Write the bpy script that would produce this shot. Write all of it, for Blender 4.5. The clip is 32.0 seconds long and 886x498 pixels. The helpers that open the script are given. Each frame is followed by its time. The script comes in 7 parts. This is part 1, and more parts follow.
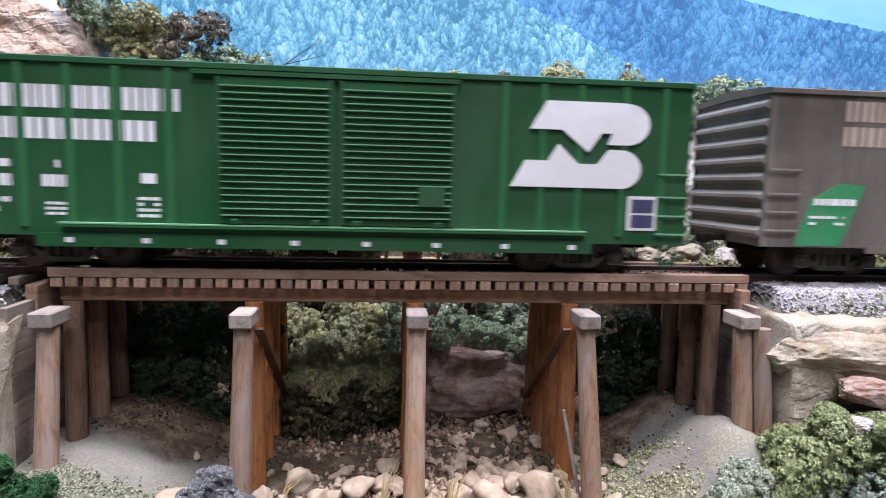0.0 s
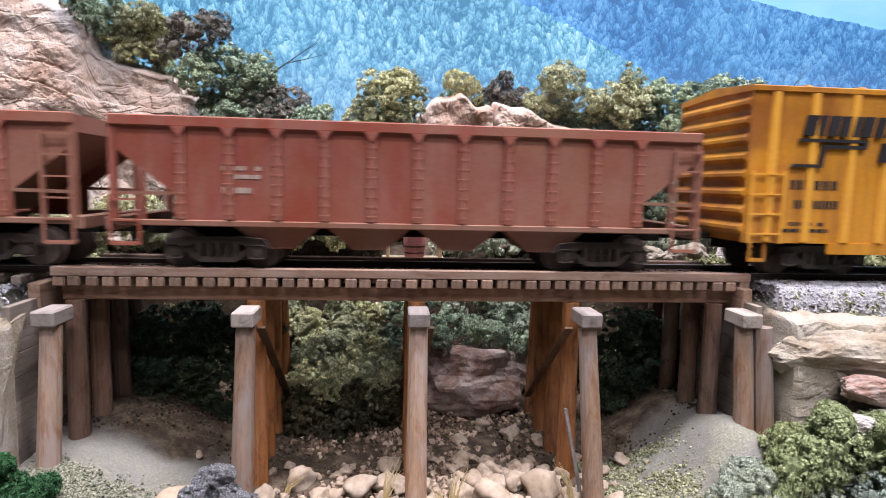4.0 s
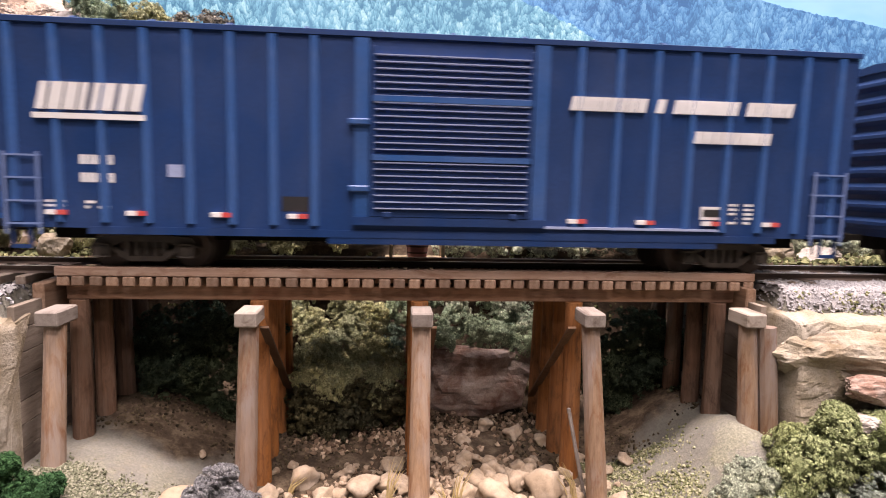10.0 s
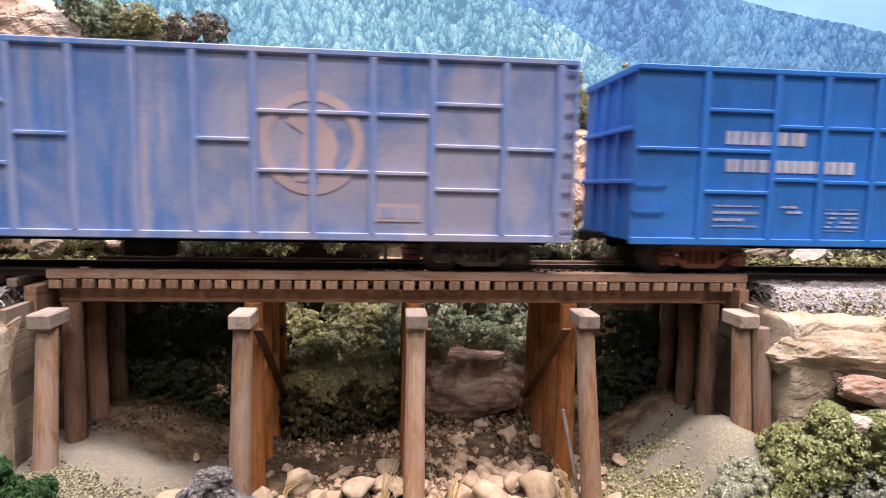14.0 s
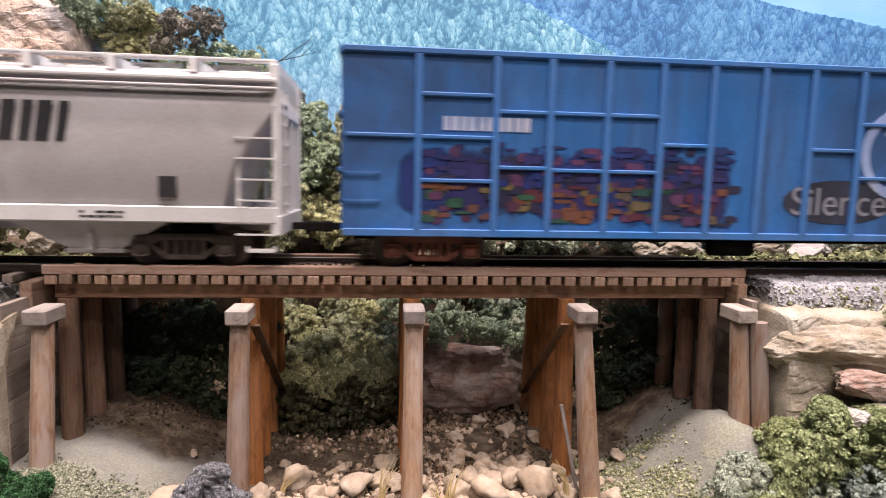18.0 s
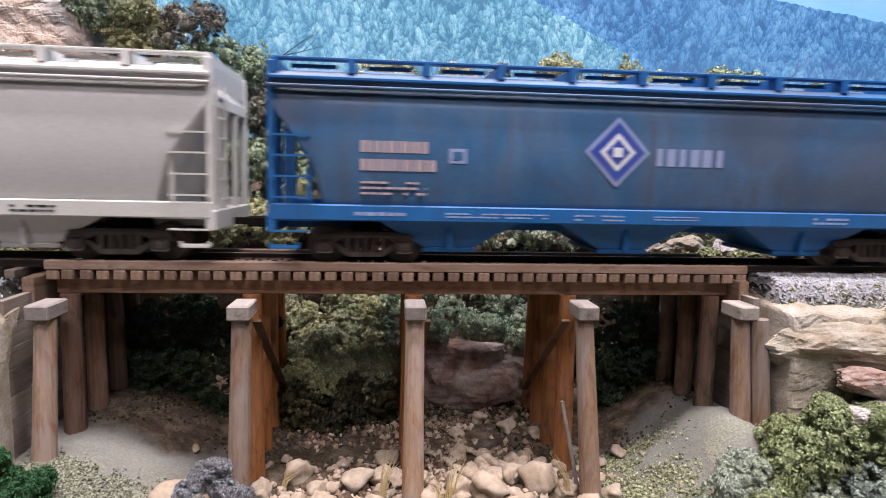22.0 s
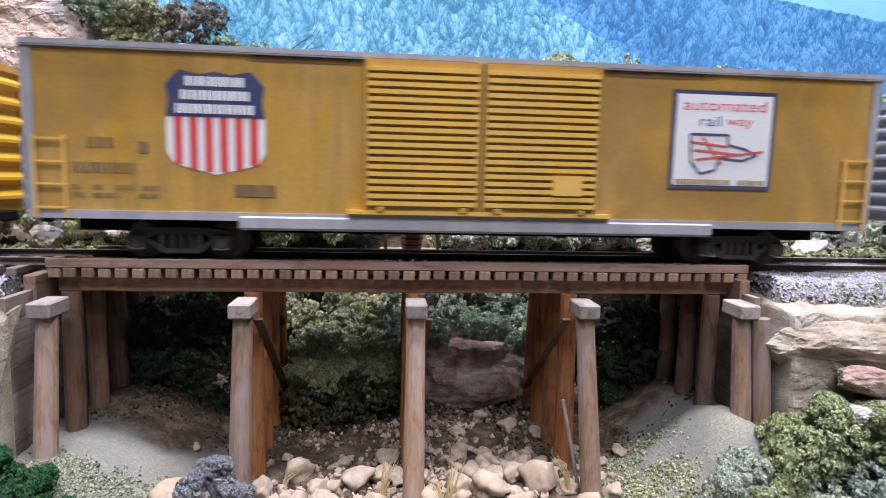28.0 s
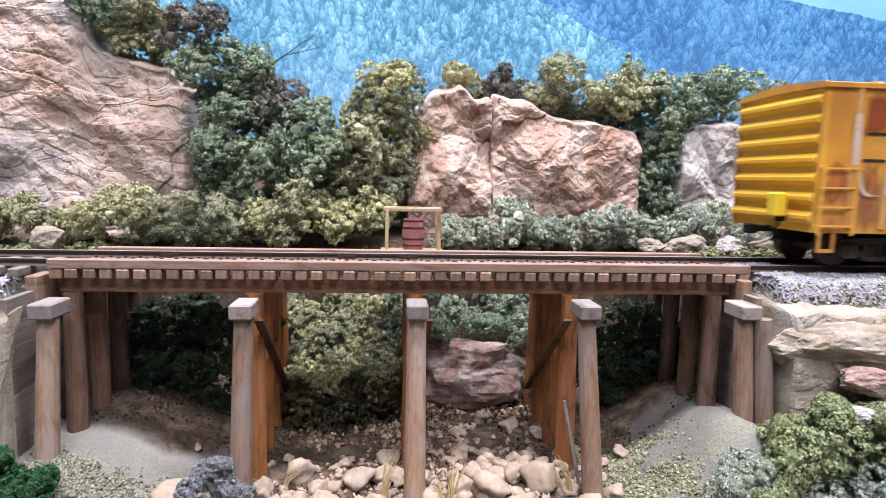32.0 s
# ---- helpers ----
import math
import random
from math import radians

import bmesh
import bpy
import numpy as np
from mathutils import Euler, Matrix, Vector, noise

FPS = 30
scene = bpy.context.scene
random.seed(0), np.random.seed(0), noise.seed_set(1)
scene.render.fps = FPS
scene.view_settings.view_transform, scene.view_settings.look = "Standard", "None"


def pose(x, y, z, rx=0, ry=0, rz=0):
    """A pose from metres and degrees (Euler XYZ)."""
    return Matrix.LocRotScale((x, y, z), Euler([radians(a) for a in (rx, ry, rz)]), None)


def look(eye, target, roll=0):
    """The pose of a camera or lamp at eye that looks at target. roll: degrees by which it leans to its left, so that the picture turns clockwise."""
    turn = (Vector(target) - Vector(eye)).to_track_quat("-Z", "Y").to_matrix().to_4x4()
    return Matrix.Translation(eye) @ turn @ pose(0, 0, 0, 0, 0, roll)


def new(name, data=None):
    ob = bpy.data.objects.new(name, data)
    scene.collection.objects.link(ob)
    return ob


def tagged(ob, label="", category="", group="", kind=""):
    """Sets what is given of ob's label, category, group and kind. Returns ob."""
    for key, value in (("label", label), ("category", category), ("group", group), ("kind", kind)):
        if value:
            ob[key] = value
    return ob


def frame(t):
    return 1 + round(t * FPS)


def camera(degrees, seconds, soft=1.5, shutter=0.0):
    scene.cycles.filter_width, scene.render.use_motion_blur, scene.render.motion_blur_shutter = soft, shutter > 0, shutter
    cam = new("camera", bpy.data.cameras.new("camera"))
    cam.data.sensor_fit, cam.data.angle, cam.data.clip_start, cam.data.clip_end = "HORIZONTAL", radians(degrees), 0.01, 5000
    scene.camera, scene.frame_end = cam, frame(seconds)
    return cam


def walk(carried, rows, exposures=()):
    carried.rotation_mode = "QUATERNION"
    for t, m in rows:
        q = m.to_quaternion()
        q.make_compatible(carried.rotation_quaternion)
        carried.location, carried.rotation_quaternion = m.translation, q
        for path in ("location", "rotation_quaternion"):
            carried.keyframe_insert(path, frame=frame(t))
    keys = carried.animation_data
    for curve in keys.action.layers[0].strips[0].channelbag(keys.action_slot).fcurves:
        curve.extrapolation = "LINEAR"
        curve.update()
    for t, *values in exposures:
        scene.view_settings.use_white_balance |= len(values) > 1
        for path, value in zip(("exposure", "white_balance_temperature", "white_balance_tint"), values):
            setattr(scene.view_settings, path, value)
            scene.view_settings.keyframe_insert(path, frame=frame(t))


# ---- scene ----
# All lengths below are in millimetres of the model and turned into metres by MM.
MM = 0.001


def view_from(x, y, z, yaw, pitch, roll):
    """A camera pose: yaw to the right of the y axis, pitch upwards, in degrees."""
    a, b = radians(yaw), radians(pitch)
    eye = Vector((x, y, z)) * MM
    return look(eye, eye + Vector((math.sin(a) * math.cos(b), math.cos(a) * math.cos(b), math.sin(b))), roll)


cam = camera(74.35, 32.0, soft=1.0, shutter=0.45)
walk(cam, [(row[0], view_from(*row[1:])) for row in (
    (0, -0.35, -163.39, 22.88, 5.494, -6.189, 1.457),
    (0.5, -0.45, -163.49, 22.97, 5.554, -6.213, 1.473),
    (1, -0.25, -163.37, 22.96, 5.515, -6.239, 1.466),
    (1.5, -0.09, -163.34, 22.90, 5.455, -6.238, 1.428),
    (2, -0.23, -163.52, 22.85, 5.441, -6.237, 1.438),
    (2.5, -0.36, -163.65, 22.81, 5.421, -6.226, 1.455),
    (3, -0.45, -163.58, 22.87, 5.429, -6.262, 1.466),
    (3.5, -0.48, -163.57, 22.83, 5.404, -6.242, 1.427),
    (5.5, -0.53, -163.20, 22.66, 5.349, -6.460, 1.422),
    (6, -0.34, -163.47, 22.77, 5.220, -6.450, 1.399),
    (6.5, -0.42, -163.68, 23.01, 5.161, -6.418, 1.390),
    (7, -0.51, -163.67, 22.89, 5.100, -6.313, 1.368),
    (7.5, -0.59, -163.74, 22.71, 5.059, -6.262, 1.378),
    (8, -0.50, -163.54, 22.62, 5.046, -6.267, 1.362),
    (8.5, -0.43, -163.47, 22.61, 5.099, -6.264, 1.354),
    (9, -0.40, -163.40, 22.72, 5.173, -6.293, 1.359),
    (9.5, -0.44, -163.39, 22.84, 5.164, -6.339, 1.371),
    (10, -0.48, -163.45, 22.77, 5.088, -6.302, 1.342),
    (10.5, -0.56, -163.43, 22.86, 5.137, -6.341, 1.336),
    (11, -0.50, -163.49, 22.85, 5.220, -6.342, 1.323),
    (11.5, -0.49, -163.63, 22.76, 5.325, -6.277, 1.304),
    (12, -0.37, -163.45, 22.72, 5.387, -6.247, 1.277),
    (12.5, -0.31, -163.34, 22.69, 5.442, -6.204, 1.269),
    (13, -0.41, -163.45, 22.76, 5.514, -6.192, 1.297),
    (13.5, -0.51, -163.54, 22.82, 5.559, -6.179, 1.290),
    (14, -0.49, -163.45, 22.78, 5.639, -6.128, 1.282),
    (14.5, -0.51, -163.32, 22.77, 5.757, -6.116, 1.298),
    (16.5, -0.60, -163.37, 23.07, 5.761, -6.313, 1.316),
    (17, -0.43, -163.35, 22.82, 5.771, -6.302, 1.224),
    (17.5, -0.25, -163.17, 22.53, 5.783, -6.379, 1.178),
    (18, -0.26, -163.02, 22.31, 5.809, -6.443, 1.194),
    (18.5, -0.28, -162.95, 22.30, 5.822, -6.473, 1.238),
    (19, -0.17, -162.85, 22.29, 5.810, -6.540, 1.244),
    (19.5, -0.12, -162.85, 22.31, 5.794, -6.646, 1.246),
    (20, -0.12, -163.01, 22.26, 5.754, -6.688, 1.250),
    (20.5, -0.26, -163.01, 22.30, 5.772, -6.762, 1.280),
    (21, -0.25, -162.99, 22.35, 5.761, -6.816, 1.290),
    (21.5, -0.17, -163.06, 22.30, 5.698, -6.797, 1.287),
    (22, -0.29, -163.01, 22.40, 5.681, -6.852, 1.325),
    (22.5, -0.33, -163.04, 22.37, 5.654, -6.863, 1.330),
    (23, -0.18, -163.12, 22.30, 5.565, -6.854, 1.310),
    (23.5, -0.18, -162.99, 22.28, 5.585, -6.881, 1.345),
    (24, -0.27, -163.06, 22.28, 5.576, -6.892, 1.363),
    (24.5, -0.21, -163.05, 22.23, 5.501, -6.868, 1.339),
    (25, -0.18, -163.10, 22.14, 5.505, -6.827, 1.340),
    (25.5, -0.18, -163.03, 22.08, 5.555, -6.819, 1.370),
    (27.5, -0.31, -163.11, 22.25, 5.588, -6.928, 1.396),
    (28, -0.27, -163.12, 22.06, 5.578, -6.860, 1.386),
    (28.5, -0.11, -163.02, 21.98, 5.537, -6.851, 1.355),
    (29, -0.04, -163.01, 22.14, 5.471, -6.918, 1.334),
    (29.5, -0.01, -163.11, 22.11, 5.383, -6.894, 1.313),
    (30, 0.01, -163.15, 22.10, 5.365, -6.881, 1.306),
    (30.5, 0.01, -163.14, 22.18, 5.400, -6.905, 1.338),
    (31, 0.07, -163.05, 22.22, 5.395, -6.905, 1.342),
    (31.5, 0.13, -162.91, 22.27, 5.389, -6.896, 1.335),
    (32, -0.00, -162.93, 22.31, 5.384, -6.895, 1.330),
)], exposures=[(0, 0.0, 6100, 10), (4, 0.0, 6300, 10), (6.8, 0.1, 6800, 12), (8.6, 0.15, 7800, 17), (14, 0.05, 7800, 17), (18, 0.0, 7350, 15), (20, -0.1, 6850, 12), (24, -0.27, 6450, 11), (28, -0.05, 5950, 10), (32, 0.0, 6150, 10)])

# ---- light: three rows of ceiling fixtures over the layout, a pale room round it ----
world = bpy.data.worlds.new("room_air")
scene.world = world
world.use_nodes = True
world.node_tree.nodes["Background"].inputs[0].default_value = (0.85, 0.9, 1.0, 1)
world.node_tree.nodes["Background"].inputs[1].default_value = 0.012


def ceiling_lamp(x, y, z, tx, ty, tz, sx, sy, watts, colour):
    data = bpy.data.lights.new("ceiling_lamp", "AREA")
    data.shape, data.size, data.size_y, data.energy, data.color = "RECTANGLE", sx, sy, watts, colour
    ob = new("ceiling_lamp", data)
    ob.matrix_basis = look((x, y, z), (tx, ty, tz))
    return ob


ceiling_lamp(0.05, -0.10, 1.25, 0.05, -0.02, 0.0, 1.25, 0.16, 50, (1.0, 0.945, 1.0))
ceiling_lamp(0.10, -0.72, 1.25, 0.03, 0.0, 0.0, 1.25, 0.16, 20, (1.0, 0.945, 1.0))
ceiling_lamp(0.10, -1.35, 1.25, 0.0, -0.3, 0.0, 1.25, 0.16, 12, (1.0, 0.945, 1.0))


# ---- mesh builder ----
class G:
    """Collects vertices and faces of one mesh, in millimetres."""

    def __init__(self):
        self.v, self.f = [], []

    def add(self, verts, faces):
        n = len(self.v)
        self.v += [tuple(p) for p in verts]
        self.f += [tuple(i + n for i in q) for q in faces]
        return self

    def box(self, x0, x1, y0, y1, z0, z1, c=0.0):
        """A box; c chamfers its edges."""
        if c <= 0:
            vs = [(x, y, z) for x in (x0, x1) for y in (y0, y1) for z in (z0, z1)]
            return self.add(vs, [(0, 1, 3, 2), (4, 6, 7, 5), (0, 4, 5, 1), (2, 3, 7, 6), (0, 2, 6, 4), (1, 5, 7, 3)])
        c = min(c, 0.45 * abs(x1 - x0), 0.45 * abs(y1 - y0), 0.45 * abs(z1 - z0))
        lo, hi = (x0, y0, z0), (x1, y1, z1)
        vs, key = [], {}
        for sx in (0, 1):
            for sy in (0, 1):
                for sz in (0, 1):
                    s = (sx, sy, sz)
                    for a in range(3):
                        p = [(hi[k] - c if s[k] else lo[k] + c) for k in range(3)]
                        p[a] = hi[a] if s[a] else lo[a]
                        key[s, a] = len(vs)
                        vs.append(p)
        fs = []
        for a in range(3):
            b, d = (a + 1) % 3, (a + 2) % 3
            for s in (0, 1):
                ring = []
                for sb, sd in ((0, 0), (1, 0), (1, 1), (0, 1)):
                    q = [0, 0, 0]
                    q[a], q[b], q[d] = s, sb, sd
                    ring.append(key[tuple(q), a])
                fs.append(tuple(ring if s else ring[::-1]))
            for sb in (0, 1):
                for sd in (0, 1):
                    q0, q1 = [0, 0, 0], [0, 0, 0]
                    q0[a], q0[b], q0[d] = 0, sb, sd
                    q1[a], q1[b], q1[d] = 1, sb, sd
                    e = [key[tuple(q0), b], key[tuple(q1), b], key[tuple(q1), d], key[tuple(q0), d]]
                    fs.append(tuple(e if sb == sd else e[::-1]))
        for s in [(i, j, k) for i in (0, 1) for j in (0, 1) for k in (0, 1)]:
            t = [key[s, 0], key[s, 1], key[s, 2]]
            fs.append(tuple(t if sum(s) % 2 else t[::-1]))
        return self.add(vs, fs)

    def bar(self, p, q, w, h, c=0.0, up=(0, 0, 1)):
        """A square bar from p to q."""
        p, q = Vector(p), Vector(q)
        d = (q - p)
        n = d.normalized()
        u = Vector(up)
        if abs(n.dot(u)) > 0.95:
            u = Vector((0, 1, 0))
        r = n.cross(u).normalized()
        u = r.cross(n)
        k = G().box(-w / 2, w / 2, 0, d.length, -h / 2, h / 2, c)
        return self.add([p + r * x + n * y + u * z for x, y, z in k.v], k.f)

    def tube(self, p, q, r0, r1=None, n=10, cap=True):
        p, q = Vector(p), Vector(q)
        r1 = r0 if r1 is None else r1
        d = (q - p).normalized()
        a = d.orthogonal().normalized()
        b = d.cross(a)
        vs = []
        for i in range(n):
            t = 2 * math.pi * i / n
            o = a * math.cos(t) + b * math.sin(t)
            vs += [p + o * r0, q + o * r1]
        fs = [(2 * i, 2 * ((i + 1) % n), 2 * ((i + 1) % n) + 1, 2 * i + 1) for i in range(n)]
        if cap:
            fs += [tuple(2 * i for i in range(n))[::-1], tuple(2 * i + 1 for i in range(n))]
        return self.add(vs, fs)

    def prism(self, axis, poly, a0, a1):
        """A flat outline pushed along an axis: outline in (y, z) for x, (x, z) for y, (x, y) for z."""
        n = len(poly)
        put = {"x": lambda a, p: (a, p[0], p[1]), "y": lambda a, p: (p[0], a, p[1]), "z": lambda a, p: (p[0], p[1], a)}[axis]
        vs = [put(a0, p) for p in poly] + [put(a1, p) for p in poly]
        fs = [tuple(range(n))[::-1], tuple(range(n, 2 * n))]
        fs += [(i, (i + 1) % n, n + (i + 1) % n, n + i) for i in range(n)]
        return self.add(vs, fs)

    def lathe(self, cx, cy, prof, n=20):
        """Turns a profile of (radius, z) about an upright axis."""
        vs, m = [], len(prof)
        for i in range(n):
            t = 2 * math.pi * i / n
            vs += [(cx + r * math.cos(t), cy + r * math.sin(t), z) for r, z in prof]
        fs = []
        for i in range(n):
            j = (i + 1) % n
            fs += [(i * m + k, j * m + k, j * m + k + 1, i * m + k + 1) for k in range(m - 1)]
        fs += [tuple(i * m for i in range(n))[::-1], tuple(i * m + m - 1 for i in range(n))]
        return self.add(vs, fs)

    def mesh(self, name, material, smooth=False):
        me = bpy.data.meshes.new(name)
        me.from_pydata([(x * MM, y * MM, z * MM) for x, y, z in self.v], [], self.f)
        bm = bmesh.new()
        bm.from_mesh(me)
        bmesh.ops.recalc_face_normals(bm, faces=bm.faces)
        bm.to_mesh(me)
        bm.free()
        me.materials.append(material)
        if smooth:
            me.shade_smooth()
        return me


def part(name, g, material, parent=None, label="", smooth=False):
    """Links one mesh, under a thing or a part if given."""
    me = g if isinstance(g, bpy.types.Mesh) else g.mesh(name, material, smooth)
    ob = new(name, me)
    ob.parent = parent
    return tagged(ob, label)


def thing(name, label, category, group="", kind=""):
    return tagged(new(name), label, category, group, kind)


# ---- materials ----
class Nodes:
    def __init__(self, name):
        self.m = bpy.data.materials.new(name)
        self.m.use_nodes = True
        self.t = self.m.node_tree
        self.b = self.t.nodes["Principled BSDF"]

    def n(self, kind, **given):
        node = self.t.nodes.new(kind)
        for k, val in given.items():
            node.inputs[k.replace("_", " ")].default_value = val
        return node

    def link(self, a, b):
        self.t.links.new(a, b)

    def coords(self, scale=(1, 1, 1), source="Object"):
        tc = self.t.nodes.new("ShaderNodeTexCoord")
        mp = self.t.nodes.new("ShaderNodeMapping")
        mp.inputs["Scale"].default_value = scale
        self.link(tc.outputs[source], mp.inputs["Vector"])
        return mp.outputs["Vector"]

    def noise(self, vec, scale, detail=4, rough=0.6, distort=0.0):
        k = self.n("ShaderNodeTexNoise", Scale=scale, Detail=detail, Roughness=rough, Distortion=distort)
        self.link(vec, k.inputs["Vector"])
        return k.outputs["Fac"]

    def ramp(self, fac, stops):
        k = self.t.nodes.new("ShaderNodeValToRGB")
        e = k.color_ramp.elements
        while len(e) < len(stops):
            e.new(0.5)
        for el, (pos, col) in zip(e, stops):
            el.position = pos
            el.color = (*col, 1) if len(col) == 3 else col
        self.link(fac, k.inputs["Fac"])
        return k.outputs["Color"]

    def mix(self, fac, a, b, mode="MIX"):
        k = self.t.nodes.new("ShaderNodeMix")
        k.data_type, k.blend_type = "RGBA", mode
        for val, socket in ((fac, k.inputs[0]), (a, k.inputs[6]), (b, k.inputs[7])):
            if isinstance(val, (int, float)):
                socket.default_value = val
            elif isinstance(val, tuple):
                socket.default_value = (*val, 1)
            else:
                self.link(val, socket)
        return k.outputs[2]

    def math(self, op, a, b=0.0):
        k = self.t.nodes.new("ShaderNodeMath")
        k.operation = op
        for val, socket in ((a, k.inputs[0]), (b, k.inputs[1])):
            if isinstance(val, (int, float)):
                socket.default_value = val
            else:
                self.link(val, socket)
        return k.outputs[0]

    def random(self):
        return self.t.nodes.new("ShaderNodeObjectInfo").outputs["Random"]

    def bump(self, height, strength=0.3, distance=0.0003):
        k = self.n("ShaderNodeBump", Strength=strength, Distance=distance)
        self.link(height, k.inputs["Height"])
        self.link(k.outputs["Normal"], self.b.inputs["Normal"])

    def finish(self, colour, rough=0.7, metal=0.0, spec=0.4):
        if isinstance(colour, tuple):
            self.b.inputs["Base Color"].default_value = (*colour, 1)
        else:
            self.link(colour, self.b.inputs["Base Color"])
        if isinstance(rough, (int, float)):
            self.b.inputs["Roughness"].default_value = rough
        else:
            self.link(rough, self.b.inputs["Roughness"])
        self.b.inputs["Metallic"].default_value = metal
        self.b.inputs["Specular IOR Level"].default_value = spec
        return self.m


def mixed(a, b, k):
    return tuple(x * (1 - k) + y * k for x, y in zip(a, b))


def wood(name, dark, light, axis, rough=0.8, grey=0.55, stain=(0.12, 0.06, 0.03), ash=(0.36, 0.32, 0.29)):
    """Stained strip wood with its grain along one axis and a tone of its own for each piece."""
    k = Nodes(name)
    s = {"x": (0.06, 1, 1), "y": (1, 0.06, 1), "z": (1, 1, 0.06)}[axis]
    grain = k.noise(k.coords(s), 1100, 5, 0.7)
    soft = {"x": (0.3, 1, 1), "y": (1, 0.3, 1), "z": (1, 1, 0.3)}[axis]
    blot = k.noise(k.coords(soft), 150, 4, 0.6)
    spot = k.noise(k.coords(soft), 320, 5, 0.7, 0.5)
    col = k.ramp(grain, [(0.2, mixed(dark, light, 0.2)), (0.8, light)])
    col = k.mix(k.math("MULTIPLY", k.ramp(blot, [(0.4, (0, 0, 0)), (0.65, (1, 1, 1))]), grey), col, mixed(light, ash, 0.7))
    col = k.mix(k.math("MULTIPLY", k.ramp(spot, [(0.5, (0, 0, 0)), (0.68, (1, 1, 1))]), 0.75), col, stain)
    tone = k.ramp(k.random(), [(0.0, (0.66, 0.64, 0.64)), (1.0, (1.15, 1.1, 1.05))])
    col = k.mix(1.0, col, tone, "MULTIPLY")
    k.bump(k.math("ADD", grain, spot), 0.5, 0.00025)
    return k.finish(col, rough, spec=0.2)


def paint(name, colour, dirt=(0.2, 0.16, 0.12), amount=0.35, rough=0.5, fade=0.15, speckle=0.0):
    """Model paint: slightly faded, with streaks and patches of grime that run down the sides."""
    k = Nodes(name)
    streak = k.noise(k.coords((1, 1, 0.10)), 210, 6, 0.7)
    patch = k.noise(k.coords((1, 1, 0.6)), 48, 5, 0.65, 0.6)
    cloud = k.noise(k.coords(), 21, 4, 0.6, 0.8)
    fine = k.noise(k.coords(), 1500, 3, 0.6)
    col = k.mix(k.math("MULTIPLY", k.ramp(patch, [(0.38, (0, 0, 0)), (0.62, (1, 1, 1))]), fade), colour, mixed(colour, (0.6, 0.6, 0.6), 0.4))
    grime = k.math("MULTIPLY", k.ramp(streak, [(0.40, (0, 0, 0)), (0.66, (1, 1, 1))]), k.ramp(patch, [(0.30, (0.15,) * 3), (0.66, (1, 1, 1))]))
    grime = k.math("MAXIMUM", grime, k.math("MULTIPLY", k.ramp(cloud, [(0.44, (0, 0, 0)), (0.60, (1, 1, 1))]), 0.8))
    col = k.mix(k.math("MULTIPLY", grime, amount), col, dirt)
    col = k.mix(0.12, col, k.ramp(fine, [(0.3, (0.1, 0.1, 0.1)), (0.7, (0.9, 0.9, 0.9))]), "OVERLAY")
    k.bump(fine, 0.08, 0.0001)
    return k.finish(col, k.ramp(patch, [(0.3, (rough - 0.08,) * 3), (0.7, (rough + 0.12,) * 3)]), spec=0.28)


def worn(name, colour, dirt, cover=0.6, soft=0.25):
    """Thin paint, rust or dust that is worn through and ragged towards its edges."""
    k = Nodes(name)
    n = k.noise(k.coords((1, 1, 0.35)), 190, 5, 0.7, 0.5)
    m = k.noise(k.coords(), 60, 4, 0.6)
    col = k.mix(k.ramp(m, [(0.35, (0, 0, 0)), (0.68, (1, 1, 1))]), colour, dirt)
    tc = k.t.nodes.new("ShaderNodeTexCoord")
    s = k.t.nodes.new("ShaderNodeSeparateXYZ")
    k.link(tc.outputs["Generated"], s.inputs[0])
    edge = None
    for o in (s.outputs[0], s.outputs[2]):
        e = k.math("SUBTRACT", 0.5, k.math("ABSOLUTE", k.math("SUBTRACT", o, 0.5)))
        edge = e if edge is None else k.math("MINIMUM", edge, e)
    al = k.math("ADD", k.math("MULTIPLY", k.math("MINIMUM", k.math("DIVIDE", edge, soft), 1.0), 0.6), k.math("MULTIPLY", n, 1.0))
    k.link(k.ramp(al, [(1.12 - cover, (0, 0, 0)), (1.5 - cover, (1, 1, 1))]), k.b.inputs["Alpha"])
    return k.finish(col, 0.75, spec=0.2)


def stone(name, cols, rough=0.9, s=1.0):
    """Plaster or natural rock in three washes, with fine relief."""
    k = Nodes(name)
    v = k.coords()
    big = k.noise(v, 28 * s, 5, 0.6, 0.6)
    mid = k.noise(v, 110 * s, 6, 0.65, 0.3)
    fine = k.noise(v, 900 * s, 5, 0.7)
    col = k.ramp(big, [(0.34, cols[0]), (0.5, cols[1]), (0.66, cols[2])])
    col = k.mix(k.math("MULTIPLY", k.ramp(mid, [(0.42, (0, 0, 0)), (0.7, (1, 1, 1))]), 0.6), col, mixed(cols[1], (0.62, 0.58, 0.55), 0.6))
    col = k.mix(k.math("MULTIPLY", k.ramp(fine, [(0.3, (1, 1, 1)), (0.55, (0, 0, 0))]), 0.45), col, mixed(cols[0], (0.08, 0.06, 0.05), 0.6))
    k.bump(k.math("ADD", mid, k.math("MULTIPLY", fine, 0.4)), 0.8, 0.0012 / s)
    return k.finish(col, rough, spec=0.2)


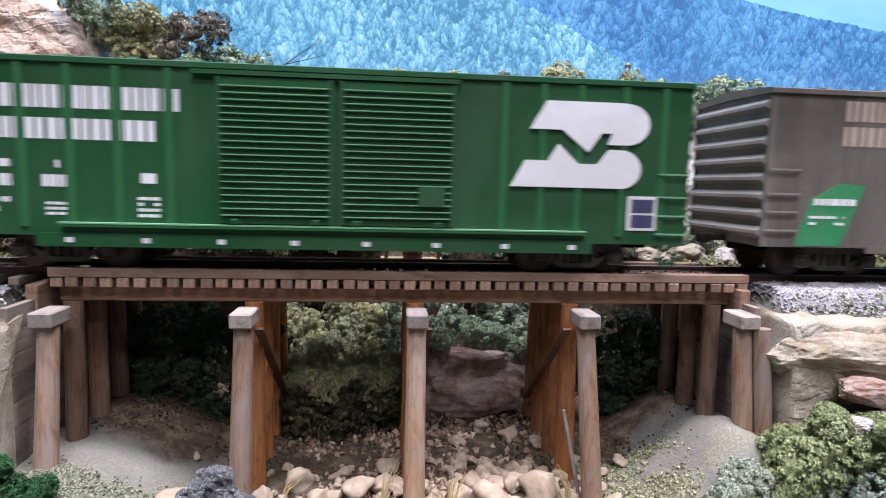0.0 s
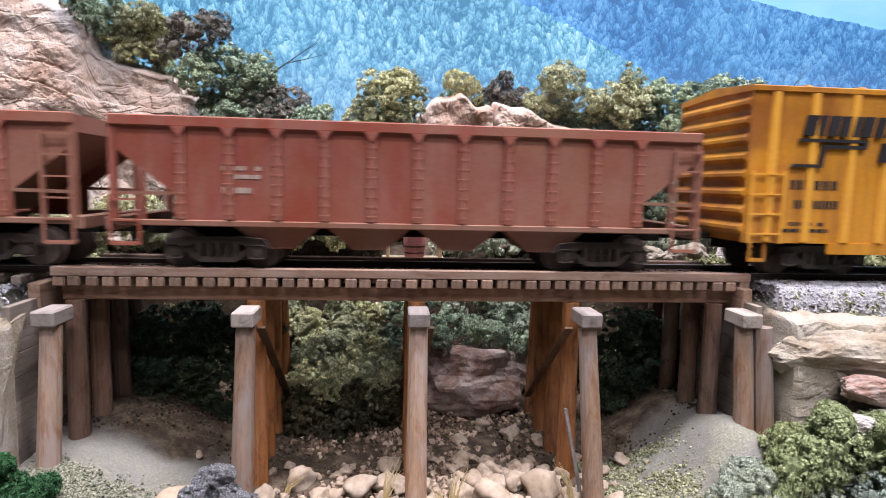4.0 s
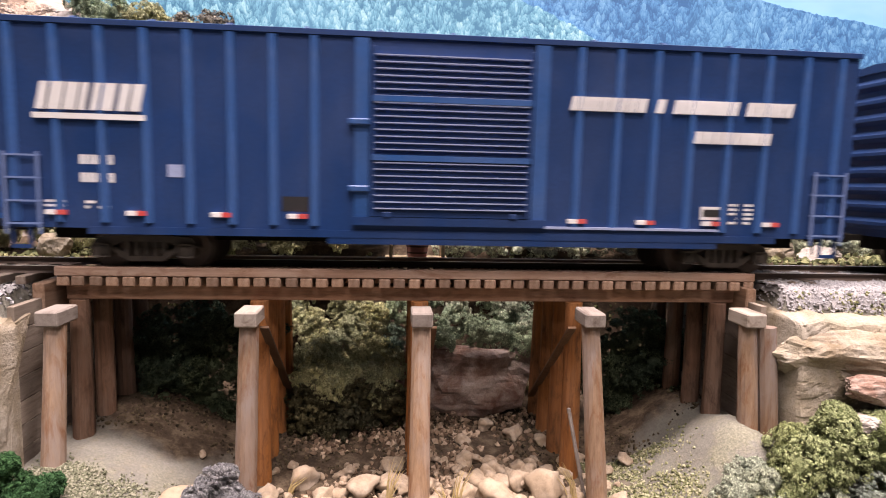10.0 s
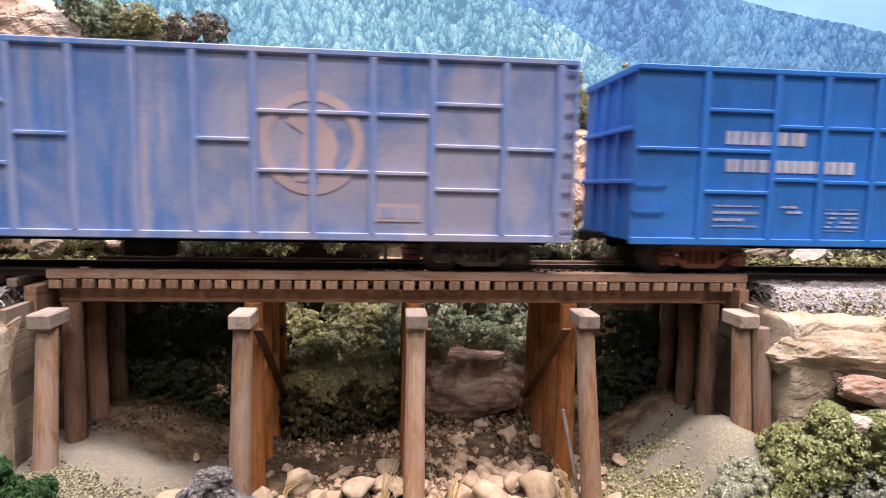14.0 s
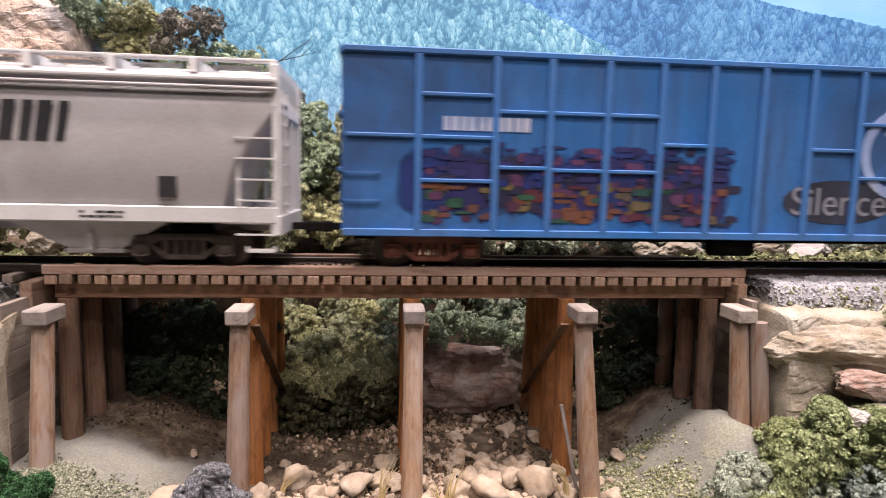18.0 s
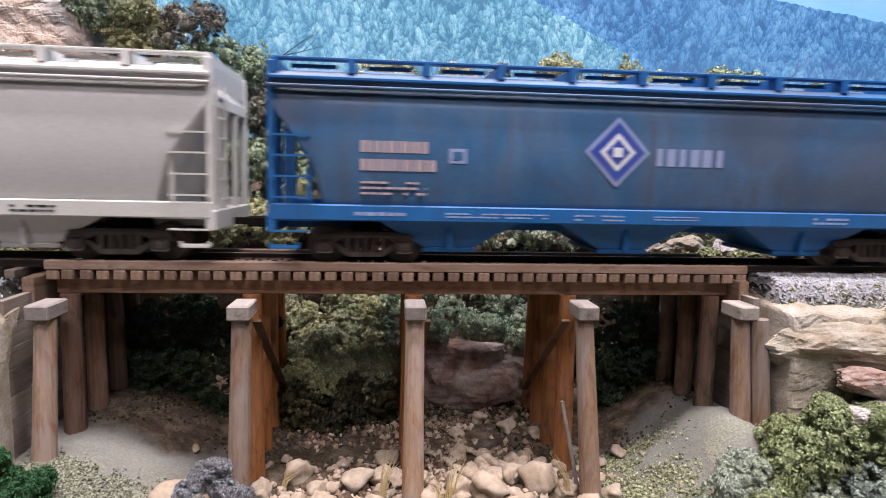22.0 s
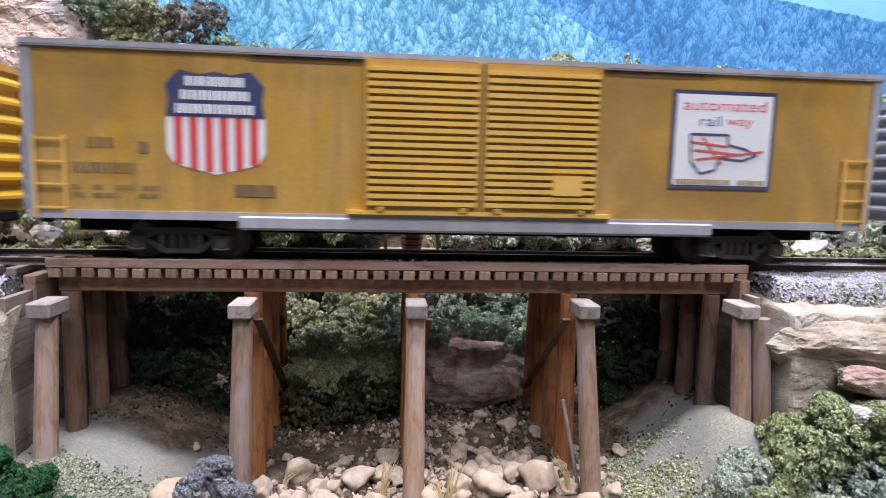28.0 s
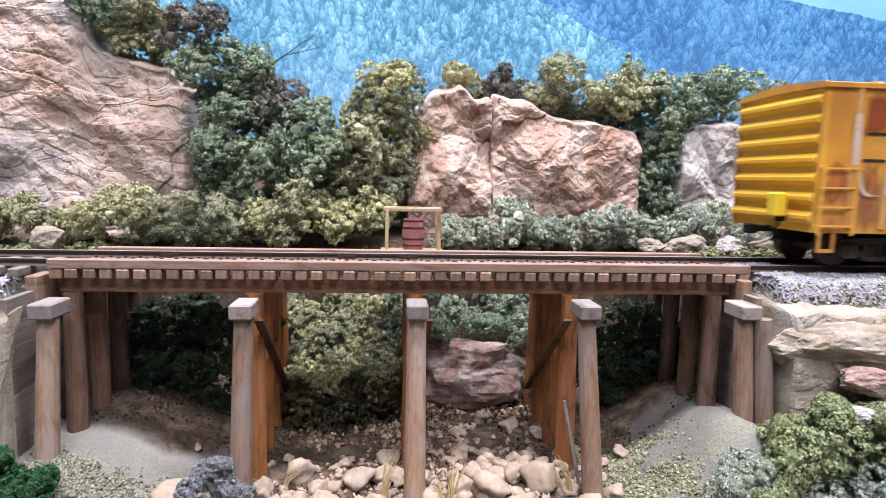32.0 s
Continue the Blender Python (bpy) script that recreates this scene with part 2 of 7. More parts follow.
def foliage(name, dark, light, spread=0.3, fine=34):
    """Ground foam: granules of several tones; bushes differ from one another in tone."""
    k = Nodes(name)
    geo = k.t.nodes.new("ShaderNodeNewGeometry").outputs["Random Per Island"]
    n = k.noise(k.coords(), 4.0, 3, 0.6)
    grit = k.noise(k.coords(), fine, 4, 0.75)
    f = k.math("ADD", k.math("ADD", k.math("MULTIPLY", geo, 0.44), k.math("MULTIPLY", n, 0.36)), k.math("MULTIPLY", grit, 0.40))
    col = k.ramp(f, [(0.36, mixed(dark, (0, 0, 0), 0.35)), (0.60, mixed(dark, light, 0.45)), (0.84, light)])
    tone = k.ramp(k.random(), [(0.0, (1 - spread, 1 - spread * 0.85, 1 - spread * 0.6)), (1.0, (1 + spread, 1 + spread * 0.85, 1 + spread * 0.5))])
    col = k.mix(1.0, col, tone, "MULTIPLY")
    k.bump(grit, 1.0, 0.0011)
    return k.finish(col, 0.95, spec=0.06)


def plain(name, colour, rough=0.6, metal=0.0, spec=0.4, vary=0.2, scale=300):
    k = Nodes(name)
    n = k.noise(k.coords(), scale, 4)
    col = k.ramp(n, [(0.3, mixed(colour, (0, 0, 0), vary)), (0.7, tuple(min(0.9, x * (1 + 0.6 * vary)) for x in colour))])
    return k.finish(col, rough, metal, spec)

# ---- the setting: room, benchwork ground, backdrop ----
def smooth(a, b, x):
    t = min(1.0, max(0.0, (x - a) / (b - a)))
    return t * t * (3 - 2 * t)


def fbm(x, y, z, s, o=4):
    return noise.fractal(Vector((x * s, y * s, z * s)), 0.9, 2.0, o)


def ground_z(x, y):
    """Height of the scenery shell: a dry creek between two banks under the trestle."""
    bed = -57.0 + 3.0 * smooth(-30, 20, y) + 1.2 * fbm(x, y, 0, 0.04)
    left, right = smooth(-38, -74, x), smooth(62, 92, x)
    z = bed + 13.0 * left + 14.5 * right
    z += 7.0 * math.exp(-((x - 86) / 12) ** 2 - ((y + 25) / 12) ** 2)
    # bulkheads at both ends hold the roadbed
    wl = smooth(-87.5, -90.5, x + 0.5 * fbm(0, y, 3, 0.2)) * smooth(-46, -36, y)
    wr = smooth(99.5, 103.0, x)
    z = z * (1 - wl) + wl * (-5.2 + 0.4 * fbm(x, y, 0, 0.25))
    front = smooth(-31, -19.5, y + 2.5 * fbm(x, 0, 4, 0.08))
    z = z * (1 - wr * front) + wr * front * (-5.6 + 3.3 * smooth(-25, -17, y) + 0.4 * fbm(x, y, 0, 0.25))
    z += wr * (1 - front) * 3.0
    # back bank up to track level
    back = smooth(50, 64, y + 4 * fbm(x, y, 5, 0.03))
    z = z * (1 - back) + back * (-3.5 + 0.10 * max(0.0, y - 58) + 0.45 * max(0.0, y - 100) + 1.5 * fbm(x, y, 9, 0.05))
    # benchwork edge before the camera
    z -= 10 * smooth(-60, -110, y) + 12 * smooth(-33, -43, y) * smooth(84, 100, x) + 5 * smooth(-36, -46, y) * smooth(-64, -76, x)
    return z + 0.5 * fbm(x, y, 1, 0.35, 4)


ground_k = Nodes("sandy_ground")
gv = ground_k.coords()
gn1, gn2, gn3 = ground_k.noise(gv, 30, 4), ground_k.noise(gv, 220, 5, 0.7), ground_k.noise(gv, 1600, 4, 0.7)
gc = ground_k.ramp(gn1, [(0.3, (0.125, 0.12, 0.108)), (0.55, (0.17, 0.165, 0.152)), (0.75, (0.215, 0.21, 0.198))])
# creek bed between the sand banks: brown silt, darkened as painted deck shade
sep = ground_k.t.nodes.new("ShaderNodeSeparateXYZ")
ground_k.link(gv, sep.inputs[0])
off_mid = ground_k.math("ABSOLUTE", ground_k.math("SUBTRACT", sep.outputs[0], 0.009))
silt_shade = ground_k.ramp(ground_k.math("ADD", ground_k.math("MULTIPLY", off_mid, 10.5), ground_k.math("MULTIPLY", gn1, 0.35)), [(0.62, (1, 1, 1)), (0.80, (0, 0, 0))])
# behind the trestle the same dark tone paints the deck's shade onto soil
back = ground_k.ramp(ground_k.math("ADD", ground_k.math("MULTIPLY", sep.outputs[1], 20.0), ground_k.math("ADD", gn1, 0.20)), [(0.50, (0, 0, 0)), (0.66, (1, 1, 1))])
gc = ground_k.mix(ground_k.math("MAXIMUM", silt_shade, back), gc, ground_k.ramp(gn2, [(0.35, (0.035, 0.025, 0.018)), (0.65, (0.10, 0.07, 0.05))]))
gc = ground_k.mix(ground_k.math("MULTIPLY", ground_k.ramp(gn2, [(0.5, (0, 0, 0)), (0.72, (1, 1, 1))]), 0.4), gc, (0.20, 0.175, 0.13))
tn = ground_k.noise(gv, 75, 5, 0.75)
front = ground_k.ramp(ground_k.math("MULTIPLY", sep.outputs[1], -20.0), [(0.30, (0, 0, 0)), (0.62, (1, 1, 1))])
turf_on = ground_k.math("MULTIPLY", ground_k.math("MULTIPLY", ground_k.ramp(tn, [(0.47, (0, 0, 0)), (0.56, (1, 1, 1))]), front), 0.5)
gc = ground_k.mix(turf_on, gc, ground_k.ramp(gn3, [(0.35, (0.14, 0.14, 0.10)), (0.65, (0.26, 0.26, 0.19))]))
gc = ground_k.mix(0.3, gc, ground_k.ramp(gn3, [(0.3, (0.15, 0.14, 0.12)), (0.7, (0.8, 0.78, 0.72))]), "OVERLAY")
ground_k.bump(ground_k.math("ADD", gn2, ground_k.math("MULTIPLY", gn3, 0.5)), 0.7, 0.0008)
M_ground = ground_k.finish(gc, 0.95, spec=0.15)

gx = [-3700, -2500, -1500, -900, -600, -450, -380, -330] + [-300 + 2.6 * i for i in range(260)] + [390, 430, 500, 600, 900, 1500, 2500, 3900]
gy = [-140, -125, -110, -95] + [-85 + 2.4 * i for i in range(76)] + [100, 110, 125, 140, 160, 190]
g = G()
g.v = [(x, y, ground_z(x, y)) for x in gx for y in gy]
ny = len(gy)
g.f = [(i * ny + j, (i + 1) * ny + j, (i + 1) * ny + j + 1, i * ny + j + 1) for i in range(len(gx) - 1) for j in range(ny - 1)]
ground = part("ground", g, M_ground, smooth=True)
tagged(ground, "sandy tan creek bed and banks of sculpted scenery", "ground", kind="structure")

M_room = plain("room_paint", (0.36, 0.355, 0.34), 0.8, vary=0.05, scale=3)
M_carpet = plain("room_floor", (0.12, 0.115, 0.11), 0.9, vary=0.3, scale=40)
part_args = (("floor", (-4600, 4800, -2400, 700, -1120, -1100), M_carpet), ("ceiling", (-4600, 4800, -2400, 700, 1600, 1640), M_room),
             ("wall_north", (-4600, 4800, 660, 700, -1100, 1600), M_room), ("wall_south", (-4600, 4800, -2440, -2400, -1100, 1600), M_room),
             ("wall_west", (-4640, -4600, -2400, 700, -1100, 1600), M_room), ("wall_east", (4800, 4840, -2400, 700, -1100, 1600), M_room),
             ("benchwork", (-3700, 3900, -138, 188, -330, -85), plain("fascia", (0.10, 0.12, 0.08), 0.7)))
for nm, lim, mat in part_args:
    tagged(part(nm, G().box(*lim), mat), {"benchwork": "dark green painted benchwork under the scenery"}.get(nm, "plain off-white layout room " + nm.split("_")[0]), nm.split("_")[0], kind="structure")


def printed_forest(name, crown, far, hue):
    """Ink of a printed photograph: rows of small tree crowns, lit from above."""
    k = Nodes(name)
    v = k.coords((1, 1, 0.48))
    w = k.n("ShaderNodeTexNoise", Scale=90.0, Detail=4.0)
    k.link(v, w.inputs["Vector"])
    vv = k.mix(0.010, v, w.outputs["Color"], "ADD")
    lum = None
    for scale, weight in ((crown * 0.55, 0.16), (crown, 0.26), (crown * 2.2, 0.22)):
        a = k.n("ShaderNodeTexVoronoi", Scale=scale)
        k.link(vv, a.inputs["Vector"])
        d = k.t.nodes.new("ShaderNodeVectorMath")
        d.operation = "SUBTRACT"
        k.link(vv, d.inputs[0])
        k.link(a.outputs["Position"], d.inputs[1])
        s = k.t.nodes.new("ShaderNodeSeparateXYZ")
        k.link(d.outputs[0], s.inputs[0])
        tone = k.n("ShaderNodeSeparateColor")
        k.link(a.outputs["Color"], tone.inputs[0])
        one = k.math("SUBTRACT", k.math("ADD", k.math("MULTIPLY", s.outputs[2], scale * 0.9), k.math("MULTIPLY", tone.outputs[0], 0.8)), k.math("MULTIPLY", a.outputs["Distance"], 0.9))
        one = k.math("MULTIPLY", one, weight)
        lum = one if lum is None else k.math("ADD", lum, one)
    big = k.noise(k.coords(), 16, 4, 0.6)
    grain = k.noise(k.coords((1, 1, 0.4)), crown * 6, 4, 0.75)
    lum = k.math("ADD", lum, k.math("MULTIPLY", k.math("SUBTRACT", grain, 0.5), 0.7))
    lum = k.math("ADD", lum, k.math("MULTIPLY", k.math("SUBTRACT", big, 0.5), 0.8))
    dark, mid, lite = hue
    col = k.ramp(k.math("ADD", lum, 0.45), [(0.18, dark), (0.46, mid), (0.85, lite)])
    tint = k.noise(k.coords((1, 1, 0.7)), 11, 3, 0.6)
    col = k.mix(k.math("MULTIPLY", k.ramp(tint, [(0.46, (0, 0, 0)), (0.66, (1, 1, 1))]), 0.22), col, (0.14, 0.38, 0.58))
    sep = k.t.nodes.new("ShaderNodeSeparateXYZ")
    k.link(k.coords(), sep.inputs[0])
    mist = k.ramp(k.math("ADD", k.math("MULTIPLY", sep.outputs[2], 8.0), k.math("MULTIPLY", tint, 0.35)), [(0.70, (1, 1, 1)), (0.98, (0, 0, 0))])
    col = k.mix(k.math("MULTIPLY", mist, 0.28), col, (0.26, 0.40, 0.66))
    col = k.mix(far, col, (0.15, 0.39, 0.66))
    return k.finish(col, 0.55, spec=0.3)


def ridge(pts, rough):
    """A tree-topped skyline through a few heights, from left to right."""
    out = []
    x = pts[0][0]
    while x <= pts[-1][0]:
        i = max(k for k in range(len(pts) - 1) if pts[k][0] <= x)
        (xa, za), (xb, zb) = pts[i], pts[i + 1]
        t = (x - xa) / (xb - xa)
        out.append((x, za + (zb - za) * (t * 0.5 + 0.5 * smooth(0, 1, t)) + rough * fbm(x, 0, za, 0.35, 4)))
        x += 1.3 if -240 < x < 330 else 12
    return out


backdrop = thing("backdrop", "printed photo backdrop of blue forested mountains", "backdrop", kind="structure")
sky_k = Nodes("printed_sky")
sn = sky_k.noise(sky_k.coords((1, 1, 2.5)), 9, 4)
M_sky = sky_k.finish(sky_k.ramp(sn, [(0.35, (0.20, 0.47, 0.78)), (0.7, (0.34, 0.60, 0.85))]), 0.5, spec=0.3)
part("sky_sheet", G().box(-3600, 3800, 176, 179, -60, 560), M_sky, backdrop)
hills = (
    ("far_ridge", 174.6, [(-3600, 170), (-200, 190), (60, 165), (150, 145), (205, 135.5), (230, 130.7), (251, 127.3), (273, 125.1), (294, 121.6), (330, 117), (360, 118), (3800, 130)], 1.0,
     printed_forest("far_forest", 330, 0.10, ((0.02, 0.095, 0.26), (0.06, 0.215, 0.46), (0.19, 0.42, 0.64)))),
    ("near_ridge", 173.2, [(-3600, 230), (-200, 215), (-60, 178), (30, 148), (78, 124), (98, 115.5), (118, 105.5), (142, 94), (153, 86.5), (175, 76), (240, 60), (3800, 40)], 1.2,
     printed_forest("near_forest", 330, 0.05, ((0.04, 0.165, 0.29), (0.135, 0.375, 0.53), (0.44, 0.72, 0.78)))),
)
for nm, y, pts, rough, mat in hills:
    top = ridge(pts, rough)
    part(nm, G().prism("y", [(top[0][0], -60)] + top + [(top[-1][0], -60)], y, y + 1.0), mat, backdrop)
M_twig = plain("dark_twig", (0.035, 0.03, 0.025), 0.9)


# ---- rocks ----
def blob(r, seed, sub=3, facet=0.35, rough=0.12, soft=False):
    """A boulder: a ball cut by planes and roughened. r: three half sizes."""
    rnd = random.Random(seed)
    bm = bmesh.new()
    bmesh.ops.create_icosphere(bm, subdivisions=sub, radius=1)
    planes = []
    for _ in range(14):
        d = Vector((rnd.gauss(0, 1), rnd.gauss(0, 1), rnd.gauss(0, 1))).normalized()
        planes.append((d, 1 - facet * rnd.random()))
    off = Vector((rnd.random(), rnd.random(), rnd.random())) * 50
    for v in bm.verts:
        p = v.co.copy()
        for d, h in planes:
            k = p.dot(d)
            if k > h:
                p -= d * (k - h) * 0.9
        p += v.co * rough * noise.fractal(p * 1.6 + off, 0.8, 2.0, 5)
        v.co = Vector((p.x * r[0], p.y * r[1], p.z * r[2])) * MM
    me = bpy.data.meshes.new("rock")
    bm.to_mesh(me)
    bm.free()
    if soft:
        me.shade_smooth()
    return me


def rock_at(name, me, material, x, y, z, rot=0, scale=1.0, label="", category="rock", group=""):
    ob = new(name, me)
    if not me.materials:
        me.materials.append(material)
    ob.matrix_basis = Matrix.LocRotScale(Vector((x, y, z)) * MM, Euler((0, 0, radians(rot))), (scale,) * 3)
    return tagged(ob, label, category, group)


def facets(q, s, off, turn=0.4):
    """Relief of planar faces that meet in sharp edges, of size 1 / s."""
    c, w = math.cos(turn), math.sin(turn)
    p = Vector(((q.x * c + q.z * w) * s, 0.35, (-q.x * w + q.z * c) * s * 0.75)) + off
    ce, pt = noise.voronoi(p, distance_metric="CHEBYCHEV")
    r = noise.cell_vector(pt[0] * 5.3 + off)
    return (0.9 - 1.5 * ce[0]) + 0.35 * (r.x - 0.5)


def crag(name, xs, top, y0, depth, z0, seed, material, label, steps=(120, 80), lean=0.0, chunk=0.05, amp=6.0, strata=None):
    """A plaster rock face: a relief of tilted facets and ledges on a closed block; top(u) is its height across it."""
    nx, nz = steps
    off = Vector((seed * 7.3, seed * 3.1, seed * 5.7))
    vs = []
    x0, x1 = xs
    for i in range(nx + 1):
        u = i / nx
        edge = min(u, 1 - u)
        for j in range(nz + 1):
            w = j / nz
            h = top(u)
            x, z = x0 + (x1 - x0) * u, z0 + (h - z0) * w
            q = Vector((x, 0, z))
            p = q + 5.0 * Vector((noise.noise(q * 0.045 + off), 0, noise.noise(q * 0.045 - off)))
            if strata:
                # bedded rock: bulges, ledges of uneven depth, meandering cracks
                a = radians(strata)
                s, t = x * math.cos(a) + z * math.sin(a), -x * math.sin(a) + z * math.cos(a) + 5 * noise.noise(q * 0.03 + off)
                lay = t / 9.0 + 0.8 * noise.noise(Vector((s * 0.03, 7, t * 0.02)))
                k = math.floor(lay)
                w2 = Vector((s * 0.6, 0, t))
                d = 0.9 * amp * noise.fractal(Vector((s * 0.016, 0, t * 0.022)) + off, 1.0, 2.0, 3)
                d += 0.22 * amp * noise.noise(Vector((s * 0.06, k * 3.7, 0)) + off) * smooth(0, 0.2, lay - k)
                d += amp * (0.55 * facets(w2, 0.045, off, 0.25) + 0.30 * facets(w2, 0.10, off * 2, -0.3) + 0.15 * facets(q, 0.22, off * 3, 0.5) + 0.06 * facets(q, 0.5, off, -0.6))
                d -= 0.05 * amp * smooth(0.03, 0.0, abs(noise.noise(w2 * 0.08 + off * 2)))
            else:
                d = amp * (1.0 * facets(p, chunk, off, 0.35) + 0.30 * facets(p, chunk * 2.4, off * 2, -0.5) + 0.12 * facets(p, chunk * 5.6, off * 3, 0.9))
                d += 0.35 * amp * noise.fractal(q * 0.03 + off, 0.9, 2.0, 3) + 0.05 * amp * noise.fractal(q * 0.4 + off, 0.7, 2.0, 4)
            crest = smooth(0.93, 1.0, w)
            side = smooth(0.03, 0.0, edge)
            y = y0 - d + lean * (z - z0) + depth * 0.45 * crest * crest + depth * 0.5 * side * side
            dx = 1.0 * noise.noise(q * 0.09 + off * 2)
            vs.append((x + dx, y, z + (1.6 * noise.noise(Vector((x * 0.16, 0, 0)) + off) * w)))
    n = nz + 1
    fs = [(i * n + j, (i + 1) * n + j, (i + 1) * n + j + 1, i * n + j + 1) for i in range(nx) for j in range(nz)]
    b = len(vs)
    for i in range(nx + 1):
        x = vs[i * n][0]
        ztop = vs[i * n + nz][2]
        vs += [(x, y0 + depth, ztop - 1.0), (x, y0 + depth, z0)]
    for i in range(nx):
        fs += [(i * n + nz, (i + 1) * n + nz, b + 2 * i + 2, b + 2 * i), (b + 2 * i, b + 2 * i + 2, b + 2 * i + 3, b + 2 * i + 1), (i * n, b + 2 * i + 1, b + 2 * i + 3, (i + 1) * n)]
    fs += [tuple(range(n))[::-1] + (b + 1, b), tuple(nx * n + j for j in range(n)) + (b + 2 * nx, b + 2 * nx + 1)]
    g = G().add(vs, fs)
    ob = part(name, g, material, smooth=False)
    return tagged(ob, label, "rock")


M_tan = stone("tan_plaster_rock", ((0.27, 0.14, 0.09), (0.44, 0.31, 0.245), (0.50, 0.42, 0.38)))
M_cliff = stone("buff_cliff_rock", ((0.33, 0.215, 0.16), (0.41, 0.315, 0.26), (0.24, 0.23, 0.235)))
M_grey = stone("grey_rock", ((0.30, 0.24, 0.21), (0.42, 0.38, 0.36), (0.50, 0.48, 0.47)))
M_boulder = stone("pinkish_boulder", ((0.13, 0.062, 0.045), (0.24, 0.15, 0.12), (0.42, 0.35, 0.32)), s=2.2)
M_stone = stone("creek_stone", ((0.18, 0.125, 0.085), (0.34, 0.265, 0.195), (0.46, 0.395, 0.325)), s=3.0)


def spline(pts):
    def f(u):
        i = max(k for k in range(len(pts) - 1) if pts[k][0] <= u or k == 0)
        (a, h), (b, m) = pts[i], pts[i + 1]
        return h + (m - h) * smooth(a, b, u)
    return f


crag("rock_outcrop", (7, 44.4), spline([(0, 34), (0.12, 54), (0.4, 62), (0.62, 63), (0.8, 57), (1, 58)]), 84, 26, -6, 3, M_tan,
     "pinkish tan plaster rock outcrop with faceted ledges", (90, 130), lean=0.10, chunk=0.042, amp=9.0)
crag("rock_outcrop", (42.2, 112), spline([(0, 52), (0.06, 60), (0.25, 58), (0.45, 51), (0.7, 50), (0.93, 47), (1, 36)]), 86, 26, -6, 8, M_tan,
     "broad pinkish tan plaster rock face", (170, 130), lean=0.12, chunk=0.034, amp=10.0)
crag("rock_outcrop", (128, 196), spline([(0, 45), (0.15, 51), (0.5, 52), (0.75, 44), (1, 30)]), 90, 26, -6, 13, M_grey,
     "pale grey plaster rock face", (110, 90), lean=0.08, chunk=0.055)
crag("cliff", (-310, -76), spline([(0, 120), (0.4, 120), (0.62, 106), (0.78, 92), (0.84, 72), (0.93, 68), (0.985, 58), (1, 44)]), 78, 30, -8, 21, M_cliff,
     "tall buff and grey plaster cliff with cracked ledges", (360, 210), lean=0.14, chunk=0.050, amp=6.0, strata=-12)

boulder = rock_at("boulder", blob((28, 14, 15.5), 5, 5, 0.40, 0.12), M_boulder, 25.5, 34, -44.5, -6, label="reddish brown boulder lying in the creek bank")
M_bank = stone("cream_bank_plaster", ((0.18, 0.13, 0.085), (0.28, 0.235, 0.175), (0.34, 0.305, 0.255)), s=1.6)
crag("plaster_bank", (99.6, 182), spline([(0, -7.4), (0.2, -7.6), (0.5, -7.2), (1, -7.5)]), -39, 32, -52, 31, M_bank, "cream rough plaster face of the track bank", (150, 80), lean=0.30, amp=4.2, strata=6)
crag("plaster_bank", (-150, -84.2), spline([(0, -6.6), (0.8, -7.0), (1, -9.0)]), -42, 15, -56, 37, M_bank, "cream ragged plaster face of the track bank", (110, 80), lean=0.20, amp=4.2, strata=10)

# ---- clump foliage ----
F_olive = foliage("olive_foam", (0.34, 0.345, 0.175), (0.82, 0.81, 0.52))
F_teal = foliage("blue_green_foam", (0.30, 0.35, 0.27), (0.74, 0.80, 0.66))
F_green = foliage("dark_green_foam", (0.16, 0.225, 0.15), (0.56, 0.67, 0.48))
# bank shade is put into this foam's colour, far darker than F_green
F_shaded_green = foliage("shade_toned_green_foam", (0.024, 0.042, 0.027), (0.13, 0.17, 0.11))
F_moss = foliage("moss_green_foam", (0.19, 0.24, 0.10), (0.57, 0.63, 0.36))
F_pale = foliage("pale_olive_foam", (0.34, 0.345, 0.17), (0.80, 0.79, 0.50))
F_dusk = foliage("dusky_foam", (0.09, 0.085, 0.08), (0.38, 0.36, 0.33))
# near-black brown-green: the trestle's shade is put into this foam's colour
F_shaded_brown = foliage("shade_toned_brown_foam", (0.03, 0.028, 0.014), (0.15, 0.135, 0.08))
F_vivid = foliage("bright_green_foam", (0.015, 0.06, 0.028), (0.11, 0.26, 0.12))
F_grey = foliage("lichen_grey", (0.19, 0.19, 0.21), (0.62, 0.62, 0.66), 0.05)


small_bm = bmesh.new()
bmesh.ops.create_icosphere(small_bm, subdivisions=1, radius=1)
SMALL_V, SMALL_F = [v.co.copy() for v in small_bm.verts], [tuple(v.index for v in f.verts) for f in small_bm.faces]
small_bm.free()


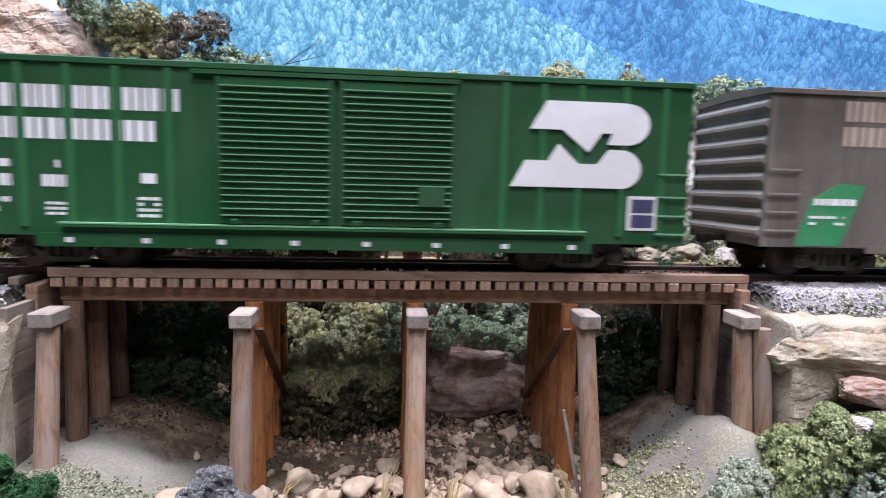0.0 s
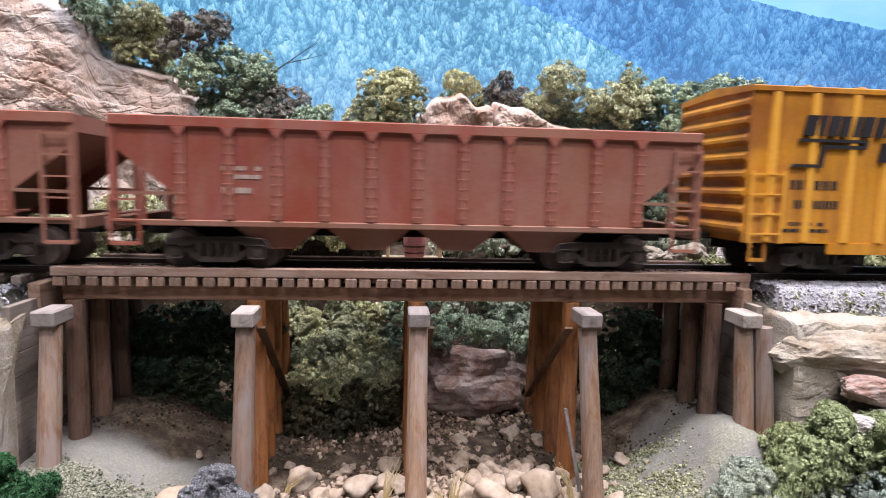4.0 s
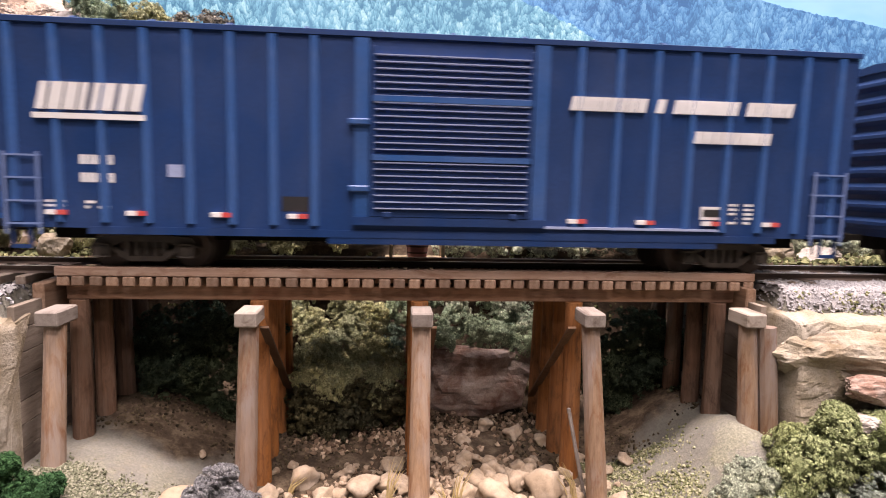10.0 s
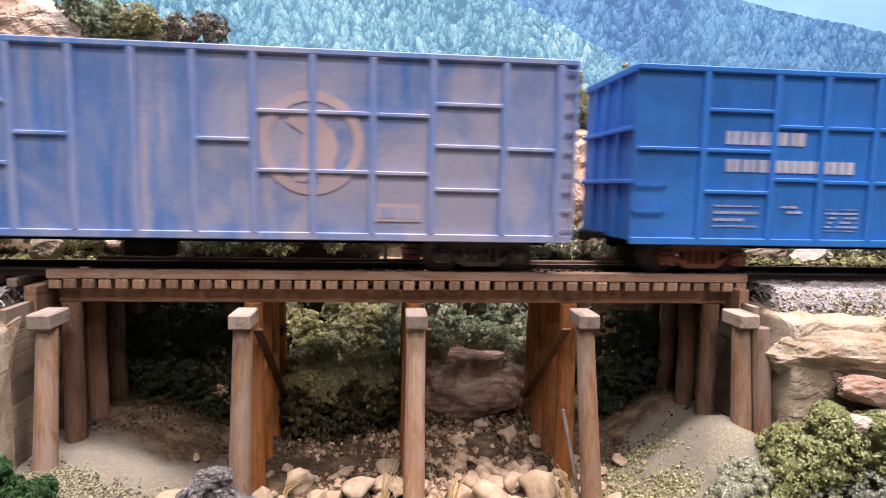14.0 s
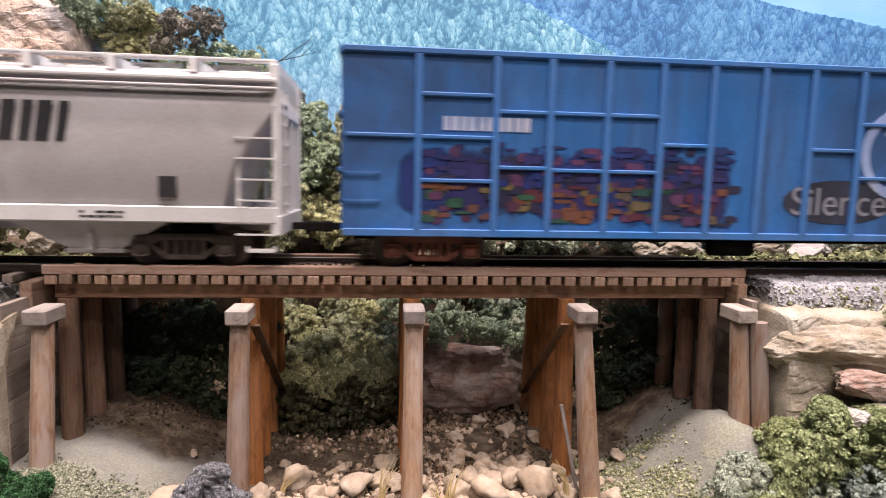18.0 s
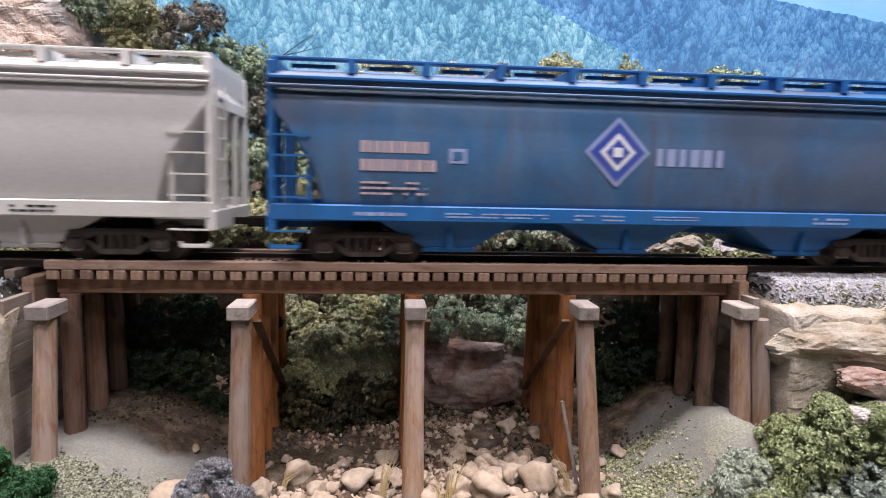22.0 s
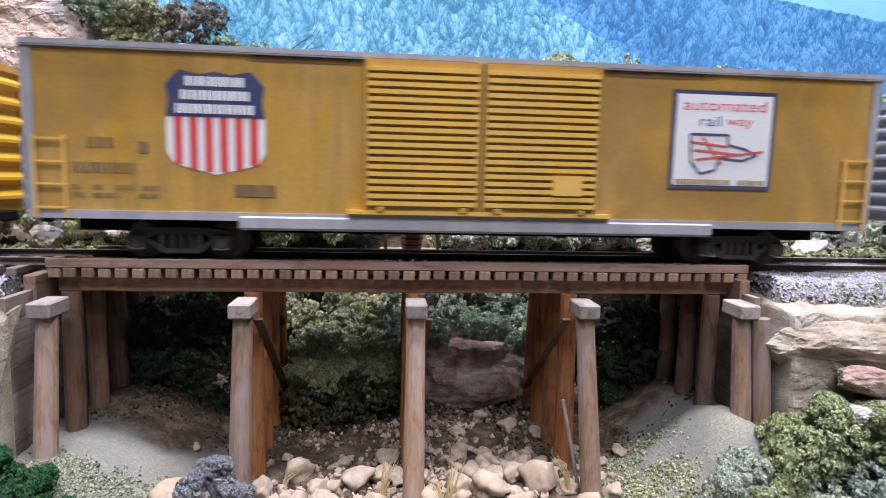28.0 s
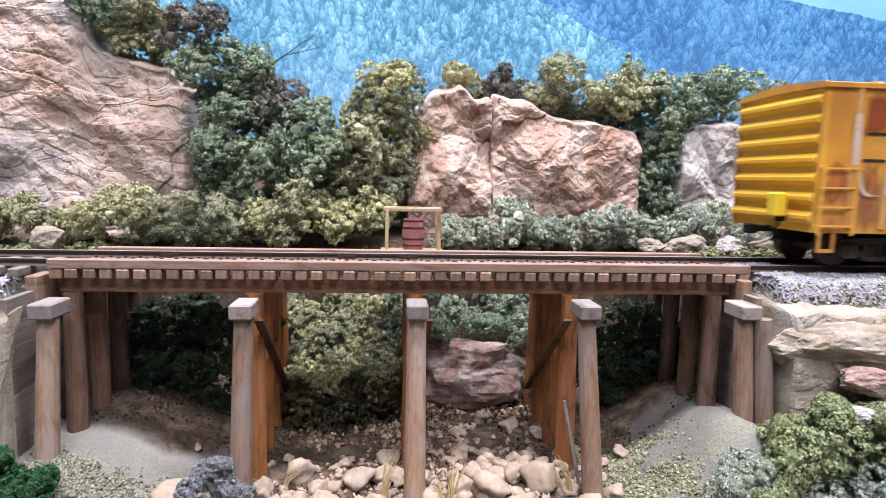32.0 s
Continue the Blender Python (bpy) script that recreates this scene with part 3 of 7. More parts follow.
def foam_mesh(name, material, seed, grains=230, leaves=20, size=0.05):
    """A torn clump of unit radius: lobes beset with granules, each a tuft of fine flakes."""
    rnd = random.Random(seed)
    g = G()

    def way(up=0.25):
        return Vector((rnd.gauss(0, 1), rnd.gauss(0, 1), rnd.gauss(up, 1))).normalized()
    lobe = [(Vector((0, 0, 0)), 0.55)] + [(way() * rnd.uniform(0.38, 0.64), rnd.uniform(0.24, 0.42)) for _ in range(8)]
    for c, r in lobe:
        off = way() * 40
        g.add([c + v * r * 0.50 * (1 + 0.3 * noise.fractal(v * 2.0 + off, 0.7, 2.0, 3)) for v in SMALL_V], SMALL_F)
    done = 0
    while done < grains:
        c, r = rnd.choice(lobe)
        out = way()
        p = c + out * r * rnd.uniform(0.84, 1.04)
        if any((p - c2).length < r2 * 0.8 for c2, r2 in lobe):
            continue
        done += 1
        gr = rnd.uniform(0.075, 0.15)
        for _ in range(leaves):
            n = (way(0.1) + out * 0.75).normalized()
            q = p + n * gr * rnd.uniform(0.7, 1.12)
            e = (n + way() * 0.42).normalized()
            u = e.orthogonal().normalized()
            w = e.cross(u)
            a, k = rnd.random() * 6.28, size * rnd.uniform(0.6, 1.25)
            lift = rnd.uniform(0.0, 0.7)
            g.add([q + (u * math.cos(a) + w * math.sin(a)) * k + e * k * lift, q + (u * math.cos(a + 2.0) + w * math.sin(a + 2.0)) * k * 0.8, q + (u * math.cos(a + 4.2) + w * math.sin(a + 4.2)) * k * 0.8], [(0, 1, 2)])
    me = bpy.data.meshes.new(name)
    me.from_pydata(g.v, [], g.f)
    me.materials.append(material)
    return me


KINDS = {"deep": (F_shaded_green, "shade-toned green clump foliage bush"), "pale": (F_pale, "pale olive clump foliage bush"), "moss": (F_moss, "moss green clump foliage bush"), "olive": (F_olive, "yellow-green clump foliage bush"), "teal": (F_teal, "pale blue-green clump foliage bush"), "green": (F_green, "dark green clump foliage bush"),
         "dusk": (F_dusk, "dusky grey-brown clump foliage bush"), "brown": (F_shaded_brown, "shade-toned brown-green clump foliage bush"), "vivid": (F_vivid, "bright green clump foliage bush"),
         "grey": (F_grey, "pale grey lichen clump")}
FOAM = {k: [foam_mesh(k + "_clump", m, 11 * i + len(k) * 5, 130, 40, 0.044) for i in range(4)] for k, (m, _) in KINDS.items()}
LITE = {k: [foam_mesh(k + "_small_clump", m, 7 * i + len(k) * 3, 80, 30, 0.056) for i in range(2)] for k, (m, _) in KINDS.items()}
FINE = {k: [foam_mesh(k + "_fine_clump", KINDS[k][0], 91 + i, 330, 46, 0.042) for i in range(2)] for k in ("moss", "teal", "vivid", "grey")}
bush_rnd = random.Random(4)


def bush(x, y, z, r, kind, where="", squash=0.9, store=None):
    """A bush of one kind: a main clump with smaller ones pressed against it."""
    ob = new("bush", bush_rnd.choice((store or FOAM)[kind]))
    s = r * MM
    ob.matrix_basis = Matrix.LocRotScale(Vector((x, y, z)) * MM, Euler((bush_rnd.uniform(-0.3, 0.3), bush_rnd.uniform(-0.3, 0.3), bush_rnd.random() * 6)),
                                         (s * bush_rnd.uniform(0.95, 1.2), s * bush_rnd.uniform(0.8, 1.0), s * squash * bush_rnd.uniform(0.9, 1.15)))
    return tagged(ob, (KINDS[kind][1] + " " + where).strip(), "bush", "bushes")


for y, kind, where, rows in (
    (48, "pale", "beside the track", [(-124, 6, 9.2), (-104, 3, 9.2), (-88, 9, 10.2), (-74, 7, 9.8), (-57, 6, 10.2), (-37, 4, 9.2), (-33, 13, 8.2), (-25, 9, 8.6), (-15, 4, 8.6), (-6, 10, 8.6), (-43, 7, 7.3), (-115, 3, 6.1), (-140, 5, 9), (-155, 6, 10)]),
    (50, "teal", "beside the track", [(-82, 1, 8.2), (-71, 3, 7.2), (45, 5, 11.9), (56, 3, 7.4), (81, 6, 9.9), (123, 3, 7.8), (34, 3, 6.6), (90, 4, 7.4), (108, 4, 7.0), (137, 2, 7.4), (156, 2, 7.4), (175, 3, 7.4), (195, 3, 8)]),
    (66, "green", "on the slope", [(-64, 24, 11.5), (-55, 20, 12.4), (-34, 38, 12.8), (-31, 28, 11.5), (-62, 34, 10.2), (-60, 66, 11.5), (-54, 59, 8.9), (-72, 63, 8.9), (-41, 18, 9.3), (-23, 35, 8.9), (-49, 30, 10.2), (-59, 47, 9.3)]),
    (72, "olive", "on the slope", [(0, 58, 10.5), (-8, 49, 11.8), (-9, 34, 13.2), (2, 27, 10.5), (-15, 19, 10.0), (5, 48, 9.1), (0, 15, 8.2), (-20, 27, 9.1)]),
    (72, "dusk", "on the slope", [(-48, 51, 12.3), (-41, 45, 8.2), (-74, 77, 11.8)]),
    (104, "olive", "on top of the rocks", [(30, 70, 8.8), (76, 73, 11.9), (104, 68, 13.9), (69, 66, 9.3), (91, 63, 8.8), (183, 67, 8.8)]),
    (108, "dusk", "on top of the rocks", [(51, 68, 11.0), (43, 65, 7.3), (61, 66, 7.9)]),
    (98, "green", "between the rocks", [(125, 64, 10.6), (157, 64, 12.6), (135, 53, 11.1), (141, 61, 11.1), (125, 40, 10.1), (125, 26, 10.6), (124, 12, 10.1), (127, 48, 9.1), (213, 62, 12.6), (196, 62, 10.1)]),
    (113, "green", "behind the rocks", [(30, 58, 9), (42, 57, 9), (52, 54, 9), (63, 54, 9), (76, 53, 9), (88, 51, 9), (100, 50, 10), (112, 46, 10), (118, 62, 10)]),
    (112, "green", "between the rocks", [(114, 40, 10), (116, 26, 10), (117, 12, 10), (121, 58, 9), (112, 54, 8), (122, 34, 10), (120, 4, 9)]),
    (84, "olive", "on the slope", [(3, 60, 9), (6, 40, 9), (4, 20, 9), (-3, 44, 10), (-22, 14, 9), (-30, 20, 10)]),
    (80, "green", "on the slope", [(-42, 30, 11), (-48, 40, 11), (-28, 44, 9), (-52, 50, 10), (-66, 44, 11), (-72, 26, 10), (-66, 56, 9), (-36, 20, 10), (-16, 30, 10)]),
    (114, "olive", "on top of the rocks", [(84, 60, 8), (100, 60, 9), (58, 62, 7)]),
    (54, "teal", "beside the track", [(22, 2, 7), (62, 4, 7.5), (70, 2, 7), (98, 3, 8), (115, 6, 9), (126, 9, 8), (146, 4, 8), (166, 5, 8), (186, 4, 8)]),
    (94, "green", "on the slope", [(-66, 6, 10), (-54, 8, 10), (-42, 8, 11), (-30, 7, 10), (-18, 8, 10), (-6, 8, 10), (4, 6, 9), (113, 4, 9), (118, 22, 8)]),
    (96, "green", "on the cliff top", [(-116, 88, 11.5), (-123, 90, 7.5), (-113, 81, 7.5)]),
    (92, "olive", "on the cliff top", [(-98, 81, 12.3), (-106, 74, 7.4), (-93, 72, 8.4), (-101, 87, 9.9)]),
    (50, "pale", "on the bank behind the trestle", [(-29, -28, 8.2), (-16, -35, 10.7), (-6, -28, 8.7), (-26, -41, 10.3), (-8, -46, 9.9), (-18, -24, 8.2), (-34, -20, 8), (-10, -18, 8), (-20, -47, 8.5), (-30, -46, 7.5), (-3, -40, 8)]),
    (50, "teal", "on the bank behind the trestle", [(24, -22, 8), (44, -22, 9), (54, -28, 8)]),
    (50, "green", "on the bank behind the trestle", [(3, -27, 8.7), (24, -27, 9.5), (41, -31, 10.3), (33, -34, 9.5), (52, -35, 8.7), (19, -35, 8.2), (1, -35, 7.4), (50, -27, 8.2), (15, -17, 8.5), (38, -18, 9), (62, -22, 9)]),
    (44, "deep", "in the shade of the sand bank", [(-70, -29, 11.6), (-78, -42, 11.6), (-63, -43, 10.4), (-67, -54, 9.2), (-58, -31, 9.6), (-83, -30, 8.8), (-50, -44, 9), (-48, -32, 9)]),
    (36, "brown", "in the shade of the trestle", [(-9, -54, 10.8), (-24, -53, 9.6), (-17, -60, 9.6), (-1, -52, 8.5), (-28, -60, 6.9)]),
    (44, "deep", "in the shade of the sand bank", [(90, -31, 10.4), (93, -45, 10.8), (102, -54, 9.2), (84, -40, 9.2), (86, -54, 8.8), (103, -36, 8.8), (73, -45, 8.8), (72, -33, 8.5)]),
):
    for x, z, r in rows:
        # this kind carries the shade in its foam colour
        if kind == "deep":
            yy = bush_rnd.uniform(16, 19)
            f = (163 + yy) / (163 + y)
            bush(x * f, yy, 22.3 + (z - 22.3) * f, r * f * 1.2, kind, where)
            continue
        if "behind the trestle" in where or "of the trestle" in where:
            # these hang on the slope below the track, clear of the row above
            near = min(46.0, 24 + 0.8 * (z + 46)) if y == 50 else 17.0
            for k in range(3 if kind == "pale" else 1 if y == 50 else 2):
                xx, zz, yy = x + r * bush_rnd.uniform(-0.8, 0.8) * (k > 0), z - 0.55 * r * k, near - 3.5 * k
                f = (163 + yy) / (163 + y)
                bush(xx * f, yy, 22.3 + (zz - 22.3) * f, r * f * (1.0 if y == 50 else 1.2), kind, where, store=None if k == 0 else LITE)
            continue
        if where == "beside the track":
            f = (163 + y + 7) / (163 + y)
            x, z, r = x * f, 22.3 + (z - 22.3) * f, r * f
        if where == "on top of the rocks":
            z -= 4.0
        deep = y + 7 if where == "beside the track" else y
        bush(x, deep + bush_rnd.uniform(-4, 4), z, r * 1.2, kind, where)
        for _ in range(1):
            a = bush_rnd.uniform(0, 6.28)
            bush(x + r * 0.85 * math.cos(a), deep + bush_rnd.uniform(0, 7), z - 0.1 * r + r * 0.55 * math.sin(a), r * bush_rnd.uniform(0.6, 0.85), kind, where, store=LITE)
for x, y, z, r, kind in ((93, -43, -40, 12, "moss"), (104, -42, -36, 13, "moss"), (115, -41, -36, 13, "moss"), (84, -45, -45, 9, "teal"), (98, -48, -48, 10, "teal"), (110, -48, -46, 12, "teal"), (120, -46, -42, 12, "moss"),
                         (74, -49, -46, 9, "teal"), (70, -50, -50, 7, "teal"), (82, -50, -50, 9, "moss"), (80, -47, -43, 7, "teal"), (100, -50, -52, 10, "teal"), (88, -49, -48, 9, "moss"), (116, -50, -50, 11, "moss"), (106, -39, -32, 7, "moss"), (90, -47, -50, 9, "teal"), (96, -37, -36, 7, "moss"), (124, -38, -34, 9, "teal"), (133, -33, -9.0, 10, "moss"),
                         (141, -34, -11, 12, "moss"), (146, -36, -18, 9, "moss"), (-78, -46, -38, 8, "vivid"), (-74, -48, -44, 8, "vivid"), (-84, -46, -40, 9, "vivid"), (-66, -49, -48, 5, "vivid"), (-71, -46, -42, 7, "vivid"), (-64, -46, -47, 6, "vivid"), (-58, -48, -50, 5, "vivid"), (-70, -49, -49, 6, "vivid"),
                         (-38, -36, -44, 6.2, "grey"), (-42, -38, -47, 6.0, "grey"), (-34, -38, -48, 5.6, "grey"), (-38, -41, -51, 6, "grey"), (-31, -40, -52, 4.5, "grey")):
    bush(x, y, z, r, kind, "on the creek bank", store=FINE)
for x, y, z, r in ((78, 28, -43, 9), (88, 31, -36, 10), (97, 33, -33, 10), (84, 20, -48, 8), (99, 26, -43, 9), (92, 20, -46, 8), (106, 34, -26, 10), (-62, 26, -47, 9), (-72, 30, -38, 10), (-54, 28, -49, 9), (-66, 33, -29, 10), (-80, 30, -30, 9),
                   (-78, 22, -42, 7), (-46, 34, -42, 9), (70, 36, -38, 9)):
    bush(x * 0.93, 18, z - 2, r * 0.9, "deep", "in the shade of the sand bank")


def scatter(name, label, material, count, area, size, seed, lift=0.3, shape="crumb", keep=None):
    """Loose ground cover, too fine to count, laid over the ground."""
    rnd = random.Random(seed)
    g = G()
    octa = [(1, 0, 0), (-1, 0, 0), (0, 1, 0), (0, -1, 0), (0, 0, 1), (0, 0, -1)]
    of = [(0, 2, 4), (2, 1, 4), (1, 3, 4), (3, 0, 4), (2, 0, 5), (1, 2, 5), (3, 1, 5), (0, 3, 5)]
    x0, x1, y0, y1 = area
    while count > 0:
        x, y = rnd.uniform(x0, x1), rnd.uniform(y0, y1)
        count -= 1
        if keep and not keep(x, y, rnd):
            continue
        s = size * rnd.uniform(0.4, 1.4) ** 1.5
        m = Euler((rnd.random() * 6, rnd.random() * 6, rnd.random() * 6)).to_matrix()
        p = Vector((x, y, ground_z(x, y) + s * lift))
        if shape == "tuft":
            g.add([p + m @ (Vector(o) * s * rnd.uniform(0.4, 0.9)) for o in ((1, 1, 1), (1, -1, -1), (-1, 1, -1), (-1, -1, 1))], [(0, 1, 2), (0, 3, 1), (0, 2, 3), (1, 3, 2)])
        else:
            g.add([p + m @ (Vector(o) * s * rnd.uniform(0.55, 1.2)) for o in octa], of)
    me = bpy.data.meshes.new(name)
    me.from_pydata([(a * MM, b * MM, c * MM) for a, b, c in g.v], [], g.f)
    me.materials.append(material)
    return tagged(new(name, me), label, "ground cover", kind="stuff")


def patchy(s, cut, seed):
    return lambda x, y, rnd: fbm(x, y, seed, s, 3) + rnd.uniform(-0.25, 0.25) > cut


def crumbs(name, stops):
    """Loose grains, each of one tone."""
    k = Nodes(name)
    col = k.ramp(k.t.nodes.new("ShaderNodeNewGeometry").outputs["Random Per Island"], stops)
    return k.finish(col, 0.95, spec=0.1)


C_green = crumbs("mixed_green_crumbs", [(0.0, (0.07, 0.08, 0.04)), (0.6, (0.17, 0.18, 0.09)), (1.0, (0.34, 0.33, 0.18))])
C_sage = crumbs("sage_turf_crumbs", [(0.0, (0.09, 0.095, 0.065)), (0.5, (0.165, 0.17, 0.12)), (1.0, (0.28, 0.27, 0.215))])
C_yellow = crumbs("yellow_green_turf_crumbs", [(0.0, (0.08, 0.09, 0.045)), (0.5, (0.18, 0.185, 0.10)), (1.0, (0.36, 0.345, 0.24))])
pebble_k = Nodes("creek_pebbles")
pc = pebble_k.ramp(pebble_k.t.nodes.new("ShaderNodeNewGeometry").outputs["Random Per Island"], [(0.0, (0.09, 0.058, 0.04)), (0.6, (0.22, 0.155, 0.11)), (1.0, (0.40, 0.31, 0.235))])
M_pebble = pebble_k.finish(pc, 0.9, spec=0.2)
ball_k = Nodes("grey_ballast")
bc = ball_k.ramp(ball_k.t.nodes.new("ShaderNodeNewGeometry").outputs["Random Per Island"], [(0.0, (0.27, 0.265, 0.285)), (0.5, (0.31, 0.305, 0.325)), (1.0, (0.36, 0.355, 0.375))])
M_ballast = ball_k.finish(bc, 0.9, spec=0.2)
scatter("creek_gravel", "small brown pebbles strewn along the creek bed", M_pebble, 8200, (-52, 72, -46, 40), 0.85, 2, keep=lambda x, y, r: fbm(x, y, 2, 0.05, 3) + 0.5 - 0.0007 * (x - 12) ** 2 + r.uniform(-0.3, 0.3) > 0)
bed_g, nx, ny = G(), 72, 56
bed_v = [(97.8 + 56 * i / nx, -30 + 50 * j / ny) for i in range(nx + 1) for j in range(ny + 1)]
bed_f = []
for i in range(nx):
    for j in range(ny):
        a = i * (ny + 1) + j
        if all(ground_z(*bed_v[q]) > -9.5 for q in (a, a + 1, a + ny + 1, a + ny + 2)):
            bed_f.append((a, a + ny + 1, a + ny + 2, a + 1))
bed_g.add([(x, y, ground_z(x, y) + 0.35) for x, y in bed_v], bed_f)
tagged(part("ballast_bed", bed_g, stone("ballast_dust", ((0.24, 0.235, 0.255), (0.29, 0.285, 0.305), (0.33, 0.325, 0.345)), s=4.0)), "pale grey stone dust under the ballast", "ballast", kind="structure")
scatter("ballast", "pale grey crushed stone ballast round the track", M_ballast, 20000, (97.5, 152, -29, 20), 0.42, 3, lift=0.3, keep=lambda x, y, r: ground_z(x, y) > -13)
scatter("ballast", "pale grey crushed stone ballast round the track", M_ballast, 7000, (-200, -89, -34, 22), 0.6, 5, lift=0.5)
scatter("ground_foam", "fine sage and cream turf on the sandy bank", C_sage, 24000, (-86, -36, -52, -22), 0.31, 7, lift=0.4, keep=lambda x, y, r: -y - 31 + 7 * fbm(x, y, 3, 0.09, 3) + r.gauss(0, 3.0) > 0)
scatter("ground_foam", "fine yellow-green turf on the sandy bank", C_yellow, 12000, (54, 84, -48, -8), 0.36, 9, lift=0.4, keep=lambda x, y, r: 75 - x + 5 * fbm(x, y, 8, 0.08, 3) + r.gauss(0, 2.5) > 0 and fbm(x, y, 4, 0.1, 3) + r.uniform(-0.3, 0.3) > -0.25)
scatter("ground_foam", "fine yellow-green turf on the plaster bank", C_yellow, 1600, (104, 140, -27, -20), 0.45, 12, lift=0.5, keep=patchy(0.12, 0.15, 3))
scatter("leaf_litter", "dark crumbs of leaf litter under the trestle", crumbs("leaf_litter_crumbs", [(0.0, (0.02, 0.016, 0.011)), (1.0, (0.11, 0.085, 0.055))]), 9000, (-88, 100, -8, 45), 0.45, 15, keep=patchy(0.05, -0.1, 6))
scatter("ground_foam", "fine mixed green ground foam behind the track", C_green, 3600, (-180, 240, 24, 62), 1.0, 17, lift=0.5, keep=lambda x, y, r: y > 44 or x < -92 or x > 104)

# stones of the creek bed
stone_meshes = [blob((1.0, 0.82 + 0.06 * (i % 3), 0.62 + 0.07 * (i % 4)), 40 + i, 3, 0.62, 0.26, True) for i in range(8)]
for i, (x, y, r, rot) in enumerate(((-8, -20, 4.6, 10), (-0.5, -19, 3.2, 60), (27, -27, 4.4, 30), (41, -21, 4.8, 100), (20, -24, 3.4, 150), (-47, -30, 4.6, 20), (-22, -15, 3.2, 70), (34, -18, 3.0, 210), (57, -28, 2.6, 40),
                                    (-30, -24, 3.2, 80), (12, -30, 3.0, 15), (50, -33, 3.4, 125), (-16, -26, 2.4, 0), (33, -30, 2.6, 170), (-3, -31, 2.6, 200), (8, -18, 2.2, 20), (-27, -33, 3.4, 90), (38, 8, 2.8, 30),
                                    (30, 14, 2.4, 80), (22, 4, 2.0, 10), (46, 3, 2.2, 140), (24, -16, 2.8, 60), (29, -12, 2.2, 10), (48, -14, 2.2, 33), (-12, -10, 2.0, 70))):
    rock_at("creek_stone", stone_meshes[i % 8], M_stone, x, y, ground_z(x, y) + r * 0.4, rot, r * 1.45, "rounded pale tan stone in the creek bed", "stone", "creek stones")
rnd = random.Random(21)
for i in range(240):
    x, y = rnd.gauss(12, 25), rnd.uniform(-42, -6)
    r = rnd.uniform(0.9, 2.0) if i % 3 else rnd.uniform(2.0, 3.6)
    rock_at("creek_stone", stone_meshes[i % 8], M_stone, x, y, ground_z(x, y) + r * 0.3, rnd.uniform(0, 360), r, "small pale tan stone in the creek bed", "stone", "creek stones")

# rocks of the front banks
for x, y, z, r, rot, lab in ((122, -29, -19.5, (24, 9, 9), -6, "broad cream plaster rock ledge"), (117, -37.5, -24.4, (12, 4.5, 4.2), -3, "brown-capped plaster rock slab"), (113, -40.0, -31.0, (12, 5, 4.2), 4, "low grey plaster rock")):
    rock_at("bank_rock", blob(r, int(x * 3), 5, 0.5, 0.16), M_boulder if "brown" in lab else M_grey if "grey" in lab else M_bank, x, y, z, rot, 1.0, lab)
for x, y, z, r, rot, lab in ((108, 40, -0.6, (9, 6, 5), 10, "low cream rock beside the track"), (124, 38, -0.5, (8, 5, 4.2), 40, "low grey rock beside the track"), (142, 40, -0.5, (10, 6, 5), -8, "low cream rock beside the track"), (160, 42, -0.5, (9, 6, 4.5), 20, "low grey rock beside the track"), (96, 42, -1.0, (6, 5, 3.5), 5, "low cream rock beside the track")):
    rock_at("rock", blob(r, int(x * 7), 4, 0.55, 0.15), M_grey if "grey" in lab else M_bank, x, y, z, rot, 1.0, lab)
rock_at("rock", blob((6, 5, 4.5), 77, 4, 0.4, 0.1), M_bank, -112, 40, -0.5, 0, 1.0, "pale rounded rock beside the track")

# dry grass tufts
M_straw = plain("dry_straw", (0.52, 0.40, 0.20), 0.8, vary=0.35)
for x, y, h, lean, seed in ((-0.7, -27, 14, 2.2, 1), (16, -29, 15, 1.8, 2), (47, -26, 13, -6, 3), (-26, -20, 7, 4, 4), (14, -31, 9, -2, 5)):
    rnd = random.Random(seed)
    g = G()
    for _ in range(9):
        a, l = rnd.gauss(0, 0.9), rnd.uniform(0.45, 1.0) * h
        b = Vector((rnd.gauss(0, 0.5), rnd.gauss(0, 0.5), 0))
        z = ground_z(x, y)
        mid = Vector((b.x + a * 0.4 + lean * 0.25, b.y, l * 0.55))
        tip = Vector((b.x + a * 1.4 + lean * l / h, b.y + rnd.gauss(0, 0.8), l))
        o = Vector((x, y, z - 0.5))
        g.tube(o + b, o + mid, 0.22, 0.17, 4).tube(o + mid, o + tip, 0.17, 0.03, 4)
    tagged(part("grass_tuft", g, M_straw), "tuft of dry straw-coloured grass among the stones", "grass", "grass tufts")
for bx, bz, seed in ((-66, 80, 3), (205, 72, 6)):
    rnd = random.Random(seed)
    g = G()
    stack = [(Vector((bx, 150, bz - 6)), Vector((0.8, 0, 0.55)), 15.0, 0.5)]
    while stack:
        p, d, l, r = stack.pop()
        q = p + d.normalized() * l
        g.tube(p, q, r, r * 0.6, 5)
        if l > 5:
            for _ in range(2):
                stack.append((q, d.normalized() + Vector((rnd.uniform(-0.4, 0.4), rnd.uniform(-0.3, 0.3), rnd.uniform(-0.4, 0.4))), l * rnd.uniform(0.55, 0.8), r * 0.55))
    tagged(part("bare_branch", g, M_twig), "bare dark twig standing before the backdrop", "branch")

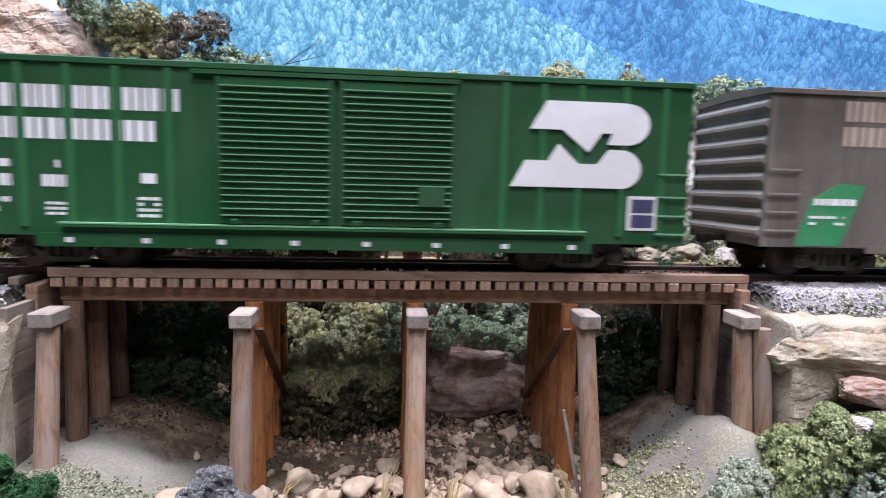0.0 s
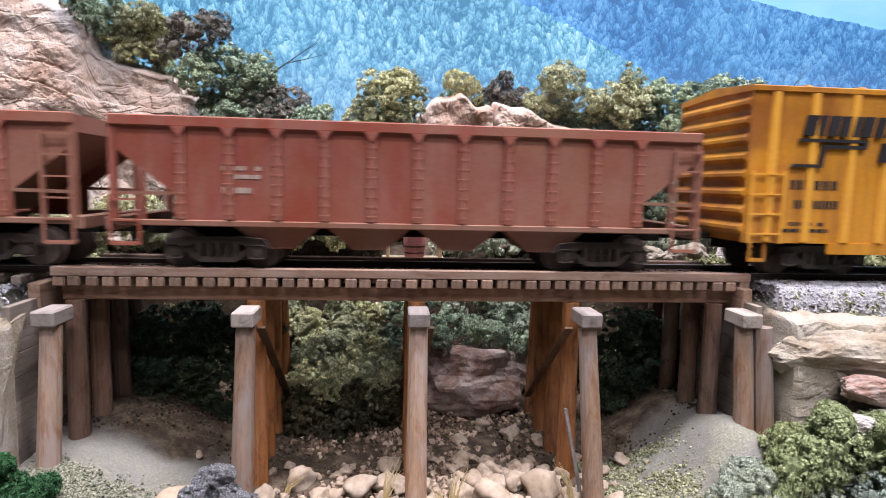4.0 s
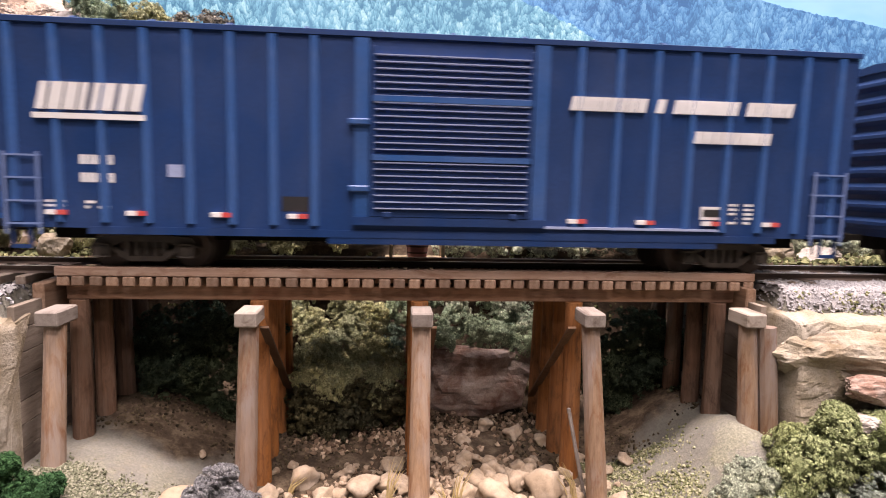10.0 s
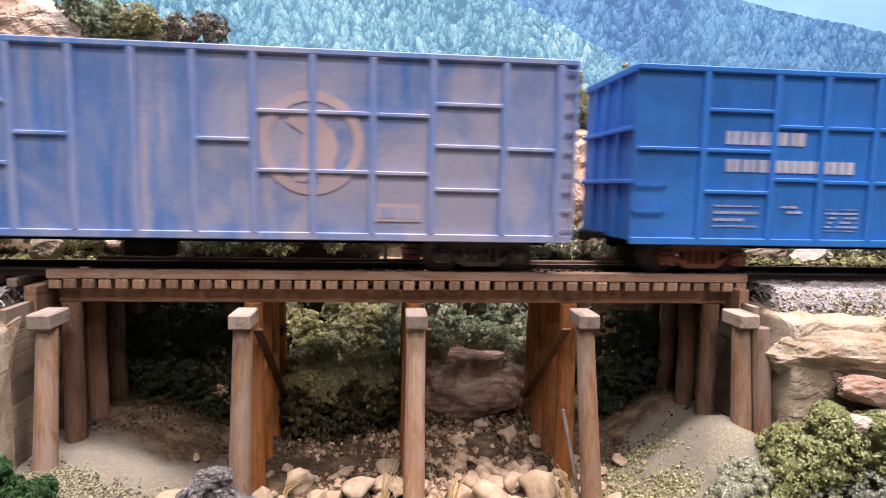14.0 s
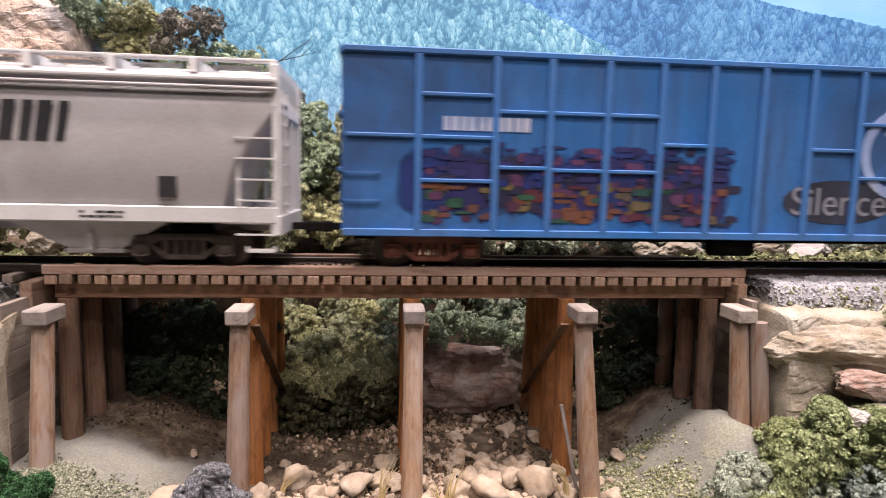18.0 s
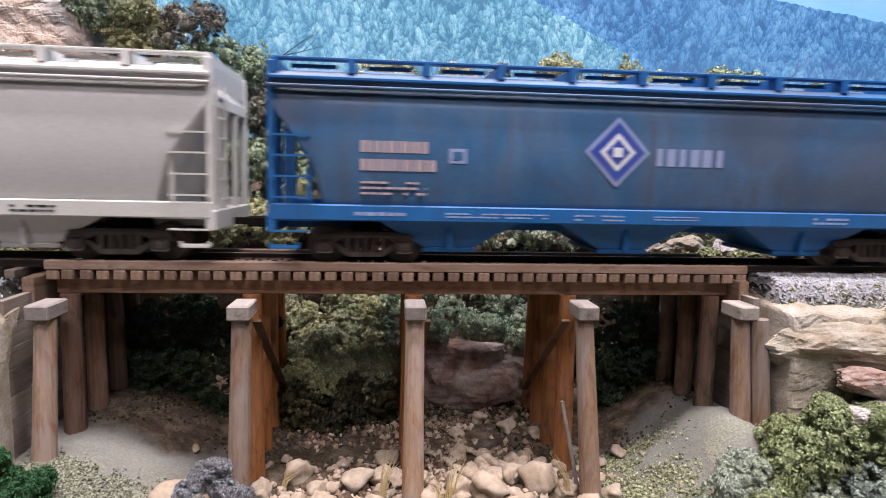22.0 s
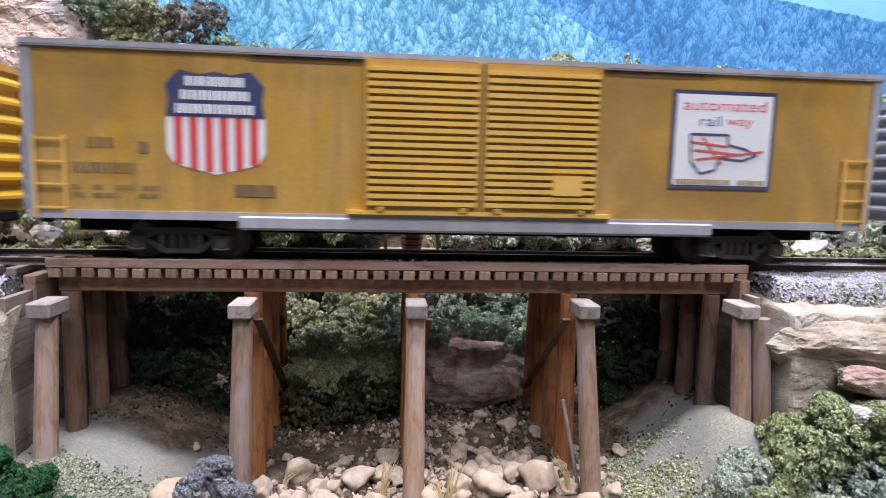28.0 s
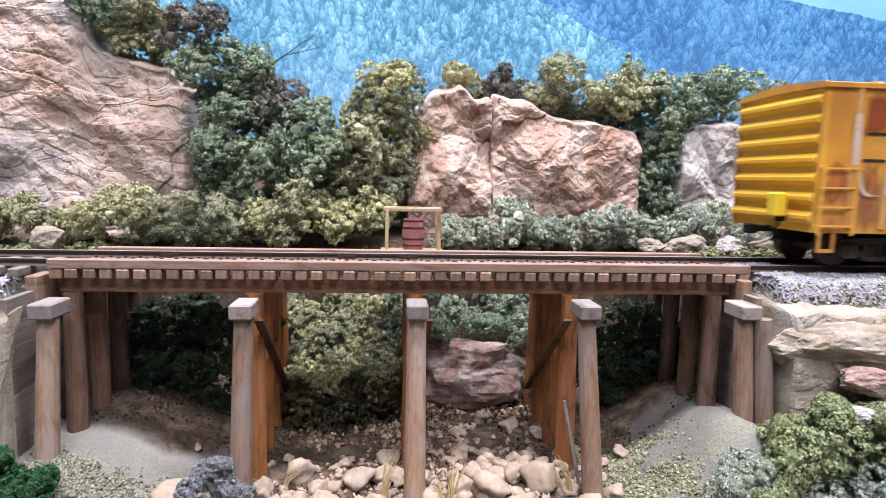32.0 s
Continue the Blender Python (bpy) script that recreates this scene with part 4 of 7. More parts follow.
# ---- trestle ----
W_tie = wood("weathered_tie_wood", (0.095, 0.055, 0.038), (0.36, 0.235, 0.17), "y")
W_cap = wood("weathered_cap_wood", (0.15, 0.125, 0.115), (0.36, 0.33, 0.315), "y", stain=(0.12, 0.09, 0.075))
W_pile = wood("orange_stained_wood", (0.11, 0.042, 0.016), (0.44, 0.18, 0.06), "z", grey=0.18, stain=(0.06, 0.03, 0.018))
W_post = wood("weathered_post_wood", (0.12, 0.07, 0.046), (0.40, 0.275, 0.19), "z", grey=0.85, stain=(0.20, 0.082, 0.034), ash=(0.29, 0.28, 0.30))
W_plank = wood("grey_bulkhead_wood", (0.10, 0.085, 0.075), (0.25, 0.215, 0.19), "y", grey=0.5, stain=(0.10, 0.075, 0.06))
W_dark = wood("dark_pile_wood", (0.06, 0.032, 0.022), (0.20, 0.115, 0.078), "z", grey=0.3, stain=(0.05, 0.028, 0.02))
W_beam = wood("stained_beam_wood", (0.115, 0.058, 0.038), (0.39, 0.225, 0.15), "x", grey=0.25)
W_guard = wood("weathered_guard_wood", (0.125, 0.07, 0.05), (0.42, 0.285, 0.22), "x", grey=0.55, stain=(0.17, 0.085, 0.052))
W_brace = wood("dark_brace_wood", (0.045, 0.025, 0.016), (0.13, 0.075, 0.045), "z", grey=0.12)
trestle = thing("trestle_bridge", "brown stained wooden pile trestle over a dry creek", "bridge")
X0, X1 = -83.0, 98.5
for y in (-12.6, 12.6):
    part("guard_timber", G().box(X0, X1, y - 1.3, y + 1.3, -1.75, 0.55, 0.2), W_guard, trestle)
for y in (-9.2, -6.6, 6.6, 9.2):
    part("stringer", G().box(X0 + 1, X1 - 1, y - 1.25, y + 1.25, -8.2, -4.35, 0.15), W_beam, trestle)
tie_mesh = G().box(-1.5, 1.5, -14, 14, -4.3, -1.8, 0.3).mesh("tie", W_tie)
rnd = random.Random(8)
N_TIES = 46
for i in range(N_TIES):
    ob = part("tie", tie_mesh, W_tie, trestle)
    ob.matrix_basis = pose((X0 + 1.8 + (X1 - X0 - 3.6) * i / (N_TIES - 1) + rnd.uniform(-0.15, 0.15)) * MM, rnd.uniform(-0.35, 0.35) * MM, rnd.uniform(-0.1, 0.05) * MM, 0, 0, rnd.uniform(-0.8, 0.8))
for i, (bx, skew) in enumerate(((-78.3, 0), (-34.2, 0), (7.2, 0), (49.0, 0.9), (89.6, 2.2))):
    cap = part("bent_cap", G().box(bx + skew - 2.6, bx + skew + 2.6, -26.5, -17.5, -11.6, -8.0, 0.35), W_cap, trestle, "weathered grey-brown timber cap")
    part("bent_cap", G().box(bx - 2.6, bx + 2.6, 17.5, 26.5, -11.6, -8.0, 0.35), W_cap, trestle, "weathered grey-brown timber cap")
    for k, y in enumerate((-22.6, -11.5, 0, 11.5, 22.6)):
        out = (-6.5 if i in (0, 4) else -8.0, -1.5, 0, 1.2, 4.0)[k]
        sx, lx = (skew, 2.2 if i == 3 else 0) if k == 0 else (0, 0)
        g = G().tube((bx + sx, y, -11.4 if k in (0, 4) else -8.1), (bx + sx + lx + rnd.uniform(-0.5, 0.5), y + out, -64), 2.3, 2.75, 14)
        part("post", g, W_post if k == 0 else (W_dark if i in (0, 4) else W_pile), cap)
    if 0 < i < 4:
        s = 1 if bx < 20 else -1
        part("sway_brace", G().bar((bx + 2.9 * s, -20, -13), (bx + 2.9 * s, 20, -46), 0.7, 2.2, 0.1, up=(1, 0, 0)), W_brace, cap)
for x, y0, y1 in ((-85.4, -27, 24), (96.2, -22, 24)):
    for k in range(7):
        z = -9.5 - 5.6 * k
        part("bulkhead_plank", G().box(x - 0.8, x + 0.8, y0, y1, z - 2.75, z + 2.75, 0.12), W_plank, trestle)
    part("bulkhead_cap", G().box(x - 1.4, x + 1.4, -16.5, 16.5, -10.5, -3.2, 0.3), W_tie, trestle)
part("bulkhead_post", G().tube((95.4, -25, -11.5), (97.5, -27, -48), 2.3, 2.5, 12), W_post, trestle)
part("loose_prop", G().bar((45.8, -21, -34), (49.6, -25.5, -56), 0.9, 0.9, 0.2), W_cap, trestle)

# ---- track ----
M_rail = plain("rusty_rail", (0.06, 0.042, 0.035), 0.6, 0.5)
M_head = plain("polished_rail_head", (0.55, 0.53, 0.52), 0.42, 0.55, vary=0.1)
track = thing("railway_track", "single railway track with dark rails", "track")
for y in (-8.25, 8.25):
    rail = part("rail", G().prism("x", [(y - 1.1, -1.8), (y + 1.1, -1.8), (y + 0.3, -1.3), (y + 0.3, -0.7), (y + 0.5, -0.6), (y + 0.5, -0.05), (y - 0.5, -0.05), (y - 0.5, -0.6), (y - 0.3, -0.7), (y - 0.3, -1.3)], -3600, 3800), M_rail, track)
    part("rail_head", G().box(-3600, 3800, y - 0.42, y + 0.42, -0.06, 0.0), M_head, rail)
spike = G()
for i in range(N_TIES):
    x = X0 + 1.8 + (X1 - X0 - 3.6) * i / (N_TIES - 1)
    for y in (-9.6, -6.9, 6.9, 9.6):
        spike.box(x - 0.3, x + 0.3, y - 0.3, y + 0.3, -1.8, -1.35)
tagged(part("spike", spike, M_rail, track), kind="stuff")
for x in (-62, -12, 6, 58):
    for y in (-8.9, 7.6):
        part("joint_bar", G().box(x - 2.6, x + 2.6, y - 0.12, y + 0.12, -1.4, -0.6).box(x - 0.4, x + 0.4, y - 0.35, y + 0.35, -1.2, -0.75), M_rail, track)
W_trackt = wood("grey_track_tie", (0.06, 0.045, 0.04), (0.22, 0.19, 0.17), "y")
plain_tie = G().box(-1.2, 1.2, -14.5, 14.5, -3.9, -1.8, 0.2).mesh("tie", W_trackt)
for i in range(30):
    for x in (-90.5 - 5.8 * i, 104.5 + 5.8 * i):
        part("tie", plain_tie, W_trackt, track).matrix_basis = pose(x * MM, 0, 0)

# ---- water barrel on its stand ----
stand = thing("barrel_stand", "pale unpainted wooden fire barrel stand by the track", "stand")
W_pale = wood("pale_wood", (0.38, 0.27, 0.15), (0.62, 0.50, 0.33), "z")
for x in (-0.6, 16.2):
    for y in (23, 31):
        part("post", G().bar((x, y, -1.2), (x * 0.98 + 0.1, y, 12.2), 1.1, 1.1, 0.12), W_pale, stand)
for y in (23, 31):
    part("top_rail", G().box(-1.6, 17.2, y - 0.5, y + 0.5, 11.6, 12.7, 0.12), W_pale, stand)
part("side_rail", G().box(-0.9, -0.2, 23, 31, 6.2, 7.2, 0.1), W_pale, stand)
part("side_rail", G().box(15.9, 16.6, 23, 31, 6.2, 7.2, 0.1), W_pale, stand)
part("platform", G().box(-2.5, 18.0, 14.2, 33, -2.2, -1.2, 0.15), W_pale, stand)
barrel = thing("water_barrel", "dull red wooden water barrel standing on the stand", "barrel")
M_barrel = paint("barrel_red", (0.30, 0.10, 0.10), amount=0.3, rough=0.6)
part("cask", G().lathe(8.0, 27, [(0.1, -1.2), (3.05, -1.2), (3.35, 0.6), (3.6, 3.2), (3.65, 4.2), (3.6, 5.2), (3.35, 7.6), (3.1, 9.0), (2.8, 9.0), (2.75, 8.4), (0.1, 8.4)], 24), M_barrel, barrel, smooth=False)
M_hoop = plain("hoop_iron", (0.07, 0.035, 0.03), 0.6, 0.6)
for z, r in ((0.3, 3.42), (2.4, 3.68), (6.0, 3.66), (8.2, 3.36)):
    part("hoop", G().lathe(8.0, 27, [(r - 0.3, z), (r, z), (r, z + 0.5), (r - 0.3, z + 0.5)], 24), M_hoop, barrel)

# ---- rolling stock ----
W2 = 18.3  # half width over the sides
CARS = []
M_black = plain("grimy_black", (0.016, 0.0145, 0.013), 0.9, spec=0.04, vary=0.5)
M_under = plain("underframe_brown", (0.046, 0.033, 0.027), 0.7, spec=0.3, vary=0.5)
M_wheel = plain("wheel_steel", (0.12, 0.09, 0.075), 0.5, 0.35, spec=0.4)
M_truck = plain("grimy_truck_iron", (0.048, 0.039, 0.034), 0.6, spec=0.4, vary=0.5)
M_rusttruck = plain("rust_red_truck", (0.16, 0.055, 0.035), 0.8, vary=0.4)
M_greytruck = plain("grey_truck", (0.17, 0.15, 0.14), 0.6, spec=0.3, vary=0.35)
M_white = paint("lettering_white", (0.74, 0.74, 0.78), amount=0.25, rough=0.55)
M_ink = paint("lettering_black", (0.014, 0.014, 0.018), (0.04, 0.035, 0.03), 0.3, 0.6, 0.04)
M_red = paint("lettering_red", (0.55, 0.05, 0.05), amount=0.2)
M_blue = paint("lettering_blue", (0.03, 0.07, 0.36), amount=0.2)
M_panel = paint("dark_panel_blue", (0.015, 0.025, 0.10), amount=0.2)
M_dark_in = plain("car_inside", (0.05, 0.03, 0.02), 0.9)


def truck_mesh(name, mat):
    g = G()
    for s in (-1, 1):
        y0, y1 = s * 12.2, s * 14.0
        g.prism("y", [(-13, 5.6), (-11.5, 8.0), (-6, 8.6), (6, 8.6), (11.5, 8.0), (13, 5.6), (8.2, 5.6), (5.4, 7.0), (-5.4, 7.0), (-8.2, 5.6)], y0, y1)
        g.prism("y", [(-9, 5.7), (-4.4, 2.2), (4.4, 2.2), (9, 5.7), (7.2, 5.7), (3.6, 3.4), (-3.6, 3.4), (-7.2, 5.7)], y0, y1)
        for x in (-10, 10):
            g.box(x - 2.1, x + 2.1, y0, s * 14.8, 3.2, 6.6, 0.5)
            g.tube((x, s * 14.5, 4.8), (x, s * 15.3, 4.8), 1.2, 1.1, 10)
        for x in (-2.2, 0, 2.2):
            g.tube((x, s * 13.1, 3.2), (x, s * 13.1, 7.2), 0.85, n=8)
        for x in (-4.4, 4.4):
            g.box(x - 0.6, x + 0.6, y0, y1, 3.0, 7.4)
    g.box(-3, 3, -12.4, 12.4, 5.2, 8.4, 0.3)
    return g.mesh(name, mat)


def wheelset_mesh():
    g = G().tube((0, -13, 0), (0, 13, 0), 1.1, n=10)
    for s in (-1, 1):
        g.tube((0, s * 7.2, 0), (0, s * 9.4, 0), 4.75, 4.6, 28)
        g.tube((0, s * 6.7, 0), (0, s * 7.25, 0), 5.35, 5.3, 28)
        g.tube((0, s * 9.35, 0), (0, s * 9.8, 0), 1.9, 1.7, 14)
        for k in range(6):
            a = k * math.pi / 3
            g.box(-0.3 + 3.0 * math.cos(a), 0.3 + 3.0 * math.cos(a), s * 9.38, s * 9.55, -0.3 + 3.0 * math.sin(a), 0.3 + 3.0 * math.sin(a))
    return g.mesh("wheelset", M_wheel)


TRUCKS = {"black": truck_mesh("truck", M_truck), "brown": truck_mesh("truck", M_under), "rust": truck_mesh("truck", M_rusttruck), "grey": truck_mesh("truck", M_greytruck)}
WHEELS = wheelset_mesh()
coupler_g = G().box(0, 5.2, -1.1, 1.1, 9.0, 10.8, 0.2).box(4.6, 8.0, -2.0, 1.6, 8.4, 11.2, 0.4).box(6.4, 8.4, 0.2, 2.2, 8.5, 11.1, 0.3).tube((6.2, -0.6, 4.6), (6.2, -0.6, 8.6), 0.3, n=6)
COUPLER = coupler_g.mesh("coupler", M_black)
SPINNING = []


def new_car(name, label, a, b, trucks, tx, group="cars of the train"):
    car = thing(name, label, "freight car", group)
    half = (b - a) / 2
    for x in (-tx, tx):
        tr = part("truck", TRUCKS[trucks], None, car)
        tr.matrix_basis = pose(x * MM, 0, 0)
        for k in (-10, 10):
            ws = part("wheelset", WHEELS, None, tr)
            ws.matrix_basis = pose(k * MM, 0, 4.8 * MM)
            SPINNING.append((ws, k, (a + b) / 2 + x + k))
        part("bolster", G().box(x - 4, x + 4, -11, 11, 8.3, 10.2, 0.3), M_black, car)
    for s in (1, -1):
        c = part("coupler", COUPLER, None, car)
        c.matrix_basis = pose(s * (half - 1.0) * MM, 0, 0, 0, 0, 0 if s > 0 else 180)
    CARS.append((car, (a + b) / 2))
    return car, half


def slab(car, name, mat, x0, x1, z0, z1, t=0.25, y=None, label="", c=0.0):
    """A raised plate on the side towards the camera."""
    y = -W2 if y is None else y
    return part(name, G().box(x0, x1, y - t, y + 0.3, z0, z1, c), mat, car, label)


def shape(car, name, mat, poly, t=0.12, y=None, label=""):
    y = -W2 if y is None else y
    return part(name, G().prism("y", poly, y - t, y + 0.2), mat, car, label)


def word(car, mat, n, x0, x1, z0, z1, seed=1, slant=0.0, bold=0.3, t=0.13, y=None, gaps=()):
    """A row of plain upright bars of uneven width, standing for lettering."""
    rnd = random.Random(seed)
    y = -W2 if y is None else y
    g = G()
    h, w = z1 - z0, (x1 - x0) / n
    for i in range(n):
        if i in gaps:
            continue
        a, b = x0 + (i + 0.04) * w, x0 + (i + 0.04 + rnd.uniform(0.80, 0.90)) * w
        cut = a + (b - a) * rnd.uniform(0.38, 0.62)
        slit = (0.62 - bold) * (b - a) * 0.6
        for p, q in ((a, cut - slit / 2), (cut + slit / 2, b)):
            g.prism("y", [(p, z0), (q, z0), (q + slant * h, z1), (p + slant * h, z1)], y - t, y + 0.1)
    ob = part("lettering", g, mat, car)
    return tagged(ob, kind="stuff")


def lines(car, mat, x0, x1, z0, z1, rows, seed, fill=0.55, t=0.1, y=None):
    """Small data stencils, as plain dashes."""
    rnd = random.Random(seed)
    y = -W2 if y is None else y
    g = G()
    step = (z1 - z0) / rows
    for r in range(rows):
        x = x0
        while x < x1:
            l = rnd.uniform(0.8, 2.6)
            if rnd.random() < 0.85:
                g.box(x, min(x1, x + l), y - t, y + 0.1, z0 + r * step, z0 + r * step + step * fill)
            x += l + 0.35
    return tagged(part("lettering", g, mat, car), kind="stuff")


def written(car, mat, body, x0, x1, z0, z1, t=0.12, y=None, shear=0.0):
    """Readable words, fitted to a box on the car side."""
    y = -W2 if y is None else y
    cu = bpy.data.curves.new("lettering", "FONT")
    cu.body, cu.shear = body, shear
    tmp = bpy.data.objects.new("lettering", cu)
    me = bpy.data.meshes.new_from_object(tmp)
    bpy.data.objects.remove(tmp)
    xs, zs = [v.co.x for v in me.vertices], [v.co.y for v in me.vertices]
    a, b, c, d = min(xs), max(xs), min(zs), max(zs)
    for v in me.vertices:
        v.co = Vector((x0 + (v.co.x - a) / (b - a) * (x1 - x0), y - t, z0 + (v.co.y - c) / (d - c) * (z1 - z0))) * MM
    me.materials.clear()
    me.materials.append(mat)
    return part("lettering", me, mat, car)


def ladder(car, mat, x0, x1, zs, stiles=True, y=None, back=0.0, low=None):
    y = -W2 if y is None else y
    s = -1 if y < 0 else 1
    g = G()
    yy = y + s * 0.9
    for z in zs:
        g.bar((x0, yy, z), (x1, yy, z), 0.42, 0.42)
        for x in (x0, x1):
            g.bar((x, yy, z), (x, y - s * 0.3, z), 0.4, 0.4)
    if stiles:
        lo = zs[0] - 2.5 if low is None else low
        for x in (x0, x1):
            g.box(x - 0.3, x + 0.3, min(yy, yy + s * 0.3), max(yy, yy + s * 0.3), lo, zs[-1] + 0.8)
        if low is not None:
            g.bar((x0, yy, lo), (x1, yy, lo), 0.6, 0.6)
    return part("ladder", g, mat, car)


def corrugated_end(car, mat, x, z0, z1, ribs, out, wy=17.6, crown=1.2):
    """An end wall pressed into horizontal ribs; out is +1 or -1 along the track."""
    pts = [(x - out * 1.2, z0), (x, z0)]
    h = (z1 - z0 - 3) / ribs
    for i in range(ribs):
        a = z0 + 1.5 + i * h
        pts += [(x, a + 0.12 * h), (x + out * 1.5, a + 0.38 * h), (x + out * 1.5, a + 0.56 * h), (x, a + 0.82 * h)]
    pts += [(x, z1), (x - out * 1.2, z1)]
    ob = part("end_wall", G().prism("y", pts, -wy, wy), mat, car)
    part("corner_post", G().box(min(x - out * 1.4, x + out * 0.5), max(x - out * 1.4, x + out * 0.5), -W2, -wy + 0.2, z0, z1, 0.2), mat, car)
    part("corner_post", G().box(min(x - out * 1.4, x + out * 0.5), max(x - out * 1.4, x + out * 0.5), wy - 0.2, W2, z0, z1, 0.2), mat, car)
    return ob


def roof_on(car, mat, half, z, panels=12):
    """A shallow peaked roof with raised seams, and the eaves that show under it."""
    part("roof", G().prism("x", [(-W2 - 0.7, z - 1.2), (-W2 - 0.7, z), (-W2 + 0.4, z + 0.35), (0, z + 1.9), (W2 - 0.4, z + 0.35), (W2 + 0.7, z), (W2 + 0.7, z - 1.2), (0, z - 0.6)], -half - 0.3, half + 0.3), mat, car)
    seam = G().prism("x", [(-W2 - 0.5, z + 0.1), (-W2 + 0.4, z + 0.75), (0, z + 2.3), (W2 - 0.4, z + 0.75), (W2 + 0.5, z + 0.1), (0, z + 1.7)], -0.5, 0.5).mesh("roof_seam", mat)
    for i in range(1, panels):
        part("roof_seam", seam, mat, car).matrix_basis = pose((-half + 2 * half * i / panels) * MM, 0, 0)


def slat_door(car, mat, rib_mat, x0, x1, z0, z1, ribs, y=None, t=0.9, thick=None, label=""):
    """A corrugated sliding door with its ribs, frame and a latch plate."""
    y = -W2 if y is None else y
    d = slab(car, "door", mat, x0, x1, z0, z1, t, y, label)
    h = (z1 - z0 - 2.5) / ribs
    lo, hi = (0.08, 0.74) if thick else (0.38, 0.60)
    rib = G().prism("x", [(y - t, lo * h), (y - t - 0.9, (lo + 0.06) * h), (y - t - 0.9, (hi - 0.02) * h), (y - t, hi * h)], x0 + 0.9, x1 - 0.9).mesh("door_rib", rib_mat)
    for i in range(ribs):
        part("door_rib", rib, rib_mat, d).matrix_basis = pose(0, 0, (z0 + 1.2 + i * h) * MM)
    for x in (x0, x1 - 0.9):
        part("door_stile", G().box(x, x + 0.9, y - t - 0.5, y - t, z0, z1, 0.1), mat, d)
    part("door_roller", G().box(x0 + 3, x0 + 5, y - t - 0.9, y - t, z0 - 0.2, z0 + 1.2, 0.2), mat, d)
    part("door_roller", G().box(x1 - 5, x1 - 3, y - t - 0.9, y - t, z0 - 0.2, z0 + 1.2, 0.2), mat, d)
    return d


def box_body(car, mat, half, z0, z1, opening=None, inner=None, roof=None, end_ribs=8, end=None, far=0.0):
    """Walls, floor and roof of a boxcar; opening (x0, x1, z0, z1) goes through both sides, by far wider behind."""
    inner = inner or M_dark_in
    for s in (-1, 1):
        y0, y1 = (-W2, -W2 + 0.9) if s < 0 else (W2 - 0.9, W2)
        g = G()
        if opening:
            a, b, c, d = opening
            b += 0 if s < 0 else far
            g.box(-half, a, y0, y1, z0, z1).box(b, half, y0, y1, z0, z1).box(a, b, y0, y1, d, z1).box(a, b, y0, y1, z0, c)
        else:
            g.box(-half, half, y0, y1, z0, z1)
        part("side_wall", g, mat, car)
    part("floor", G().box(-half + 1, half - 1, -W2 + 1, W2 - 1, z0, z0 + 1.6), inner, car)
    corrugated_end(car, end or mat, half - 0.6, z0, z1, end_ribs, 1)
    corrugated_end(car, end or mat, -half + 0.6, z0, z1, end_ribs, -1)
    roof_on(car, roof or mat, half, z1)
    part("center_sill", G().box(-half + 3, half - 3, -3, 3, 6.6, z0, 0.3), M_black, car)
    for x in (-half * 0.28, half * 0.22):
        part("crossbearer", G().box(x - 1.2, x + 1.2, -15, 15, 7.4, z0), M_black, car)


def posts_on(car, mat, xs, z0, z1, w=1.5, t=0.9):
    me = G().prism("z", [(-w / 2 - 0.5, -W2 + 0.05), (-w / 2, -W2 - t), (w / 2, -W2 - t), (w / 2 + 0.5, -W2 + 0.05)], z0, z1).mesh("side_post", mat)
    for x in xs:
        part("side_post", me, mat, car).matrix_basis = pose(x * MM, 0, 0)


def cowl(car, mat, half, z):
    """Stirrup steps under the corners."""
    for x in (-half + 2.2, half - 6.2):
        part("step", G().bar((x, -W2 + 0.2, z), (x, -W2 + 0.2, z - 5), 0.6, 0.6).bar((x + 4, -W2 + 0.2, z), (x + 4, -W2 + 0.2, z - 5), 0.6, 0.6).bar((x - 0.3, -W2 + 0.2, z - 5), (x + 4.3, -W2 + 0.2, z - 5), 0.6, 0.9), mat, car)


# --- weathered grey-brown boxcar at the head of what is seen ---
M_greybody = paint("grey_brown_paint", (0.125, 0.11, 0.096), (0.055, 0.045, 0.04), 0.75, 0.6)
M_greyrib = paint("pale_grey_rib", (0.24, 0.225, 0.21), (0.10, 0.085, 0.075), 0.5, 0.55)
M_pale = paint("pale_salmon_lettering", (0.42, 0.33, 0.28), amount=0.3)
M_bngreen2 = paint("bright_green_patch", (0.02, 0.22, 0.08), amount=0.2)
car, half = new_car("boxcar", "weathered grey-brown boxcar with ribbed ends and a green patch", 99.9, 281, "black", 66)
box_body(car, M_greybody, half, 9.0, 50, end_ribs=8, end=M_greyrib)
ladder(car, M_greyrib, -half + 0.8, -half + 9.1, [13.4, 18.3, 23.0, 29.3], stiles=False)
word(car, M_pale, 10, -half + 20.6, -half + 65, 42.2, 47.4, 3, bold=0.34)
word(car, M_pale, 8, -half + 20.4, -half + 59, 35.8, 40.8, 4, bold=0.34)
shape(car, "patch", M_bngreen2, [(-half + 9.5, 9.4), (-half + 22.4, 9.4), (-half + 28.3, 25.5), (-half + 21.4, 26.1), (-half + 13.2, 21.9)], label="bright green slanted patch")
lines(car, M_white, -half + 14, -half + 26, 20.2, 22.4, 1, 4, 0.8, 0.25)
lines(car, M_white, -half + 13, -half + 23, 15, 18.4, 2, 5, 0.4, 0.25)
slab(car, "side_sill", M_greybody, -half + 30, half - 30, 7.6, 9.6, 0.4)

